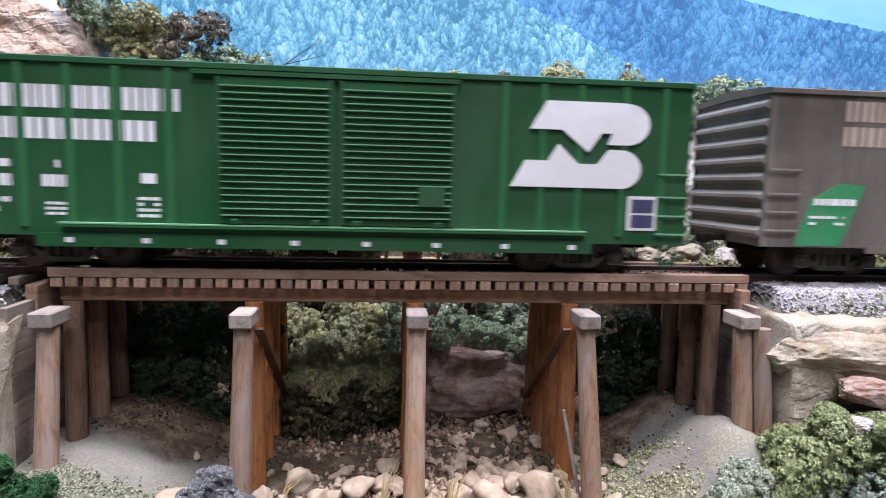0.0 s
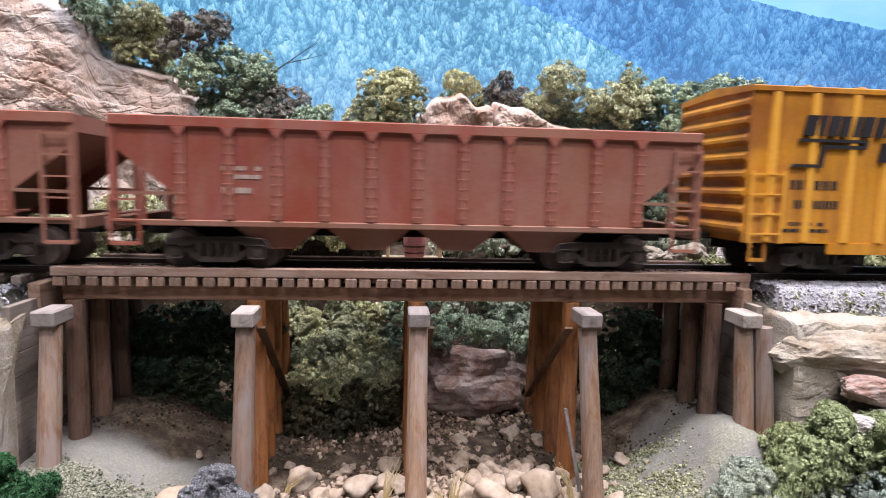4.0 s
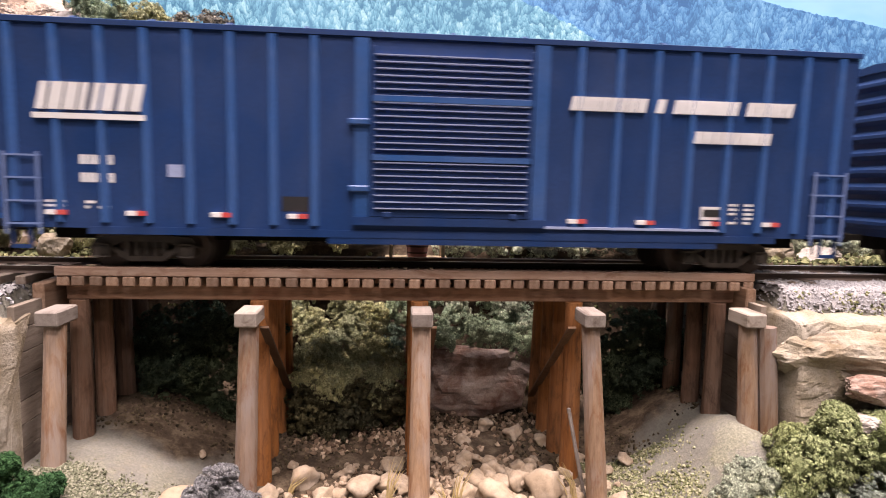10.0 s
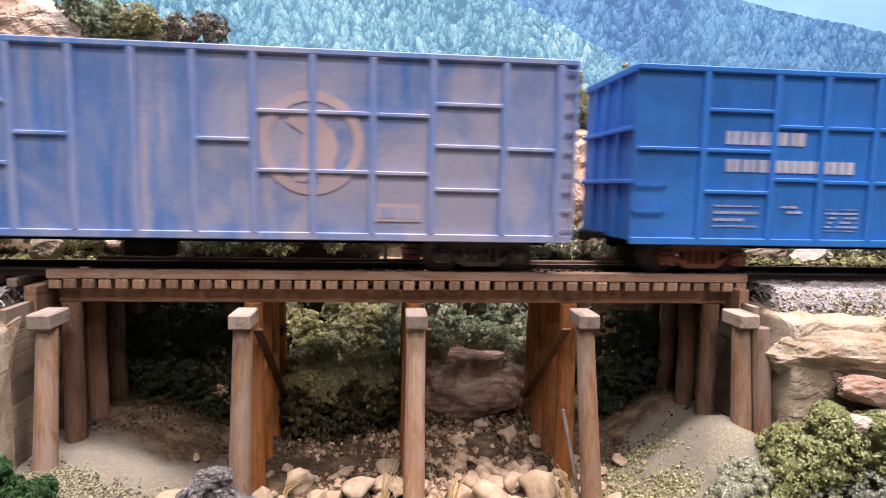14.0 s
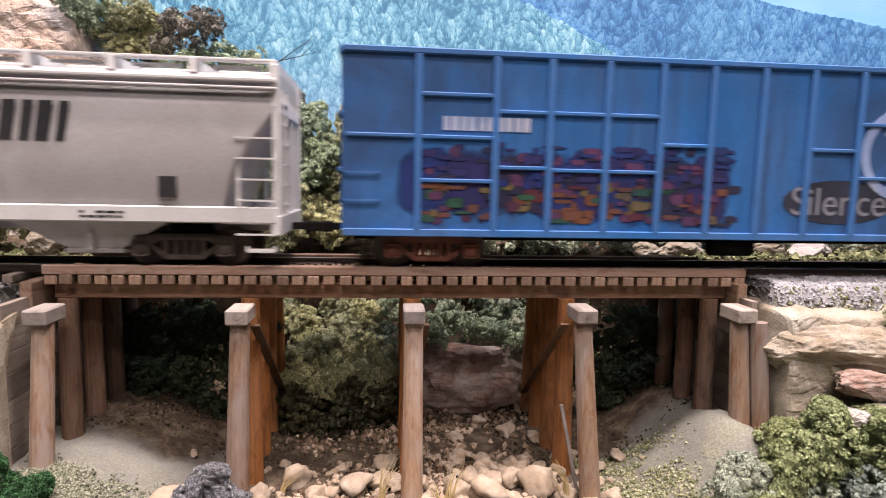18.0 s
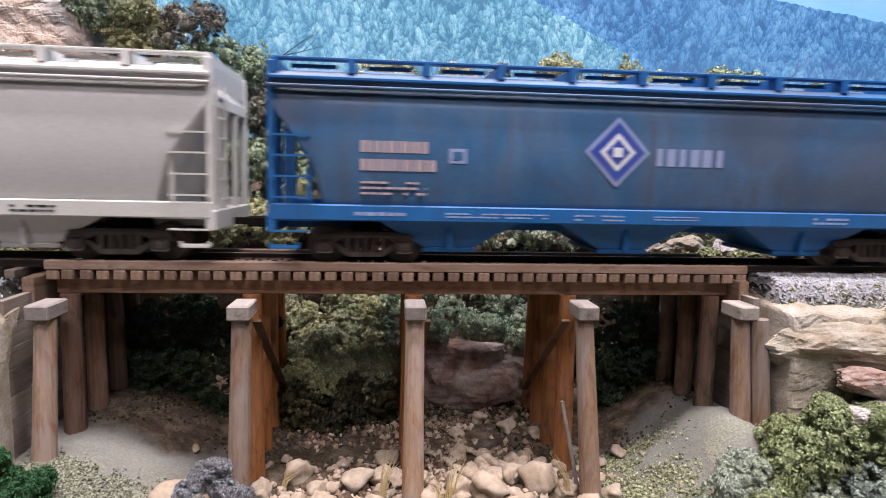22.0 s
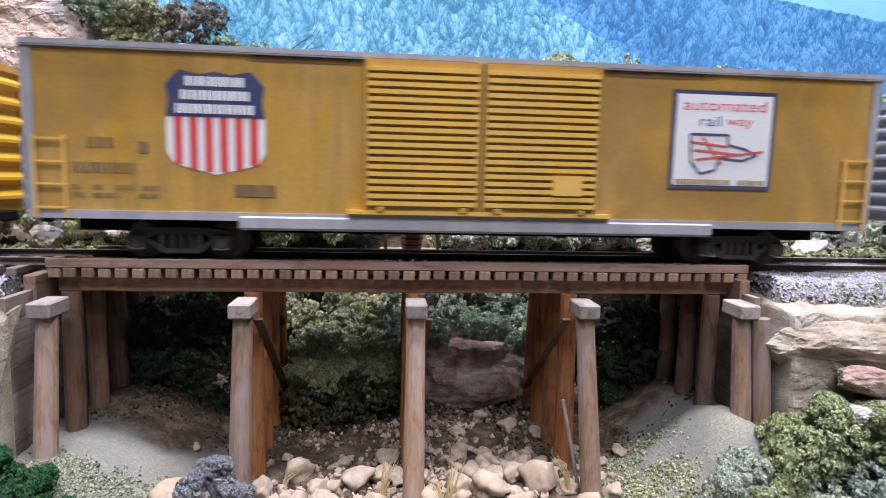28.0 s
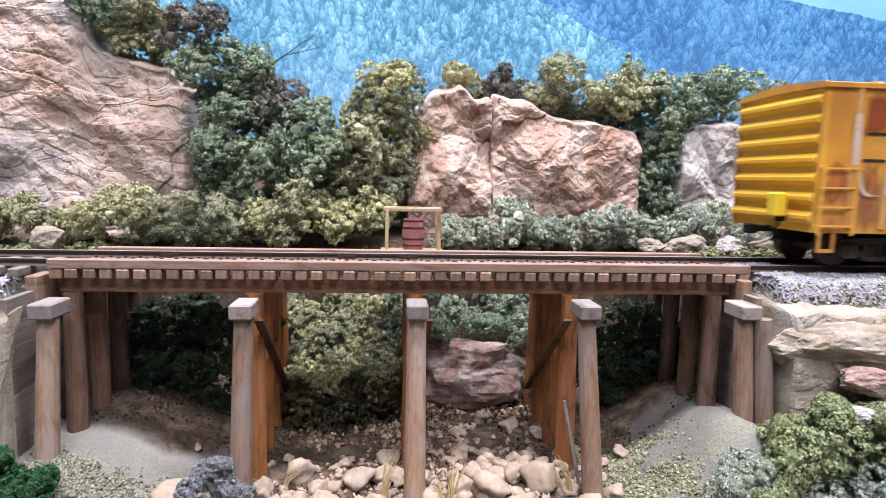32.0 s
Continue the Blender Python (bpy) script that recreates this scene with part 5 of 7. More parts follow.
# --- green double-door boxcar ---
M_bn = paint("cascade_green", (0.010, 0.070, 0.022), (0.02, 0.035, 0.02), 0.3, 0.5, 0.06)
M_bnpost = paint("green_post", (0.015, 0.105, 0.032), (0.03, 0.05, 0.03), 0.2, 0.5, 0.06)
# on the door ribs this pale green paints the light they catch
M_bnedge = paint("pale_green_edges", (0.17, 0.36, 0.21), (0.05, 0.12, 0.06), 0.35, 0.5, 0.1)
car, half = new_car("boxcar", "clean green boxcar with double ribbed doors and white lettering", -102.8, 78.6, "black", 64)
box_body(car, M_bn, half, 9.0, 50)
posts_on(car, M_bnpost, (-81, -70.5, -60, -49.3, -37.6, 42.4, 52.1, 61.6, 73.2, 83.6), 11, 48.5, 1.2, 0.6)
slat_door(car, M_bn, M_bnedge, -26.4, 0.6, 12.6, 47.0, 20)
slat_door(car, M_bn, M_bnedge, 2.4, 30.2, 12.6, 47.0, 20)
slab(car, "latch_plate", M_bn, 21.4, 27.8, 17.6, 22.4, 2.1)
slab(car, "door_track", M_bnpost, -62.4, 64, 11.2, 12.2, 1.6)
slab(car, "door_track_edge", M_bnedge, -62.4, 64, 11.9, 12.25, 1.7)
slab(car, "door_track", M_bn, -32, 31, 47.4, 48.4, 1.4)
slab(car, "side_sill", M_bn, -68, 66, 6.4, 9.6, 0.35)
tick = G().box(-0.9, 0.9, -W2 - 0.55, -W2 - 0.2, 7.4, 8.6).mesh("sill_mark", M_white)
for x in range(9):
    part("sill_mark", tick, M_white, car).matrix_basis = pose((-77.9 + 17.35 * x) * MM, 0, 0)
ladder(car, M_bnedge, -half + 1.0, -half + 7.8, [11.8, 16.5, 21.3, 27.1], stiles=False)
ladder(car, M_bnedge, half - 7.8, half - 0.4, [11.8, 16.5, 21.3, 27.1], stiles=False)
cowl(car, M_bn, half, 9)
word(car, M_white, 10, -79.2, -34.6, 38.5, 43.7, 5, bold=0.36)
word(car, M_white, 8, -79.4, -40.3, 31.4, 36.2, 6, bold=0.36)
lines(car, M_white, -77, -73, 24.8, 26.8, 1, 1, 0.9)
lines(car, M_white, -66, -62.4, 24.8, 26.8, 1, 2, 0.9)
lines(car, M_white, -79, -73, 20.4, 23.5, 1, 3, 0.9)
lines(car, M_white, -66.2, -60.5, 20.4, 23.5, 1, 4, 0.9)
lines(car, M_white, -78, -73.5, 14.5, 18.8, 2, 5)
lines(car, M_white, -65.6, -61, 13.8, 17.4, 3, 6)
lines(car, M_white, -44.9, -40, 13.6, 19, 4, 7)
slab(car, "stencil_plate", M_white, -44.1, -40.8, 21.6, 24, 0.12)
slab(car, "data_plate", M_white, 75, 83, 12.6, 21.4, 0.3, label="white framed data plate")
slab(car, "data_panel", M_panel, 76, 82, 17.2, 20.6, 0.4)
slab(car, "data_panel", M_panel, 76, 82, 13.4, 16.6, 0.4)


def annulus(cx, cz, r1, r0, y0, y1, n=40, flat=1.0):
    """A flat closed ring standing on a side wall."""
    vs, fs = [], []
    for i in range(n):
        u, w = math.cos(2 * math.pi * i / n), math.sin(2 * math.pi * i / n) * flat
        vs += [(cx + r1 * u, y0, cz + r1 * w), (cx + r0 * u, y0, cz + r0 * w), (cx + r0 * u, y1, cz + r0 * w), (cx + r1 * u, y1, cz + r1 * w)]
        k, m = 4 * i, 4 * ((i + 1) % n)
        fs += [(k + q, m + q, m + (q + 1) % 4, k + (q + 1) % 4) for q in range(4)]
    return G().add(vs, fs)


def arc(cx, cz, r, a0, a1, n=14, rz=None):
    rz = r if rz is None else rz
    return [(cx + r * math.cos(radians(a0 + (a1 - a0) * i / n)), cz + rz * math.sin(radians(a0 + (a1 - a0) * i / n))) for i in range(n + 1)]


def moved(poly, dx, dz):
    return [(x + dx, z + dz) for x, z in poly]


shape(car, "emblem", M_white, moved([(49.5, 43.6), (45.6, 36.6), (53.6, 36.6), (60.5, 31.2), (63.8, 36.0), (66.5, 36.0), (65.5, 33.2)] + arc(70.5, 38.3, 5.6, -90, 90, rz=5.1) + [(69, 43.6)], 3.4, 0.9), 0.75)
shape(car, "emblem", M_white, moved([(41, 22.6), (69, 22.6)] + arc(69, 27.4, 5.4, -90, 80, rz=4.9) + [(66, 32.3), (63.2, 28.6), (58, 28.6), (52.8, 33.4), (50.4, 29.2), (44.6, 29.2)], 3.4, 0.6), 0.75)

# --- two yellow boxcars with dark doors ---
M_rbox = paint("golden_yellow", (0.58, 0.25, 0.016), (0.24, 0.075, 0.02), 1.0, 0.5, 0.12)
M_rboxrib = paint("golden_rib", (0.74, 0.36, 0.03), (0.35, 0.14, 0.04), 0.45, 0.5, 0.12)
M_slate = paint("slate_blue_door", (0.022, 0.036, 0.105), (0.16, 0.14, 0.13), 0.45, 0.55, 0.25)
# ribs far paler than the slate door, as a painted highlight
M_slaterib = paint("slate_rib_highlight", (0.22, 0.25, 0.36), (0.10, 0.09, 0.09), 0.4, 0.45, 0.2)
M_greyx = paint("pale_grey_arrow", (0.45, 0.38, 0.30), amount=0.3)
M_orange = paint("orange_fade", (0.62, 0.20, 0.02), (0.30, 0.09, 0.02), 0.5, 0.6)


def crossing_arrows(car, x0, x1, z0, z1, y=-W2, t=0.5, cool=None):
    """Four arms meeting in the middle, each of two stripes."""
    cx, cz = (x0 + x1) / 2, (z0 + z1) / 2
    w, h = (x1 - x0) / 2, (z1 - z0) / 2
    for sx in (-1, 1):
        for sz in (-1, 1):
            shape(car, "emblem", cool or M_blue, [(cx, cz + sz * 0.02 * h), (cx, cz + sz * 0.30 * h), (cx + sx * 0.72 * w, cz + sz * h), (cx + sx * 0.95 * w, cz + sz * h * 0.86)], t, y)
            shape(car, "emblem", M_red, [(cx + sx * 0.04 * w, cz), (cx + sx * 0.95 * w, cz + sz * h * 0.80), (cx + sx * w, cz + sz * h * 0.48), (cx + sx * 0.34 * w, cz)], t + 0.08, y)


car, half = new_car("boxcar", "golden yellow boxcar with a dark slate ribbed door", -297.2, -117.6, "black", 64)
box_body(car, M_rbox, half, 9.6, 50)
posts_on(car, M_rboxrib, (-83.5, -72.8, -61.6, -51.5, -41.2, -30.4, -19.9, 19.5, 28.7, 39.7, 50.1, 61, 72.1, 82.5), 10, 48.6, 1.6, 0.8)
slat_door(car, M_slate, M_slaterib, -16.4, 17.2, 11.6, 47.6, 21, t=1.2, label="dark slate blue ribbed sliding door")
slab(car, "door_track", M_rboxrib, -19, 58, 9.4, 11.2, 1.5)
slab(car, "side_sill", M_rbox, -66, 66, 6.8, 9.8, 0.35)
ladder(car, M_rboxrib, -half + 0.8, -half + 9.6, [12.0, 17.2, 22.4, 27.6])
ladder(car, M_rboxrib, half - 8.6, half - 1.0, [11.5, 16.5, 21.8, 27.2])
cowl(car, M_rbox, half, 10)
slab(car, "repaint_panel", M_orange, -40.2, -31.2, 12, 46, 0.15, label="orange repainted panel")
written(car, M_ink, "The nationwide boxcar pool", 21.4, 85.7, 41.8, 45.2, 1.0)
word(car, M_ink, 4, -76, -49.5, 37.8, 43, 8, 0.18, 0.34, 0.95)
word(car, M_ink, 3, -54.5, -24, 31.4, 36.4, 9, 0.12, 0.42, 0.95)
shape(car, "stripe", M_ink, [(-78.6, 29.6), (-70, 29.6), (-69.3, 34.6), (-58, 34.6), (-57.6, 37), (-76.6, 37), (-76.9, 36.2), (-59, 36.2), (-59.3, 35.5), (-70.2, 35.5), (-70.9, 30.4), (-77.9, 30.4)], 0.95)
crossing_arrows(car, 53, 71.5, 22.9, 37.5, t=0.95, cool=M_greyx)
word(car, M_ink, 4, -78, -64.5, 23.8, 26.2, 10)
word(car, M_ink, 6, -76.5, -63.8, 18.8, 21, 11)
lines(car, M_ink, -79, -66, 12.5, 16, 2, 12)
lines(car, M_ink, 42.5, 48, 27.5, 30.5, 2, 13)
lines(car, M_ink, 74.5, 80, 27.5, 30.5, 2, 14)
slab(car, "data_plate", M_ink, 73.7, 79.4, 12, 19.3, 0.95)
slab(car, "placard_board", M_rboxrib, -38.6, -33.6, 20.5, 24.5, 0.9)

# --- two rust-red open hoppers ---
M_hop = paint("oxide_red", (0.25, 0.052, 0.030), (0.30, 0.17, 0.11), 0.6, 0.6, 0.2)
M_hopdust = paint("dusty_oxide", (0.22, 0.085, 0.05), (0.26, 0.16, 0.11), 0.6, 0.75, 0.2)


def open_hopper(label, a, b, graffiti):
    car, half = new_car("hopper_car", label, a, b, "brown", 49.5)
    side = [(-half, 37), (half, 37), (half, 30.5), (half - 14.5, 19.2), (half - 14.5, 12.4), (-half + 14.5, 12.4), (-half + 14.5, 19.2), (-half, 30.5)]
    for y0 in (-W2 + 0.6, W2 - 1.4):
        part("side_wall", G().prism("y", side, y0, y0 + 0.8), M_hop, car)
    for s in (-1, 1):
        y0, y1 = (-W2 - 0.6, -W2 + 0.6) if s < 0 else (W2 - 0.6, W2 + 0.6)
        part("top_chord", G().box(-half, half, y0, y1, 34.9, 37.4, 0.2), M_hop, car)
        part("side_sill", G().box(-half + 1, half - 1, y0 + 0.2, y1, 11.4, 12.9, 0.2), M_hopdust, car)
        part("end_wall", G().prism("y", [(s * half, 37), (s * half, 33), (s * (half - 30), 13), (s * (half - 31), 13.8), (s * (half - 1.2), 37)], -W2 + 1, W2 - 1), M_hop, car)
        part("end_sill", G().box(s * half - 1.2, s * half + 1.2, -W2, W2, 10.2, 13.4, 0.3), M_hopdust, car)
        for y in (-W2 + 0.8, W2 - 0.8):
            part("corner_post", G().box(s * (half - 0.8) - 0.8, s * (half - 0.8) + 0.8, y - 0.8, y + 0.8, 12, 35), M_hop, car)
            part("brace", G().bar((s * (half - 1), y, 19.0), (s * (half - 14.5), y, 19.2), 0.8, 0.8), M_hopdust, car)
            part("brace", G().bar((s * (half - 7.5), y, 12.6), (s * (half - 7.5), y, 24.5), 0.8, 0.8), M_hop, car)
    post = G().box(-1.1, 1.1, -W2 - 0.5, -W2 + 0.7, 13, 34.6, 0.2)
    for k in range(9):
        for x in (-0.75, 0.75):
            post.tube((x, -W2 - 0.5, 14.4 + 2.4 * k), (x, -W2 - 0.85, 14.4 + 2.4 * k), 0.3, 0.2, 5)
    post = post.mesh("side_post", M_hop)
    gus = G().prism("y", [(-1.8, 35), (1.8, 35), (0, 32.5)], -W2 - 0.9, -W2 + 0.4).mesh("gusset", M_hop)
    for k in range(11):
        x = -56.6 + 11.32 * k
        part("side_post", post, M_hop, car).matrix_basis = pose(x * MM, 0, 0)
        part("gusset", gus, M_hop, car).matrix_basis = pose(x * MM, 0, 0)
    for x in (-35, -12, 11, 34):
        part("hopper_bay", G().add([(x - 12, -13, 12.4), (x + 12, -13, 12.4), (x + 12, 13, 12.4), (x - 12, 13, 12.4), (x - 4.2, -12.4, 5.6), (x + 4.2, -12.4, 5.6), (x + 4.2, 12.4, 5.6), (x - 4.2, 12.4, 5.6)],
                                  [(0, 1, 2, 3), (7, 6, 5, 4), (0, 4, 5, 1), (1, 5, 6, 2), (2, 6, 7, 3), (3, 7, 4, 0)]), M_hopdust, car)
    part("center_sill", G().box(-half + 2, half - 2, -2.6, 2.6, 8.2, 11.5), M_black, car)
    zs = [7.4, 12.6, 17.6, 22.6, 27.6, 32.4]
    ladder(car, M_hop, half - 7.0, half - 0.4, zs, low=7.0)
    ladder(car, M_hop, -half + 0.4, -half + 7.0, zs[:3], low=7.0)
    if graffiti:
        M_chalk = paint("chalk_graffiti", (0.50, 0.38, 0.30), (0.3, 0.15, 0.1), 0.5)
        M_oc = paint("ochre_graffiti", (0.50, 0.22, 0.05), (0.3, 0.1, 0.06), 0.5)
        M_tealg = paint("dull_teal_graffiti", (0.10, 0.12, 0.14), (0.3, 0.12, 0.08), 0.5)
        for pts, w, m in (([(-25.5, 33), (-25.5, 24)], 2.2, M_chalk), ([(-21, 33.5), (-21.5, 25)], 1.8, M_chalk), ([(-19, 17), (-17, 27), (-14, 33)], 1.8, M_chalk), ([(-16, 17), (-12, 22), (-9, 31)], 1.6, M_chalk),
                          ([(-8, 33), (-5, 25), (-6.5, 16)], 1.8, M_chalk), ([(0, 32), (-3, 24), (-3.5, 17)], 1.8, M_chalk), ([(-3.5, 24), (2, 24.5), (6, 22.5), (4, 19), (-1, 18.5)], 1.7, M_chalk),
                          ([(22, 28), (34, 31)], 2.4, M_oc), ([(41, 24), (46, 28)], 2.4, M_oc), ([(24, 22), (36, 24.5)], 3.0, M_tealg), ([(30, 18), (36, 20)], 2.2, M_tealg)):
            g = G()
            for p, q in zip(pts, pts[1:]):
                g.bar((p[0], -W2 + 0.45, p[1]), (q[0], -W2 + 0.45, q[1]), w, 0.35, up=(0, 1, 0))
            part("graffiti_stroke", g, m, car)
    lines(car, M_pale, -47, -40, 19.5, 21.5, 1, 3, 0.7, 0.2, -W2 + 0.6)
    lines(car, M_pale, -47, -38, 23, 27, 2, 8, 0.5, 0.2, -W2 + 0.6)
    return car


open_hopper("plain rust-red open hopper car with riveted posts", -455.8, -310.2, False)
open_hopper("dusty rust-red open hopper car with chalky graffiti", -609, -463.2, True)

# --- two dark blue tall boxcars ---
M_anr = paint("navy_blue", (0.005, 0.034, 0.135), (0.012, 0.024, 0.06), 0.3, 0.5, 0.04)
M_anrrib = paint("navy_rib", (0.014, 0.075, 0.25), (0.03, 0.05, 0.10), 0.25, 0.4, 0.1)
M_anrlad = paint("blue_ladder", (0.10, 0.17, 0.38), amount=0.2)
# pale blue for marks; on the door ribs a painted highlight
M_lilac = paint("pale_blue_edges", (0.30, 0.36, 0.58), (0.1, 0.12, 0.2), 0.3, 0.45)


def navy_boxcar(a, b):
    car, half = new_car("boxcar", "tall navy blue boxcar with white lettering and a ribbed door", a, b, "black", 75)
    box_body(car, M_anr, half, 10.6, 58.5, end_ribs=9)
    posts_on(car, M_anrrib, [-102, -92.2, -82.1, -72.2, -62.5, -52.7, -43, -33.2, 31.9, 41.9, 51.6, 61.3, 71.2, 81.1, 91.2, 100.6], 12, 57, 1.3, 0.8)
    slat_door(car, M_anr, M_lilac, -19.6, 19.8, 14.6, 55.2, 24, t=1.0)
    for z in (28.2, 42.2):
        slab(car, "door_band", M_anrrib, -19.4, 19.6, z, z + 1.4, 2.0)
    slab(car, "door_track", M_anr, -24, 24, 12.4, 14.4, 1.4)
    slab(car, "door_post", M_anrrib, -23.6, -20.2, 13, 57, 0.7)
    slab(car, "door_post", M_anrrib, 20.4, 24.0, 13, 57, 0.7)
    for z in (20.5, 36.5):
        slab(car, "door_latch", M_anrrib, -25, -20, z, z + 1.6, 1.8, c=0.3)
    slab(car, "side_sill", M_anr, -86, 86, 9.2, 11, 0.35)
    slab(car, "sill_edge", M_lilac, 24, 70, 12.2, 12.8, 0.9)
    slab(car, "center_skirt", M_anr, -30, 70, 7.6, 9.4, 0.2)
    ladder(car, M_anrlad, half - 10.0, half - 1.6, [11.5, 16.8, 22.2, 27.4], stiles=True)
    ladder(car, M_anrlad, -half + 1.6, -half + 9.0, [11.5, 16.8, 22.2, 27.4], stiles=True)
    cowl(car, M_anr, half, 11)
    word(car, M_white, 4, -96.5, -72.6, 38.0, 44.2, 22, 0.22, 0.40, 0.95)
    slab(car, "stripe", M_white, -97, -72, 35.9, 37.2, 0.95)
    word(car, M_white, 24, 29.3, 87.4, 41.8, 45.2, 23, 0.2, 0.42, 0.95, gaps=(8, 10, 18))
    word(car, M_white, 8, 61.6, 82.0, 34.6, 37.6, 24, 0.2, 0.42, 0.95)
    word(car, M_white, 4, -87.4, -79.6, 25.6, 27.8, 25, bold=0.42)
    word(car, M_white, 4, -87.4, -79.6, 21.4, 23.6, 26, bold=0.42)
    slab(car, "stencil_plate", M_lilac, -67.5, -64, 23, 26, 0.15)
    for x0 in (-95.2, -57.5, -39.5, -77.0, 30.0, 48.0, 65.5, 81.8):
        slab(car, "reflector", M_white, x0, x0 + 2.4, 13.7, 14.8, 0.95)
        slab(car, "reflector", M_red, x0 + 2.4, x0 + 4.6, 13.7, 14.8, 0.95)
    lines(car, M_white, -95.5, -91, 15.5, 17.6, 2, 31)
    lines(car, M_white, -86.5, -81, 15.2, 17.6, 2, 32)
    lines(car, M_white, 72.8, 75.2, 14.2, 20, 5, 33)
    lines(car, M_white, 77, 79.4, 14.2, 20, 5, 34)
    slab(car, "data_plate", M_white, 65.2, 70.8, 15.2, 18.6, 0.3)
    slab(car, "data_panel", M_ink, 65.8, 70.2, 16, 17.9, 0.4)
    slab(car, "vent_panel", M_ink, -41, -34.5, 15.4, 19, 0.1)
    return car


navy_boxcar(-832, -621.3)
navy_boxcar(-1062.5, -851.9)

# --- three sky-blue high-side gondolas ---
M_gn = paint("sky_blue", (0.008, 0.17, 0.60), (0.018, 0.10, 0.32), 0.8, 0.45, 0.08)
M_gnpost = paint("sky_blue_post", (0.008, 0.165, 0.58), (0.02, 0.11, 0.36), 0.6, 0.45, 0.05)
M_gnf = paint("faded_sky_blue", (0.045, 0.165, 0.46), (0.46, 0.42, 0.46), 0.75, 0.7, 0.15)
M_gnfpost = paint("faded_post", (0.065, 0.19, 0.50), (0.46, 0.42, 0.46), 0.72, 0.7, 0.18)
M_gnw = paint("dusty_sky_blue", (0.014, 0.13, 0.38), (0.03, 0.055, 0.12), 0.85, 0.6, 0.10)
M_gnwpost = paint("dusty_blue_post", (0.02, 0.14, 0.40), (0.045, 0.09, 0.18), 0.6, 0.6, 0.15)
M_chalky = paint("chalk_white", (0.48, 0.50, 0.60), (0.08, 0.20, 0.48), 0.75, 0.7)
M_stencil = worn("faint_stencil_white", (0.40, 0.44, 0.58), (0.20, 0.30, 0.52), 0.5, 0.1)
M_salmon = paint("faded_salmon", (0.50, 0.37, 0.36), (0.28, 0.30, 0.47), 0.55, 0.7)


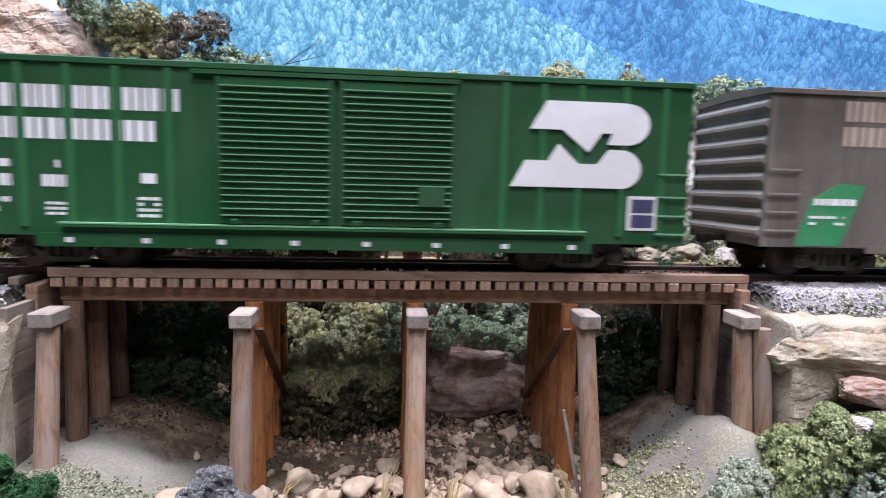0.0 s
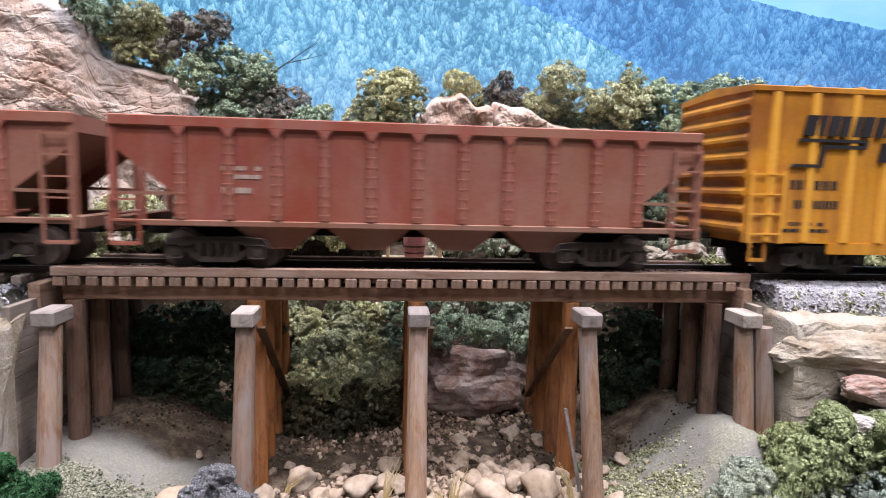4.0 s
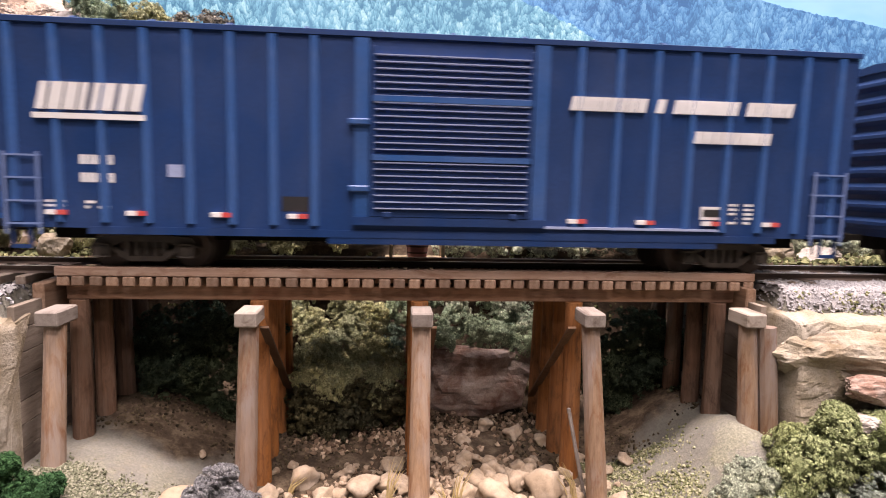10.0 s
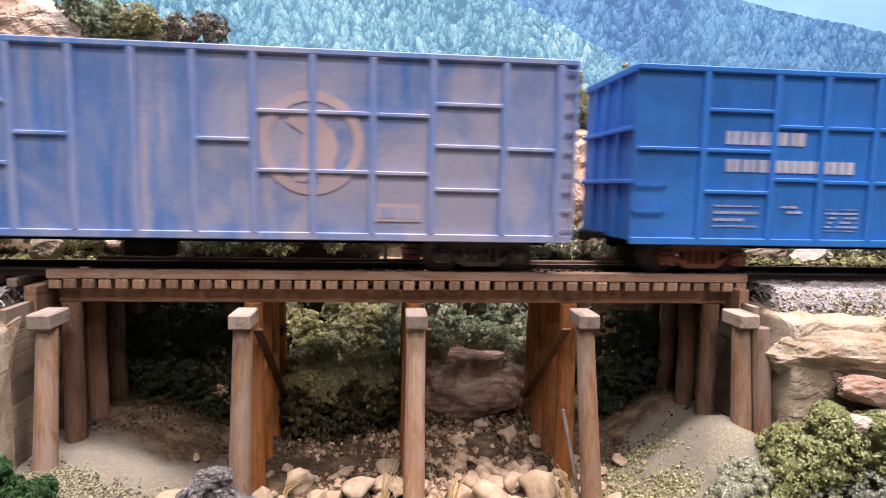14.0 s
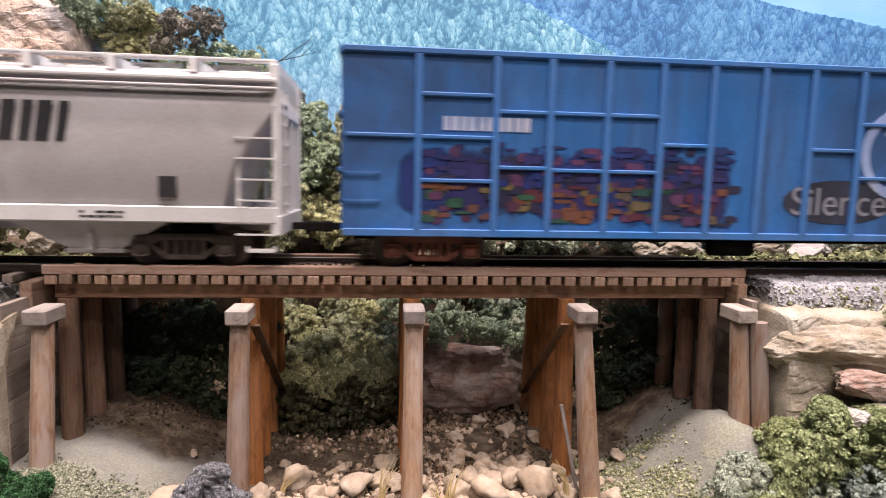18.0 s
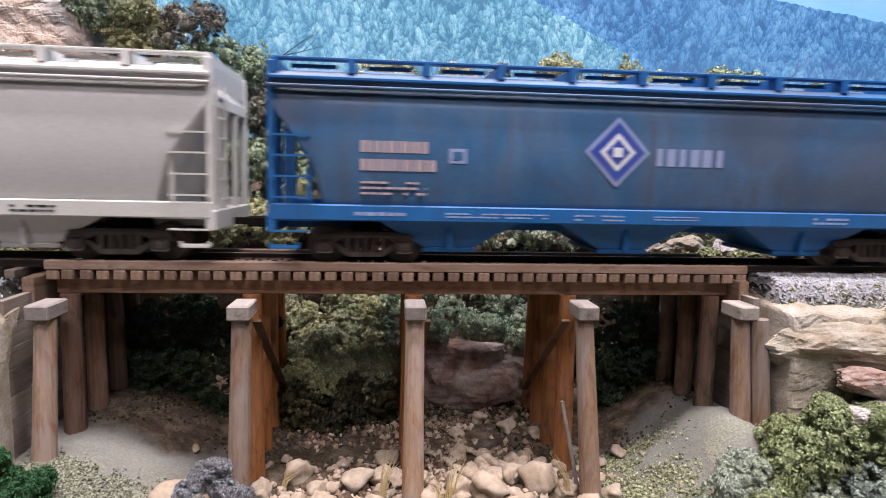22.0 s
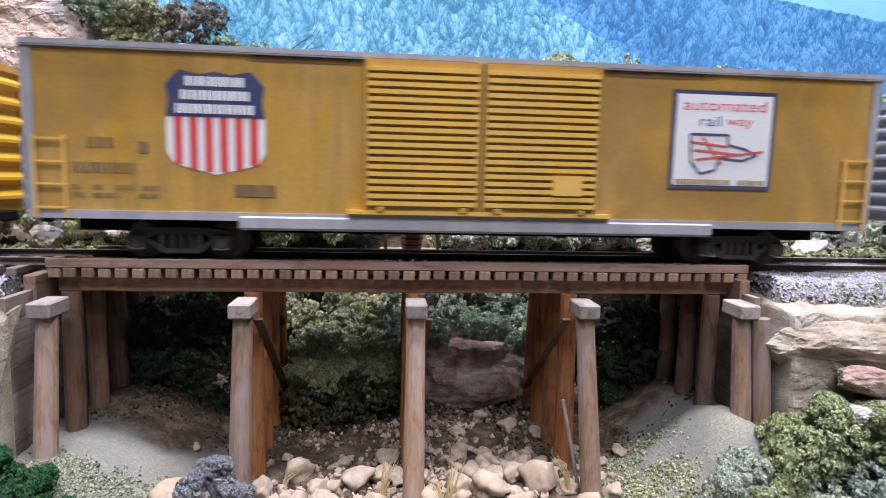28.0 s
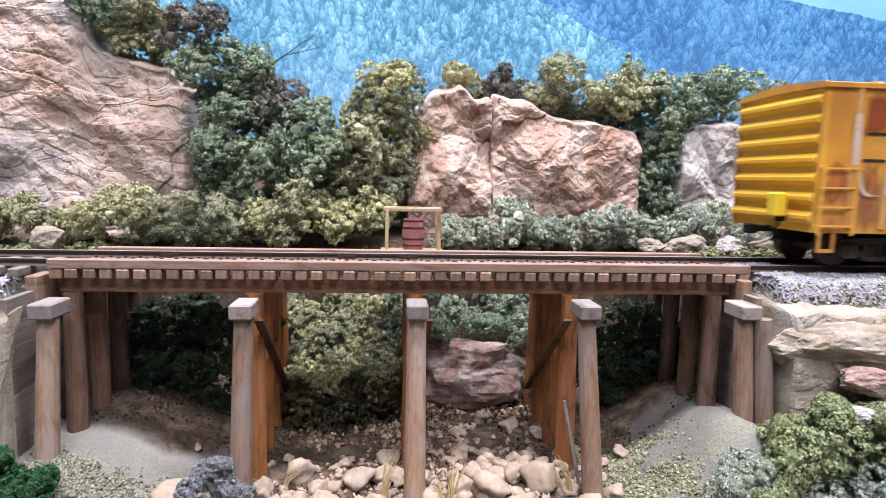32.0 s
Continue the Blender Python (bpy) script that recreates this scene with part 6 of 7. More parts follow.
def gondola(label, a, b, mat, post, ink, trucks, seed, sprayed=False):
    car, half = new_car("gondola_car", label, a, b, trucks, 84)
    z0, z1 = 10.0, 53.6
    for s in (-1, 1):
        y0, y1 = (-W2, -W2 + 0.8) if s < 0 else (W2 - 0.8, W2)
        part("side_wall", G().box(-half, half, y0, y1, z0, z1), mat, car)
        part("top_chord", G().box(-half, half, y0 - (1.0 if s < 0 else 0.2), y1 + (1.0 if s > 0 else 0.2), z1 - 0.6, z1 + 0.9, 0.25), post, car)
        part("side_sill", G().box(-half, half, y0 - (0.9 if s < 0 else 0), y1 + (0.9 if s > 0 else 0), z0 - 1.0, z0 + 0.9, 0.2), post, car)
        part("end_wall", G().box(s * (half - 0.5) - 0.5, s * (half - 0.5) + 0.5, -W2 + 0.8, W2 - 0.8, z0, z1), M_gn, car)
        part("end_top", G().box(s * half - 0.9, s * half + 0.9, -W2, W2, z1 - 1.2, z1 + 0.8, 0.2), post, car)
        for z in (24.5, 38):
            part("end_rib", G().box(min(s * half, s * (half + 1.2)), max(s * half, s * (half + 1.2)), -W2 + 0.5, W2 - 0.5, z, z + 1.2, 0.2), post, car)
        for y in (-9, 0, 9):
            part("end_post", G().box(min(s * half, s * (half + 0.9)), max(s * half, s * (half + 0.9)), y - 0.7, y + 0.7, z0, z1 - 1.2), M_gn, car)
    part("floor", G().box(-half + 1, half - 1, -W2 + 1, W2 - 1, z0, z0 + 1.4), mat, car)
    part("center_sill", G().box(-half + 2, half - 2, -3, 3, 6.8, z0), M_black, car)
    part("air_tank", G().tube((-6, -9, 6.2), (6, -9, 6.2), 2.6, n=14), M_black, car)
    vs = (-88.2, -69.1, -55.4, -40.8, -26.7, -13.3, 0.4, 13.9, 27.7, 41.6, 55.9, 70.4, 88.3, 102.0)
    me = G().box(-0.85, 0.85, -W2 - 1.0, -W2 + 0.2, z0 + 0.6, z1 - 0.4, 0.25).mesh("side_post", post)
    for x in vs:
        part("side_post", me, post, car).matrix_basis = pose(x * MM, 0, 0)
    for x0, x1, z in ((-half, -88.2, 33.6), (-88.2, -69.1, 43.7), (-88.2, -69.1, 33.5), (-88.2, -69.1, 22.9), (-69.1, -55.4, 40), (-69.1, -55.4, 26.4), (-55.4, -40.8, 40), (-55.4, -40.8, 26), (-40.8, -26.7, 40),
                      (-40.8, -26.7, 26), (-26.7, -13.3, 33), (13.9, 27.7, 32.8), (27.7, 41.6, 39.7), (27.7, 41.6, 25.7), (41.6, 55.9, 39.7), (41.6, 55.9, 25.7), (55.9, 70.4, 39.6), (55.9, 70.4, 25.6),
                      (70.4, 88.3, 42.6), (70.4, 88.3, 32.5), (70.4, 88.3, 21.9), (88.3, 102, 32.2)):
        part("side_rib", G().box(x0 + 0.8, x1 - 0.8, -W2 - 0.9, -W2 + 0.2, z - 0.5, z + 0.5, 0.2), post, car)
    ladder(car, post, 102.8, half - 0.3, [12.6 + 4.9 * k for k in range(9)], stiles=True)
    ladder(car, post, -half + 0.4, -half + 8.6, [17.8, 24.6], stiles=False)
    word(car, ink, 5, -82.3, -60, 35.2, 38.6, seed, bold=0.42, gaps=(), t=0.3)
    if not sprayed:
        word(car, ink, 8, -81.8, -45.8, 28.2, 31.4, seed + 1, bold=0.42, t=0.3)
        lines(car, M_stencil, -85, -71, 13.5, 21, 4, seed + 2, 0.4, 0.3)
        lines(car, M_stencil, -66, -59.5, 17.5, 20.5, 2, seed + 3, 0.5, 0.3)
        lines(car, M_stencil, -53.5, -43, 12.8, 20, 6, seed + 4, 0.4, 0.3)
    part("emblem_ring", annulus(41.4, 32.4, 12.4, 10.0, -W2 - 0.3, -W2 + 0.1), ink, car)
    shape(car, "emblem", ink, [(35.2, 37.4), (37.0, 39.6), (39.2, 39.4), (40.6, 41.6), (41.6, 39.2), (43.4, 40.2), (44.0, 37.4), (46.6, 35.4), (47.8, 31.4), (46.6, 27.6), (47.2, 23.6), (43.6, 22.6), (42.2, 26.4), (40.0, 23.0), (37.0, 23.4), (38.6, 27.8), (38.2, 31.2), (39.4, 34.6), (37.4, 36.0)], 0.3)
    if sprayed:
        return car
    slab(car, "data_plate", ink, 56.8, 67.8, 13.8, 18.2, 0.3)
    slab(car, "data_panel", mat, 57.8, 61.8, 14.6, 17.4, 0.4)
    slab(car, "data_panel", mat, 62.8, 66.8, 14.6, 17.4, 0.4)
    return car


gondola("bright sky blue high-side gondola with white lettering", -1292.8, -1079.8, M_gn, M_gnpost, M_chalky, "rust", 50)
gondola("faded dusty blue high-side gondola with salmon lettering", -1521.2, -1308.3, M_gnf, M_gnfpost, M_salmon, "black", 60)
tagged_car = gondola("blue high-side gondola covered with colourful graffiti", -1747.8, -1535, M_gnw, M_gnwpost, M_chalky, "rust", 70, True)
grnd = random.Random(33)
hues = [(0.03, 0.025, 0.12), (0.015, 0.035, 0.17), (0.11, 0.02, 0.02), (0.025, 0.10, 0.04), (0.20, 0.07, 0.015), (0.13, 0.04, 0.10), (0.025, 0.02, 0.04), (0.19, 0.14, 0.03)]
hues = [mixed(h, (0.035, 0.04, 0.085), 0.2) for h in hues]
sprays = [worn("spray_paint", h, mixed(h, (0.02, 0.03, 0.08), 0.6), 0.62, 0.3) for h in hues]
sides = [(-91.5 + 10.5 * i) for i in range(8)]
for i, x in enumerate(sides):
    m = 12
    poly = [(x + 5.5 + 7.5 * math.cos(2 * math.pi * j / m) * grnd.uniform(0.85, 1.15), 22 + 9.6 * math.sin(2 * math.pi * j / m) * grnd.uniform(0.85, 1.15)) for j in range(m)]
    shape(tagged_car, "graffiti_patch", sprays[(1, 0, 6, 1, 0, 1, 6, 0)[i]], poly, 0.06 + 0.004 * i)
for i in range(230):
    cx, cz = grnd.uniform(-87, -5), grnd.uniform(13, 32)
    rx, rz = grnd.uniform(0.9, 3.6), grnd.uniform(0.5, 1.7)
    k = grnd.choice((2, 3, 4, 4, 5, 7, 4, 6)) if cz < 22 else grnd.choice((0, 1, 1, 0, 6, 5))
    m = 9
    poly = [(cx + rx * math.cos(2 * math.pi * j / m) * grnd.uniform(0.7, 1.2), cz + rz * math.sin(2 * math.pi * j / m) * grnd.uniform(0.7, 1.2)) for j in range(m)]
    shape(tagged_car, "graffiti_patch", sprays[k], poly, 0.12 + 0.0012 * i)
M_tagdark = worn("dark_spray", (0.02, 0.02, 0.03), (0.04, 0.045, 0.07), 0.9, 0.08)
M_taglite = paint("grey_spray", (0.19, 0.20, 0.26), amount=0.3)
shape(tagged_car, "graffiti_patch", M_tagdark, arc(24, 19.3, 16, 0, 360, 30, 5.8)[:-1], 0.14)
written(tagged_car, M_taglite, "Silence", 10.5, 37.5, 15.8, 23.2, 0.25)
M_fig = worn("maroon_spray", (0.10, 0.03, 0.028), (0.05, 0.03, 0.04), 0.66, 0.3)
for poly, m in (([(53.8, 12), (69.8, 11), (71.8, 17), (67.8, 24), (66.8, 31), (58.8, 32), (55.8, 24), (56.8, 17)], M_fig), ([(57.3, 27), (67.8, 27), (68.8, 33), (62.8, 36), (56.3, 33)], M_tagdark), ([(58.8, 28.5), (65.8, 28.5), (65.3, 30), (59.3, 30)], M_red)):
    shape(tagged_car, "graffiti_patch", m, poly, 0.3 if m is M_fig else 0.4)


# --- three covered hoppers ---
def covered_hopper(label, a, b, mat, trim, under, trucks, ink):
    car, half = new_car("covered_hopper", label, a, b, trucks, 70)
    prof = [(13.2, 16.6), (16, 17.4), (20, 18.1), (25, 18.5), (30, 18.6), (35, 18.3), (39, 17.8), (42, 17.2), (43.2, 16.9)]
    vs, fs, rings = [], [], []
    xs = [-half + 0.8 + (2 * half - 1.6) * i / 72 for i in range(73)]
    m = 2 * len(prof)

    def wide(z):
        for (za, wa), (zb, wb) in zip(prof, prof[1:]):
            if z <= zb:
                return wa + (wb - wa) * (z - za) / (zb - za)
        return prof[-1][1]
    for x in xs:
        e = half - abs(x)
        zb = 13.2 if e > 13.5 else (13.2 + 11 * smooth(13.5, 10.5, e) + 16.5 * max(0.0, (11.5 - e) / 11.5))
        zz = [zb + (43.2 - zb) * k / (len(prof) - 1) for k in range(len(prof))]
        vs += [(x, -wide(z), z) for z in zz] + [(x, wide(z), z) for z in reversed(zz)]
    for i in range(len(xs) - 1):
        fs += [(i * m + k, i * m + (k + 1) % m, (i + 1) * m + (k + 1) % m, (i + 1) * m + k) for k in range(m)]
    fs += [tuple(range(m))[::-1], tuple((len(xs) - 1) * m + k for k in range(m))]
    part("body", G().add(vs, fs), mat, car, smooth=True)
    part("roof", G().prism("x", [(-16.9, 43.2), (-17.0, 45.6), (-15.6, 47.4), (-9, 48.2), (9, 48.2), (15.6, 47.4), (17.0, 45.6), (16.9, 43.2)], -half + 0.6, half - 0.6), mat, car)
    for s in (-1, 1):
        y = s * 18.1
        part("eave_rib", G().box(-half + 0.6, half - 0.6, y - 1.0, y + 1.0, 45.0, 46.0, 0.25), trim, car)
        part("eave_rib", G().box(-half + 0.6, half - 0.6, y - 1.2, y + 0.7, 43.2, 43.9, 0.2), mat, car)
        part("running_board", G().box(-half + 1, half - 1, s * 14.4 - 1.6, s * 14.4 + 1.6, 50.2, 50.8, 0.1), trim, car)
        part("side_sill", G().box(-half + 0.5, half - 0.5, s * 17.6 - 0.9, s * 17.6 + 0.9, 11.6, 15.6, 0.3), trim, car)
    br = G().box(-0.9, 0.9, -16.4, 16.4, 47.2, 50.3).mesh("roof_bracket", trim)
    n = 10
    for i in range(n + 1):
        part("roof_bracket", br, trim, car).matrix_basis = pose((-half + 1.6 + (2 * half - 3.2) * i / n) * MM, 0, 0)
    hatch = G().box(-6.8, 6.8, -4.6, 4.6, 48.0, 49.8, 0.5).mesh("hatch_cover", mat)
    grate = G().box(-5.6, 5.6, -13.2, -12.6, 48.6, 49.5).mesh("hatch_bar", trim)
    for i in range(n):
        x = -half + 1.6 + (2 * half - 3.2) * (i + 0.5) / n
        part("hatch_cover", hatch, mat, car).matrix_basis = pose(x * MM, 0, 0)
        part("hatch_bar", grate, trim, car).matrix_basis = pose(x * MM, 0, 0)
    for x in (-48.5, -1.5, 48.3):
        top, w = 12.0, 19
        part("hopper_bay", G().add([(x - w, -15.5, top), (x + w, -15.5, top), (x + w, 15.5, top), (x - w, 15.5, top), (x - 6, -12, 4.4), (x + 6, -12, 4.4), (x + 6, 12, 4.4), (x - 6, 12, 4.4)],
                                  [(0, 1, 2, 3), (7, 6, 5, 4), (0, 4, 5, 1), (1, 5, 6, 2), (2, 6, 7, 3), (3, 7, 4, 0)]), under, car)
        part("outlet_gate", G().box(x - 7, x + 7, -12.6, 12.6, 3.4, 4.6, 0.2), under, car)
        part("bay_rib", G().box(x - 0.5, x + 0.5, -14.8, -11.6, 4.4, 12.0), under, car)
    part("center_sill", G().box(-half + 2, half - 2, -2.6, 2.6, 8.6, 12.6), under, car)
    for s in (-1, 1):
        x = s * (half - 1.0)
        part("end_platform", G().box(min(x, x - s * 13), max(x, x - s * 13), -W2 + 0.3, W2 - 0.3, 11.4, 13.2, 0.2), trim, car)
        part("end_sill", G().box(x - 1.1, x + 1.1, -W2, W2, 8.6, 13.6, 0.3), trim, car)
        for y in (-16.8, 16.8):
            part("end_post", G().bar((x, y, 12), (x, y, 49.5), 1.7, 1.7, 0.2), trim, car)
            part("brace", G().bar((x - s * 9, y, 13), (x - s * 9, y, 30), 1.0, 1.0), trim, car)
        for y in (-6, 6):
            part("end_strut", G().bar((x, y, 13), (x, y, 40), 1.4, 1.4, 0.2), trim, car)
        part("end_cross_beam", G().box(x - 0.8, x + 0.8, -17, 17, 38.5, 41.5, 0.2), trim, car)
        ladder(car, trim, min(x, x - s * 9.0), max(x, x - s * 9.0), [9.0, 17.2, 22.2, 27.2, 32.0], stiles=False)
        ladder(car, trim, min(x, x - s * 6.5), max(x, x - s * 6.5), [5.4], stiles=True, low=5.0)
        part("end_ladder", G().bar((x + s * 0.9, -14, 13), (x + s * 0.9, -14, 44), 0.6, 0.6).bar((x + s * 0.9, -7, 13), (x + s * 0.9, -7, 44), 0.6, 0.6).add(
            [p for k in range(6) for p in G().bar((x + s * 0.9, -14, 16 + 5 * k), (x + s * 0.9, -7, 16 + 5 * k), 0.5, 0.5).v],
            [tuple(i + 8 * k for i in q) for k in range(6) for q in G().box(0, 1, 0, 1, 0, 1).f]), trim, car)
    lines(car, ink, -50, -24, 12.8, 14.4, 2, 4, 0.45, 0.15, -18.45)
    lines(car, ink, -17, -4, 12.6, 14.6, 2, 5, 0.4, 0.15, -18.45)
    lines(car, ink, 4, 16, 13, 14.4, 2, 6, 0.4, 0.15, -18.45)
    lines(car, ink, 48, 58, 12.6, 14.8, 2, 7, 0.5, 0.15, -18.45)
    lines(car, ink, -74, -60, 13, 14.4, 1, 8, 0.6, 0.15, -18.45)
    return car, half


M_rigrey = paint("pale_grey", (0.42, 0.405, 0.415), (0.24, 0.21, 0.20), 0.45, 0.38, 0.15)
M_ritrim = paint("pale_grey_trim", (0.62, 0.61, 0.61), (0.35, 0.32, 0.30), 0.3, 0.45, 0.1)
M_admblue = paint("steel_blue", (0.035, 0.125, 0.27), (0.085, 0.075, 0.085), 0.7, 0.42, 0.2)
M_admtrim = paint("bright_steel_blue", (0.012, 0.125, 0.36), (0.03, 0.07, 0.16), 0.45, 0.45, 0.05)
M_coop = paint("warm_white", (0.53, 0.515, 0.51), (0.36, 0.33, 0.31), 0.3, 0.45, 0.1)
M_cooptrim = paint("white_trim", (0.62, 0.605, 0.585), (0.4, 0.36, 0.3), 0.3, 0.45, 0.1)
bulge = -18.62
car, half = covered_hopper("pale grey covered hopper with black lettering", -1950.6, -1762.8, M_rigrey, M_ritrim, M_rigrey, "brown", M_ink)
word(car, M_ink, 4, -43.8, -10.2, 30.6, 39.4, 81, 0.16, 0.24, 0.15, bulge)
word(car, M_ink, 6, 0.2, 46.4, 30.2, 39.2, 85, 0.16, 0.24, 0.15, bulge)
word(car, M_ink, 3, -75.6, -66, 30.6, 33, 82, 0, 0.3, 0.1, bulge)
word(car, M_ink, 6, -75.6, -59.5, 25.4, 27.8, 83, 0, 0.3, 0.1, bulge)
lines(car, M_ink, -75.6, -62, 19.6, 23.4, 3, 84, 0.4, 0.2, -18.4)
lines(car, M_ink, -58, -50, 19.6, 20.6, 1, 85, 0.5, 0.2, -18.4)
slab(car, "data_plate", M_ink, 66, 70, 17.6, 22.6, 0.4, -18.2)
car, half = covered_hopper("weathered steel blue covered hopper with a diamond emblem", -2154.2, -1967.2, M_admblue, M_admtrim, M_admtrim, "brown", M_lilac)
for r, m, t in ((1.0, M_lilac, 0.1), (0.86, M_blue, 0.18), (0.55, M_white, 0.26), (0.38, M_blue, 0.34)):
    shape(car, "emblem", m, [(-6.8 - 8.4 * r, 30), (-6.8, 30 - 8.8 * r), (-6.8 + 8.4 * r, 30), (-6.8, 30 + 8.8 * r)], t, bulge)
shape(car, "emblem", M_white, [(-8, 28.8), (-5.6, 28.8), (-5.6, 31.2), (-8, 31.2)], 0.42, bulge)
word(car, M_lilac, 3, 3.4, 21.6, 26.8, 31.2, 91, 0, 0.22, 0.12, bulge)
word(car, M_salmon, 5, -71.2, -54.5, 28.4, 31.2, 92, 0, 0.32, 0.12, bulge)
word(car, M_salmon, 6, -71.2, -52.5, 24.0, 26.8, 93, 0, 0.32, 0.12, bulge)
lines(car, M_salmon, -71, -55, 18.2, 22.2, 3, 94, 0.4, 0.2, -18.45)
slab(car, "stencil_plate", M_lilac, -49.5, -45.2, 26.2, 29.8, 0.2, -18.5)
slab(car, "stencil_panel", M_admblue, -48.6, -46.1, 27, 29, 0.3, -18.5)
car, half = covered_hopper("clean white covered hopper with red and blue rings", -2354.1, -2166.5, M_coop, M_cooptrim, M_coop, "black", M_ink)
M_decal = paint("decal_film", (0.66, 0.65, 0.66), amount=0.1, rough=0.35)
slab(car, "decal", M_decal, -15.5, 16.6, 19.9, 36.8, 0.1, -18.55)
for cx, m, t, a0, a1 in ((-3.2, M_red, 0.3, 50, 310), (3.9, M_blue, 0.3, -130, 130)):
    g = annulus(cx, 30.2, 6.6, 5.7, bulge - t + 0.06 * (cx > 0), bulge + 0.1, flat=0.94)
    part("emblem_ring", g, m, car)
word(car, M_ink, 4, -7.4, 9.0, 27.8, 32.6, 101, 0, 0.32, 0.25, bulge)
word(car, M_ink, 18, -13, 14.6, 21.4, 22.8, 102, 0, 0.34, 0.25, bulge, gaps=(8,))
word(car, M_ink, 3, -77.6, -67.4, 31.2, 33.8, 103, 0, 0.3, 0.12, bulge)
word(car, M_ink, 4, -77.6, -66.6, 25.6, 28.4, 104, 0, 0.3, 0.12, bulge)
lines(car, M_ink, -77, -66, 18.6, 22.8, 3, 105, 0.4, 0.2, -18.4)

# --- two armour-yellow boxcars ---
M_up = paint("armour_yellow", (0.43, 0.24, 0.03), (0.20, 0.12, 0.045), 0.7, 0.5, 0.2)
M_uprib = paint("armour_yellow_rib", (0.66, 0.40, 0.07), (0.32, 0.20, 0.07), 0.35, 0.45, 0.15)
M_silver = paint("dull_silver", (0.33, 0.33, 0.36), (0.15, 0.14, 0.14), 0.6, 0.5, 0.2)
M_navy = paint("shield_navy", (0.02, 0.03, 0.10), amount=0.2)
M_navyl = paint("shield_blue", (0.03, 0.07, 0.28), amount=0.2)
M_signw = paint("sign_white", (0.68, 0.68, 0.70), amount=0.15)
M_inkbrown = paint("worn_brown_lettering", (0.14, 0.09, 0.04), (0.4, 0.25, 0.05), 0.5)


M_stainw = worn("brown_stain", (0.13, 0.07, 0.03), (0.20, 0.11, 0.04), 0.75, 0.3)


def shield(car, cx, z0, z1, w, navy):
    h = z1 - z0
    zt = z0 + 0.56 * h
    low = [(cx - w * 0.5, zt), (cx - w * 0.5, z0 + 0.22 * h), (cx - w * 0.42, z0 + 0.1 * h), (cx - 0.2 * w, z0 + 0.05 * h), (cx, z0), (cx + 0.2 * w, z0 + 0.05 * h), (cx + w * 0.42, z0 + 0.1 * h), (cx + w * 0.5, z0 + 0.22 * h), (cx + w * 0.5, zt)]
    part("emblem", G().prism("y", low, -W2 - 0.15, -W2 + 0.1), M_signw, car, "red and white striped shield")
    for i in range(6):
        x = cx - w * 0.46 + w * 0.92 * (i + 0.25) / 6
        zb = z0 + h * (0.10 if i in (0, 5) else (0.055 if i in (1, 4) else 0.03))
        slab(car, "stripe", M_red, x, x + w * 0.085, zb, zt, 0.24)
    top = [(cx - w * 0.5, zt), (cx + w * 0.5, zt), (cx + w * 0.47, zt + 0.16 * h), (cx + w * 0.5, zt + 0.30 * h), (cx + w * 0.36, zt + 0.44 * h), (cx + 0.16 * w, zt + 0.40 * h), (cx, zt + 0.43 * h), (cx - 0.16 * w, zt + 0.40 * h), (cx - w * 0.36, zt + 0.44 * h), (cx - w * 0.5, zt + 0.30 * h), (cx - w * 0.47, zt + 0.16 * h)]
    part("emblem", G().prism("y", top, -W2 - 0.3, -W2 + 0.1), navy, car)
    for k, n in ((0, 8), (1, 7), (2, 5)):
        ww = w * (0.40 - 0.05 * k)
        word(car, M_signw, n, cx - ww, cx + ww, zt + h * (0.03 + 0.13 * k), zt + h * (0.12 + 0.13 * k), 120 + k, 0, 0.36, 0.4)


def route_sign(car, x0, x1, z0, z1):
    s = slab(car, "sign", M_navy, x0, x1, z0, z1, 0.35, label="framed white slogan sign with a red line map")
    slab(s, "sign_panel", M_signw, x0 + 1, x1 - 1, z0 + 1, z1 - 1, 0.45)
    w, h = x1 - x0, z1 - z0
    written(s, M_red, "automated", x0 + 0.10 * w, x1 - 0.10 * w, z0 + 0.80 * h, z0 + 0.91 * h, 0.5)
    written(s, M_navyl, "rail", x0 + 0.26 * w, x0 + 0.47 * w, z0 + 0.645 * h, z0 + 0.745 * h, 0.5)
    written(s, M_red, "way", x0 + 0.52 * w, x0 + 0.78 * w, z0 + 0.625 * h, z0 + 0.72 * h, 0.5)
    g = G()
    pts = [(0.18, 0.56), (0.55, 0.56), (0.55, 0.46), (0.72, 0.42), (0.84, 0.36), (0.70, 0.30), (0.48, 0.32), (0.44, 0.20), (0.30, 0.16), (0.20, 0.28), (0.18, 0.56)]
    for p, q in zip(pts, pts[1:]):
        g.bar((x0 + p[0] * w, -W2 - 0.5, z0 + p[1] * h), (x0 + q[0] * w, -W2 - 0.5, z0 + q[1] * h), 0.55, 0.2, up=(0, 1, 0))
    tagged(part("line_map", g, M_navy, s), kind="stuff")
    g = G()
    for p, q in (((0.2, 0.48), (0.55, 0.44)), ((0.22, 0.40), (0.7, 0.36)), ((0.3, 0.53), (0.5, 0.26)), ((0.24, 0.30), (0.9, 0.40))):
        g.bar((x0 + p[0] * w, -W2 - 0.52, z0 + p[1] * h), (x0 + q[0] * w, -W2 - 0.52, z0 + q[1] * h), 0.5, 0.2, up=(0, 1, 0))
    tagged(part("line_map", g, M_red, s), kind="stuff")
    word(s, M_inkbrown, 13, x0 + 0.06 * w, x1 - 0.06 * w, z0 + 0.045 * h, z0 + 0.10 * h, 130, 0, 0.36, 0.5, gaps=(8,))


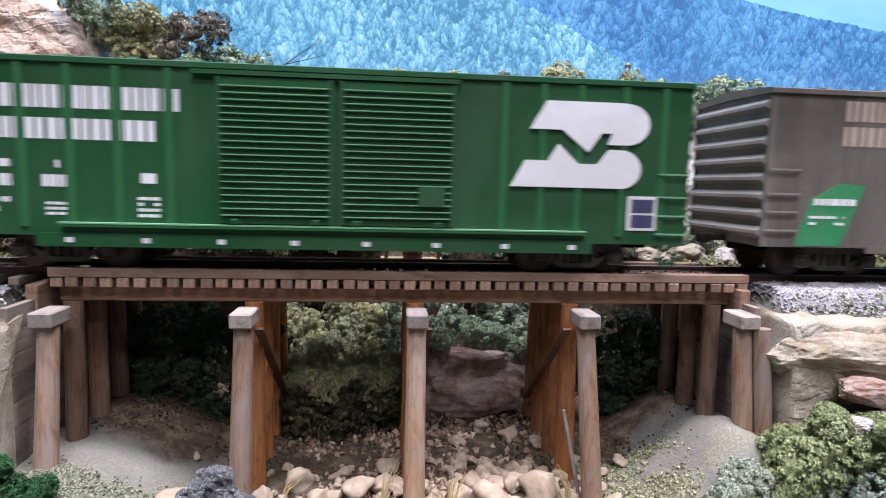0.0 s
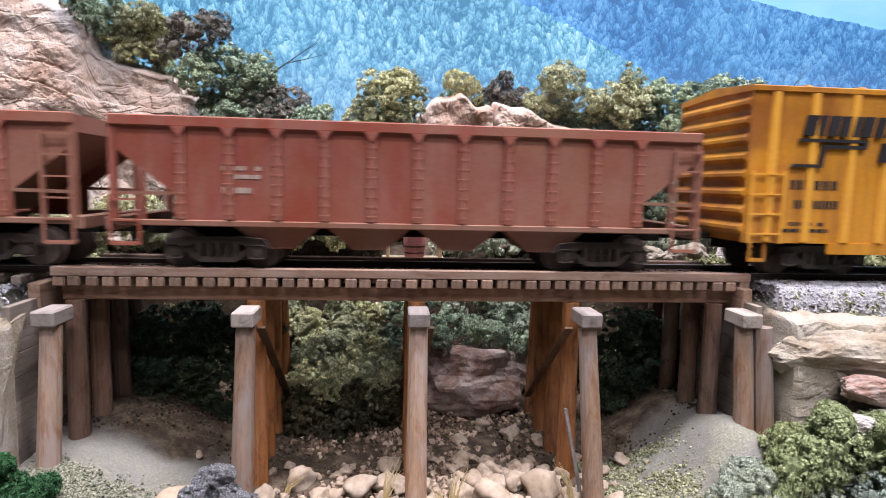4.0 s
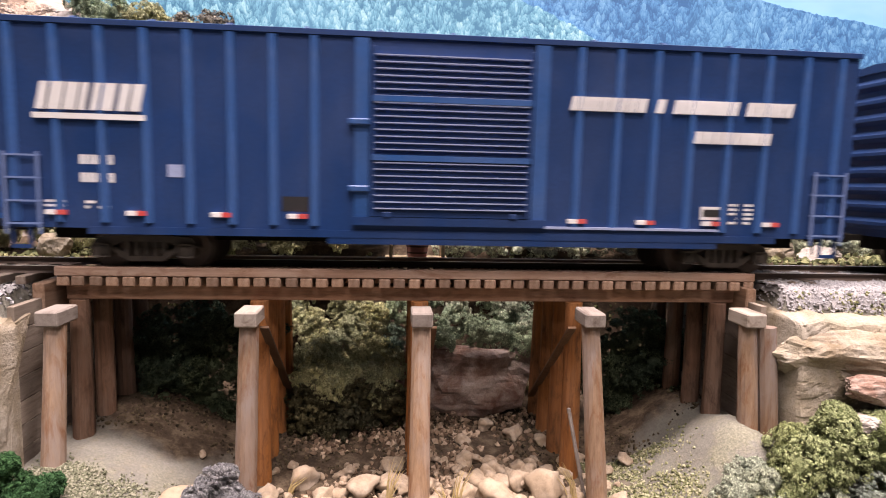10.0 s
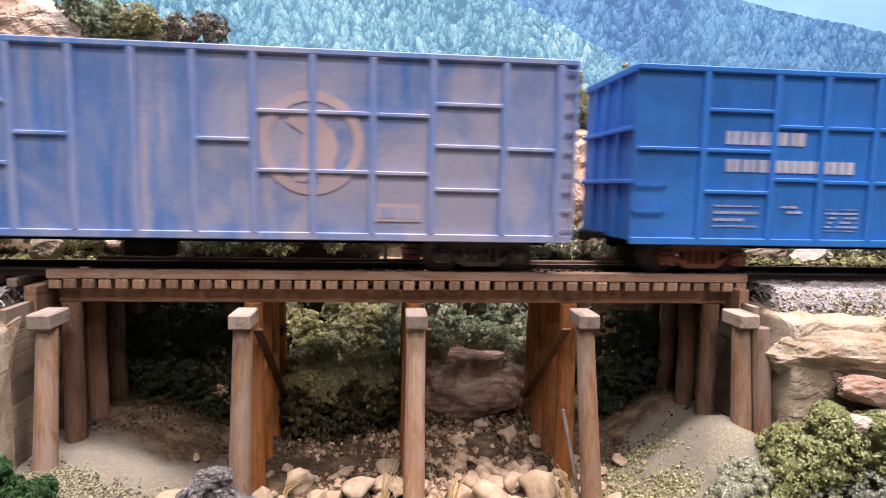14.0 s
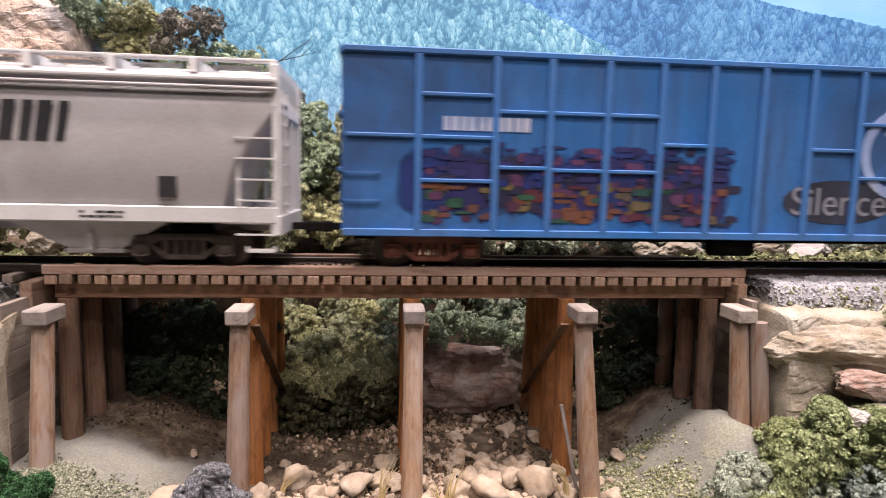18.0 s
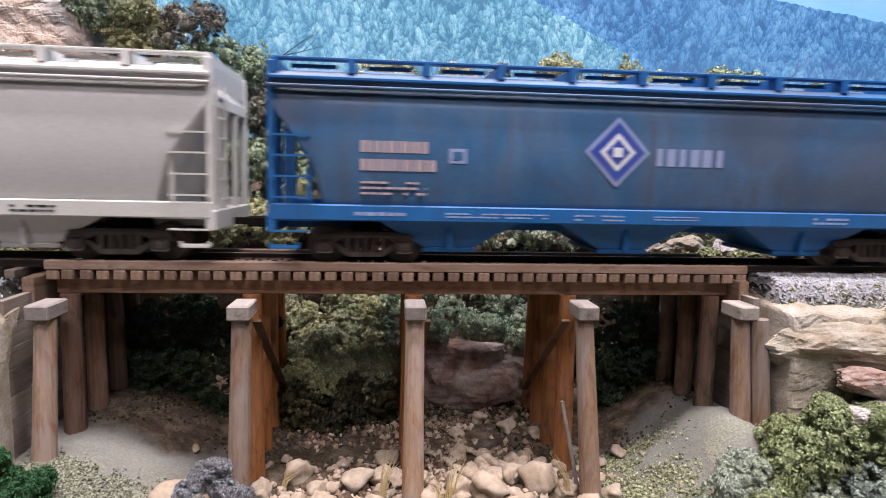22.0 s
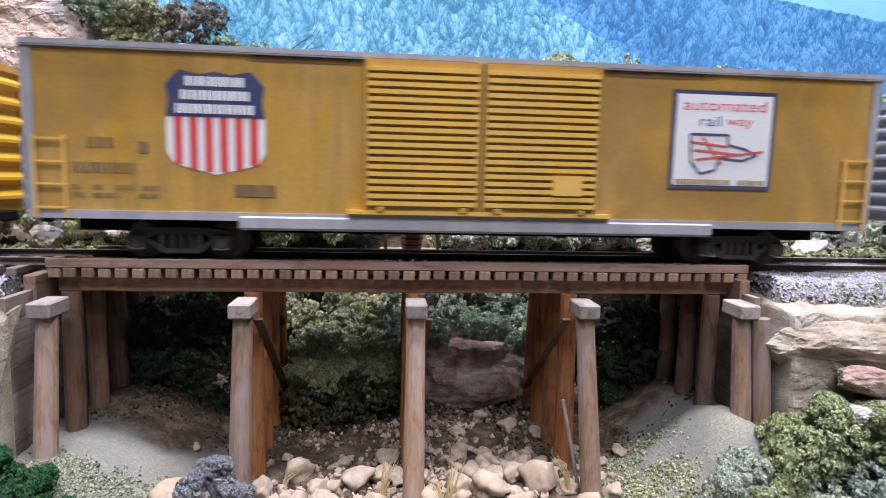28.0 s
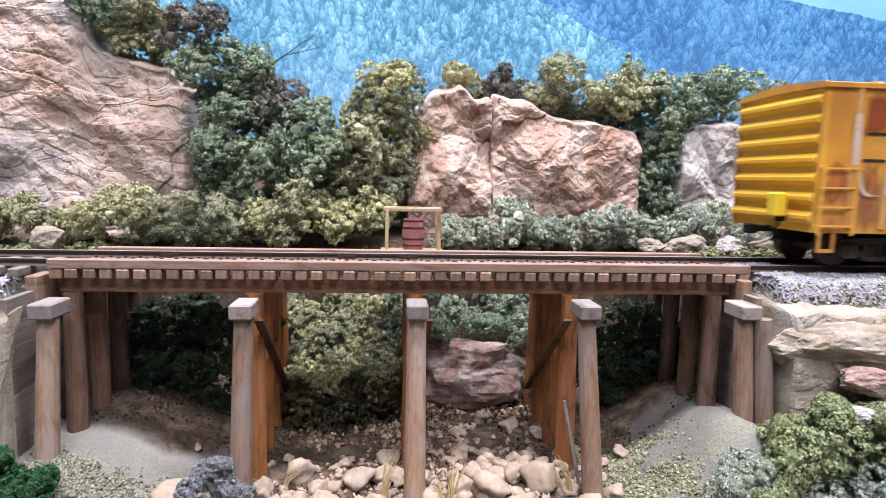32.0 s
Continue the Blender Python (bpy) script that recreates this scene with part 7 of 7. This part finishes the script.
car, half = new_car("boxcar", "worn armour yellow boxcar with its sliding door slightly open", -2550.2, -2376.2, "grey", 66)
box_body(car, M_up, half, 12.2, 48.2, opening=(-14.4, -11.4, 14.5, 45.8), roof=M_silver, end=M_silver, end_ribs=8)
slab(car, "eave_strip", M_silver, -half, half, 47.2, 48.6, 0.9)
slab(car, "side_sill", M_silver, -half, half, 10.6, 12.6, 0.5)
slab(car, "center_skirt", M_silver, -44, 44, 9.2, 11.2, 0.8)
plug = slab(car, "plug_door", M_up, -43.4, -14.8, 14.2, 46.4, 0.7, label="flat yellow plug door with a red disc")
for x in (-42.4, -16.4):
    part("lock_rod", G().tube((x, -W2 - 1.3, 14.4), (x, -W2 - 1.3, 46.6), 0.5, n=8), M_uprib, plug)
for z in (16, 24, 32, 40):
    part("hinge", G().box(-16, -13.2, -W2 - 1.4, -W2 - 0.7, z, z + 1.6, 0.2), M_uprib, plug)
part("door_disc", G().prism("y", arc(-31.2, 36.2, 4.6, 0, 360, 26)[:-1], -W2 - 0.85, -W2 - 0.6), M_red, plug)
part("lock_bar", G().bar((-41, -W2 - 1.0, 24), (-33, -W2 - 1.0, 22), 1.4, 0.7, up=(0, 1, 0)).bar((-33, -W2 - 1.0, 22), (-29.6, -W2 - 1.0, 22), 1.4, 0.7, up=(0, 1, 0)).bar((-29.6, -W2 - 1.0, 22), (-21, -W2 - 1.0, 24), 1.4, 0.7, up=(0, 1, 0)), M_uprib, plug)
slat_door(car, M_up, M_uprib, -11.2, 19.0, 14.4, 46.2, 18, t=1.4, thick=True)
slab(car, "latch_plate", M_uprib, 6.5, 14.5, 20.5, 25.5, 2.6)
slab(car, "door_track", M_uprib, -44, 42, 13.0, 14.0, 1.6)
slab(car, "stain", M_stainw, 19.6, 44, 44.6, 46.9, 0.1)
shield(car, -63, 19.9, 44, 20.6, M_navyl)
route_sign(car, 51.4, 76.8, 20.3, 44.6)
ladder(car, M_uprib, -half + 0.8, -half + 6.6, [14.2, 19.6, 25, 30.4])
ladder(car, M_uprib, half - 6.4, half - 0.6, [14.2, 19.6, 25, 30.4])
word(car, M_inkbrown, 2, 29, 34.4, 25.4, 28, 140, 0, 0.3, 0.15)
word(car, M_inkbrown, 6, 24.6, 39, 20.8, 23, 141, 0, 0.3, 0.15)
lines(car, M_inkbrown, 24.6, 34, 15.6, 18.6, 2, 142)
lines(car, M_inkbrown, 42, 52, 15.6, 18, 2, 143)
cowl(car, M_silver, half, 12)

car, half = new_car("boxcar", "long armour yellow boxcar with double ribbed doors and silver sill", -2790.9, -2580, "black", 73)
box_body(car, M_up, half, 12.4, 51.0, roof=M_silver, end=M_silver, end_ribs=10)
for s in (-1, 1):
    slab(car, "corner_strip", M_silver, min(s * half, s * (half - 2.2)), max(s * half, s * (half - 2.2)), 11, 51, 0.35)
slab(car, "eave_strip", M_silver, -half, half, 50.2, 51.4, 0.8)
slab(car, "side_sill", M_silver, -half, half, 10.8, 12.8, 0.4)
part("cushion_skirt", G().box(-58, 62, -W2 - 0.8, -W2 + 1, 8.6, 12.2, 0.6), M_silver, car)
slat_door(car, M_up, M_uprib, -28, 0.2, 13.8, 50, 19, t=1.2, thick=True)
slat_door(car, M_up, M_uprib, 0.8, 30.2, 13.8, 50, 19, t=1.2, thick=True)
slab(car, "latch_plate", M_uprib, 18.5, 26, 18.5, 23.5, 2.4)
slab(car, "door_track", M_uprib, -32, 34, 13.0, 14.0, 1.7)
slab(car, "stain", M_stainw, -56, -28.4, 48.2, 50.1, 0.1)
slab(car, "stain", M_stainw, 30.6, 60, 48.2, 50.1, 0.1)
shield(car, -62.8, 21.6, 45.8, 22.6, M_navy)
route_sign(car, 49.2, 76.8, 21.0, 45.8)
ladder(car, M_uprib, -half + 2.2, -half + 8.8, [13.4, 18.8, 24.0, 29.2])
ladder(car, M_uprib, half - 8.6, half - 2.0, [13.4, 18.8, 24.0, 29.2])
word(car, M_inkbrown, 2, -92, -85.6, 27.4, 29.8, 150, 0, 0.3, 0.15)
word(car, M_inkbrown, 6, -95.5, -81, 21.6, 24, 151, 0, 0.3, 0.15)
lines(car, M_inkbrown, -95.5, -76, 15.8, 19.6, 2, 152)
slab(car, "stencil_plate", M_inkbrown, -80.6, -78.2, 26.4, 29, 0.12)
slab(car, "data_plate", M_inkbrown, -58.8, -49.2, 16.6, 19.5, 0.2)
cowl(car, M_silver, half, 12)

for k in range(4):
    part("end_rung", G().bar((-half - 1.6, -16.6, 13.6 + 5 * k), (-half - 1.6, -9.6, 13.6 + 5 * k), 0.5, 0.5), M_black, car)
for y in (-16.6, -9.6):
    part("end_stile", G().box(-half - 1.9, -half - 1.3, y - 0.3, y + 0.3, 12.6, 29.6), M_silver, car)
part("brake_box", G().box(-half - 2.6, -half - 0.6, 1.0, 5.6, 20.0, 26.0, 0.4), M_black, car)
part("brake_platform", G().box(-half - 4.0, -half - 0.6, -4.6, 9.0, 16.6, 17.4, 0.1), M_silver, car)

# --- last car: graffiti, rust and an open door ---
M_r2 = paint("orange_yellow", (0.66, 0.315, 0.03), (0.42, 0.165, 0.05), 0.8, 0.5, 0.2)
M_r2post = paint("dusty_orange_post", (0.60, 0.32, 0.07), (0.44, 0.21, 0.10), 0.85, 0.6, 0.2)
M_r2rib = paint("orange_yellow_rib", (0.80, 0.44, 0.05), (0.50, 0.20, 0.05), 0.5, 0.5, 0.1)
M_slate2 = paint("navy_door", (0.010, 0.019, 0.080), (0.05, 0.05, 0.09), 0.45, 0.55, 0.15)
# highlight along the navy door's ribs, held in their colour
M_slaterib2 = paint("pale_rib_highlight", (0.42, 0.46, 0.60), (0.16, 0.16, 0.22), 0.6, 0.45, 0.2)
M_rustrail = paint("rusty_door_rail", (0.34, 0.16, 0.08), (0.20, 0.08, 0.04), 0.7, 0.8)
M_dustb = paint("brown_dust", (0.30, 0.14, 0.075), (0.18, 0.10, 0.07), 0.6, 0.8)
M_rustw = worn("worn_rust", (0.33, 0.075, 0.025), (0.25, 0.06, 0.022), 0.52, 0.35)
M_brownw = worn("worn_brown_rust", (0.42, 0.15, 0.04), (0.30, 0.10, 0.03), 0.30, 0.5)
M_dustw = worn("thin_brown_dust", (0.38, 0.175, 0.09), (0.29, 0.12, 0.06), 0.64, 0.5)
car, half = new_car("boxcar", "rusty orange-yellow boxcar with graffiti and an open doorway", -2990.5, -2812.3, "brown", 65)
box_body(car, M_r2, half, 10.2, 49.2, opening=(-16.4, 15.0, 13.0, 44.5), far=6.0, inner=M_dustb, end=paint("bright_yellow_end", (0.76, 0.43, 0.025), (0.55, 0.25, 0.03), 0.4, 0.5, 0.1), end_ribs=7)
posts_on(car, M_r2post, (-79.4, -69.5, -59, -49.3, -39.1, -28.7, 52.4, 61, 69.6, 79.2), 11.5, 47.8, 1.2, 0.6)
slab(car, "door_post", M_r2rib, -20.5, -16.6, 12, 47, 1.2)
door = slat_door(car, M_slate2, M_slaterib2, 14.6, 50.0, 13.6, 46.2, 18, t=1.9, label="slid-back navy ribbed door with rust on its foot")
for z in (13.4, 15.2, 17.0):
    part("door_rail", G().box(14.8, 49.8, -W2 - 3.1, -W2 - 1.9, z, z + 0.75, 0.15), M_rustrail, door)
part("door_foot", G().box(15.4, 49.2, -W2 - 2.4, -W2 - 1.8, 13.5, 18.4, 0.1), M_rustrail, door)
part("gear_ring", annulus(31.5, 14.6, 1.9, 1.1, -W2 - 3.6, -W2 - 2.4, 18), M_rustrail, door)
for x in (17, 22.6, 26.4, 38, 44, 47.6):
    part("door_bracket", G().box(x - 0.6, x + 0.6, -W2 - 3.3, -W2 - 2.3, 13.2, 16.6, 0.2), M_rustrail, door)
slab(car, "door_track", M_r2rib, -20, 14.2, 11.0, 12.8, 1.7)
slab(car, "door_track", M_rustrail, 14.4, 52, 11.2, 12.7, 1.6)
slab(car, "side_sill", M_dustb, -66, 66, 8.6, 10.6, 0.4)
slab(car, "door_track", M_r2rib, -20, 54, 46.6, 48.0, 1.9)
for m, a, b, lo, hi in ((M_rustw, -78.4, -69.6, 35, 47.6), (M_rustw, -59.4, -48.4, 30, 47.6), (M_rustw, 70.6, 79.2, 31, 47.6), (M_brownw, 70.0, 79.6, 11, 40), (M_dustw, -88.4, -20.6, 10.3, 27), (M_dustw, 52.2, 88.4, 10.3, 26),
                        (M_brownw, -78, -69, 10, 36), (M_brownw, -49.5, -38, 10, 30), (M_brownw, -37, -21, 10, 30), (M_brownw, -88.8, -79, 10, 36), (M_brownw, 79, 88.8, 10.3, 29), (M_brownw, 52.5, 62, 10, 27)):
    slab(car, "rust_patch", m, a, b, lo, hi, 0.12 + 0.01 * (m is M_brownw) + 0.02 * (m is M_rustw))
M_arrowblue = paint("faded_arrow_blue", (0.035, 0.085, 0.27), (0.20, 0.16, 0.10), 0.4)
crossing_arrows(car, 52.0, 67.6, 26.4, 39.6, t=0.68, cool=M_arrowblue)
M_gw = worn("thin_white_spray", (0.56, 0.49, 0.45), (0.58, 0.40, 0.24), 0.15, 0.10)


def spray_stroke(pts, w):
    """A rounded ribbon of thin paint through the given points of the car's side."""
    line = []
    for i in range(len(pts) - 1):
        p0, p1, p2, p3 = pts[max(0, i - 1)], pts[i], pts[i + 1], pts[min(len(pts) - 1, i + 2)]
        for k in range(6):
            u = k / 6
            line.append(tuple(b + 0.5 * u * (c - a + u * (2 * a - 5 * b + 4 * c - d + u * (3 * (b - c) + d - a))) for a, b, c, d in zip(p0, p1, p2, p3)))
    line.append(pts[-1])
    left, right = [], []
    for i, (x, z) in enumerate(line):
        (ax, az), (bx, bz) = line[max(0, i - 1)], line[min(len(line) - 1, i + 1)]
        l = math.hypot(bx - ax, bz - az)
        half_w = 0.5 * w * (0.45 + 0.55 * math.sin(math.pi * (0.12 + 0.76 * i / (len(line) - 1))))
        nx, nz = -(bz - az) / l * half_w, (bx - ax) / l * half_w
        left.append((x + nx, -W2 - 0.66, z + nz))
        right.append((x - nx, -W2 - 0.66, z - nz))
    n = len(line)
    back = [(x, -W2 - 0.60, z) for x, _, z in left + right]
    fs = []
    for i in range(n - 1):
        fs += [(i, i + 1, n + i + 1, n + i), (2 * n + i, 3 * n + i, 3 * n + i + 1, 2 * n + i + 1), (i, 2 * n + i, 2 * n + i + 1, i + 1), (n + i, n + i + 1, 3 * n + i + 1, 3 * n + i)]
    part("graffiti_stroke", G().add(left + right + back, fs), M_gw, car)


for w, pts in ((1.4, [(-49.3, 39.3), (-47.8, 40.5), (-45.7, 40.1), (-45.2, 38.3)]), (2.0, [(-46.9, 39.0), (-46.8, 32.3), (-46.0, 25.6), (-44.0, 20.3), (-41.8, 18.5), (-40.2, 20.4)]),
               (2.8, [(-40.2, 40.7), (-40.0, 31.0), (-39.9, 20.4)]), (1.1, [(-38.0, 18.6), (-35.4, 19.8), (-32.4, 20.2), (-29.7, 17.2)]), (1.6, [(-35.8, 37.9), (-37.0, 31.9), (-38.0, 22.0)]),
               (1.3, [(-36.5, 38.6), (-33.6, 40.2), (-31.4, 38.8)]), (2.2, [(-31.0, 38.8), (-30.7, 28.3), (-29.4, 17.2)]), (1.8, [(-29.1, 38.8), (-28.0, 36.6), (-26.8, 28.4), (-27.2, 17.6)]),
               (1.5, [(-26.9, 38.2), (-24.7, 36.7), (-21.6, 39.5), (-21.5, 31.6)]), (1.1, [(-55.8, 24.2), (-52, 25.0), (-48.3, 24.9)]), (2.4, [(-79.9, 43.0), (-79.4, 35), (-79.0, 27.0)]),
               (1.3, [(-69.4, 39.4), (-66.4, 37.0), (-65.0, 34.0), (-62.6, 33.2), (-60.4, 35.3), (-59.8, 41.0)]), (1.8, [(-66.0, 28.4), (-66.6, 23.5), (-63.9, 19.8), (-60.6, 22.2), (-61.4, 25.4), (-64.2, 26.0)]),
               (1.0, [(-77.9, 27.1), (-76.9, 22.3), (-74.5, 20.2), (-70.7, 20.0)]), (1.6, [(-69.7, 30), (-69.6, 19.5)]), (1.3, [(-59.6, 44), (-59.4, 34), (-58.4, 22.7)]), (1.6, [(63.6, 26), (63.2, 21), (64.0, 15.6)]), (1.2, [(67.8, 30), (67.4, 22), (67.8, 16.4)])):
    spray_stroke(pts, w)
word(car, M_ink, 4, -69.0, -59.6, 39.8, 42.4, 160, 0.0, 0.3, 0.2)
for x, s in ((-42.9, 0), (-32.9, 1)):
    shape(car, "emblem", M_ink, [(x, 30.9), (x + 9.0, 30.9), (x + 6.5, 33.0), (x + 9.0, 35.2), (x, 35.2), (x + 2.5 * s, 33.0)], 0.2)
slab(car, "stripe", M_ink, -76.4, -57.8, 36.1, 36.8, 0.2)
slab(car, "stripe", M_ink, -77.0, -70.0, 29.2, 29.9, 0.2)
word(car, M_ink, 3, -63.4, -52, 24.8, 27.2, 162, 0, 0.3, 0.2)
word(car, M_ink, 2, -63.4, -56, 21.0, 23.2, 163, 0, 0.3, 0.2)
written(car, M_inkbrown, "boxcar pool", 53, 86.4, 41.2, 43.8, 0.66)
ladder(car, M_r2rib, -half + 0.8, -half + 10.4, [12.1, 17.1, 22.2, 27.3])
ladder(car, M_r2rib, half - 10.2, half - 0.6, [12.2, 16.9, 21.9, 27.0])
cowl(car, M_r2, half, 10.4)
marker = part("marker_lamp", G().box(-half - 5.6, -half - 2.0, -10.5, -6.5, 14.0, 20.6, 0.4), paint("signal_yellow", (0.80, 0.56, 0.01), amount=0.1), car, "bright yellow end-of-train box")
part("marker_bracket", G().box(-half - 3.6, -half - 1.2, -9.4, -7.6, 12.6, 14.2, 0.2), M_black, marker)
part("marker_hose", G().tube((-half - 2.6, -8.5, 13.0), (-half - 3.4, -7.0, 7.0), 0.45, n=6), M_black, marker)


# ---- what moves: the train, at a steady pace past the camera ----
WAY = (  # millimetres travelled, every half second
    -2.2, 47.4, 97.9, 145.0, 193.8, 242.8, 290.9, 340.2, 389.5, 438.2, 486.8, 535.8, 584.6,
    633.3, 682.0, 731.2, 779.9, 827.4, 874.6, 923.3, 971.1, 1018.4, 1066.0, 1113.3, 1161.5, 1209.7,
    1258.2, 1306.9, 1354.9, 1402.3, 1451.1, 1499.6, 1548.0, 1596.3, 1643.0, 1689.9, 1737.4, 1785.6, 1834.9,
    1883.3, 1931.8, 1981.9, 2030.4, 2078.0, 2125.3, 2172.7, 2220.8, 2269.0, 2319.0, 2368.0, 2415.8, 2463.1,
    2511.4, 2559.7, 2608.4, 2658.1, 2707.6, 2755.6, 2804.4, 2855.2, 2903.3, 2952.0, 3000.8, 3051.2, 3102.2,
)


def run(t):
    """How far the train has come after t seconds, in millimetres: a smooth curve through WAY."""
    i = min(len(WAY) - 2, int(t * 2))
    k, p1, p2 = t * 2 - i, WAY[i], WAY[i + 1]
    p0 = WAY[i - 1] if i else 2 * p1 - p2
    p3 = WAY[i + 2] if i + 2 < len(WAY) else 2 * p2 - p1
    return p1 + 0.5 * k * (p2 - p0 + k * (2 * p0 - 5 * p1 + 4 * p2 - p3 + k * (3 * (p1 - p2) + p3 - p0)))


def motions():
    for car, home in CARS:
        walk(car, [(t / 2, pose((home + run(t / 2)) * MM, 0, 0)) for t in range(65)])
    for ws, k, home in SPINNING:
        # wheels are turned while they pass the trestle; elsewhere nobody sees them
        rows, seen = [], [i / 15 for i in range(481) if -190 < home + run(i / 15) < 230]
        for t in [0.0] + seen + [32.0]:
            if rows and t <= rows[-1][0]:
                continue
            u = min(max(t, seen[0]), seen[-1]) if seen else 0.0
            rows.append((t, pose(k * MM, 0, 4.8 * MM, 0, math.degrees((run(u) - run(seen[0] if seen else 0)) / 4.75), 0)))
        walk(ws, rows)


motions()
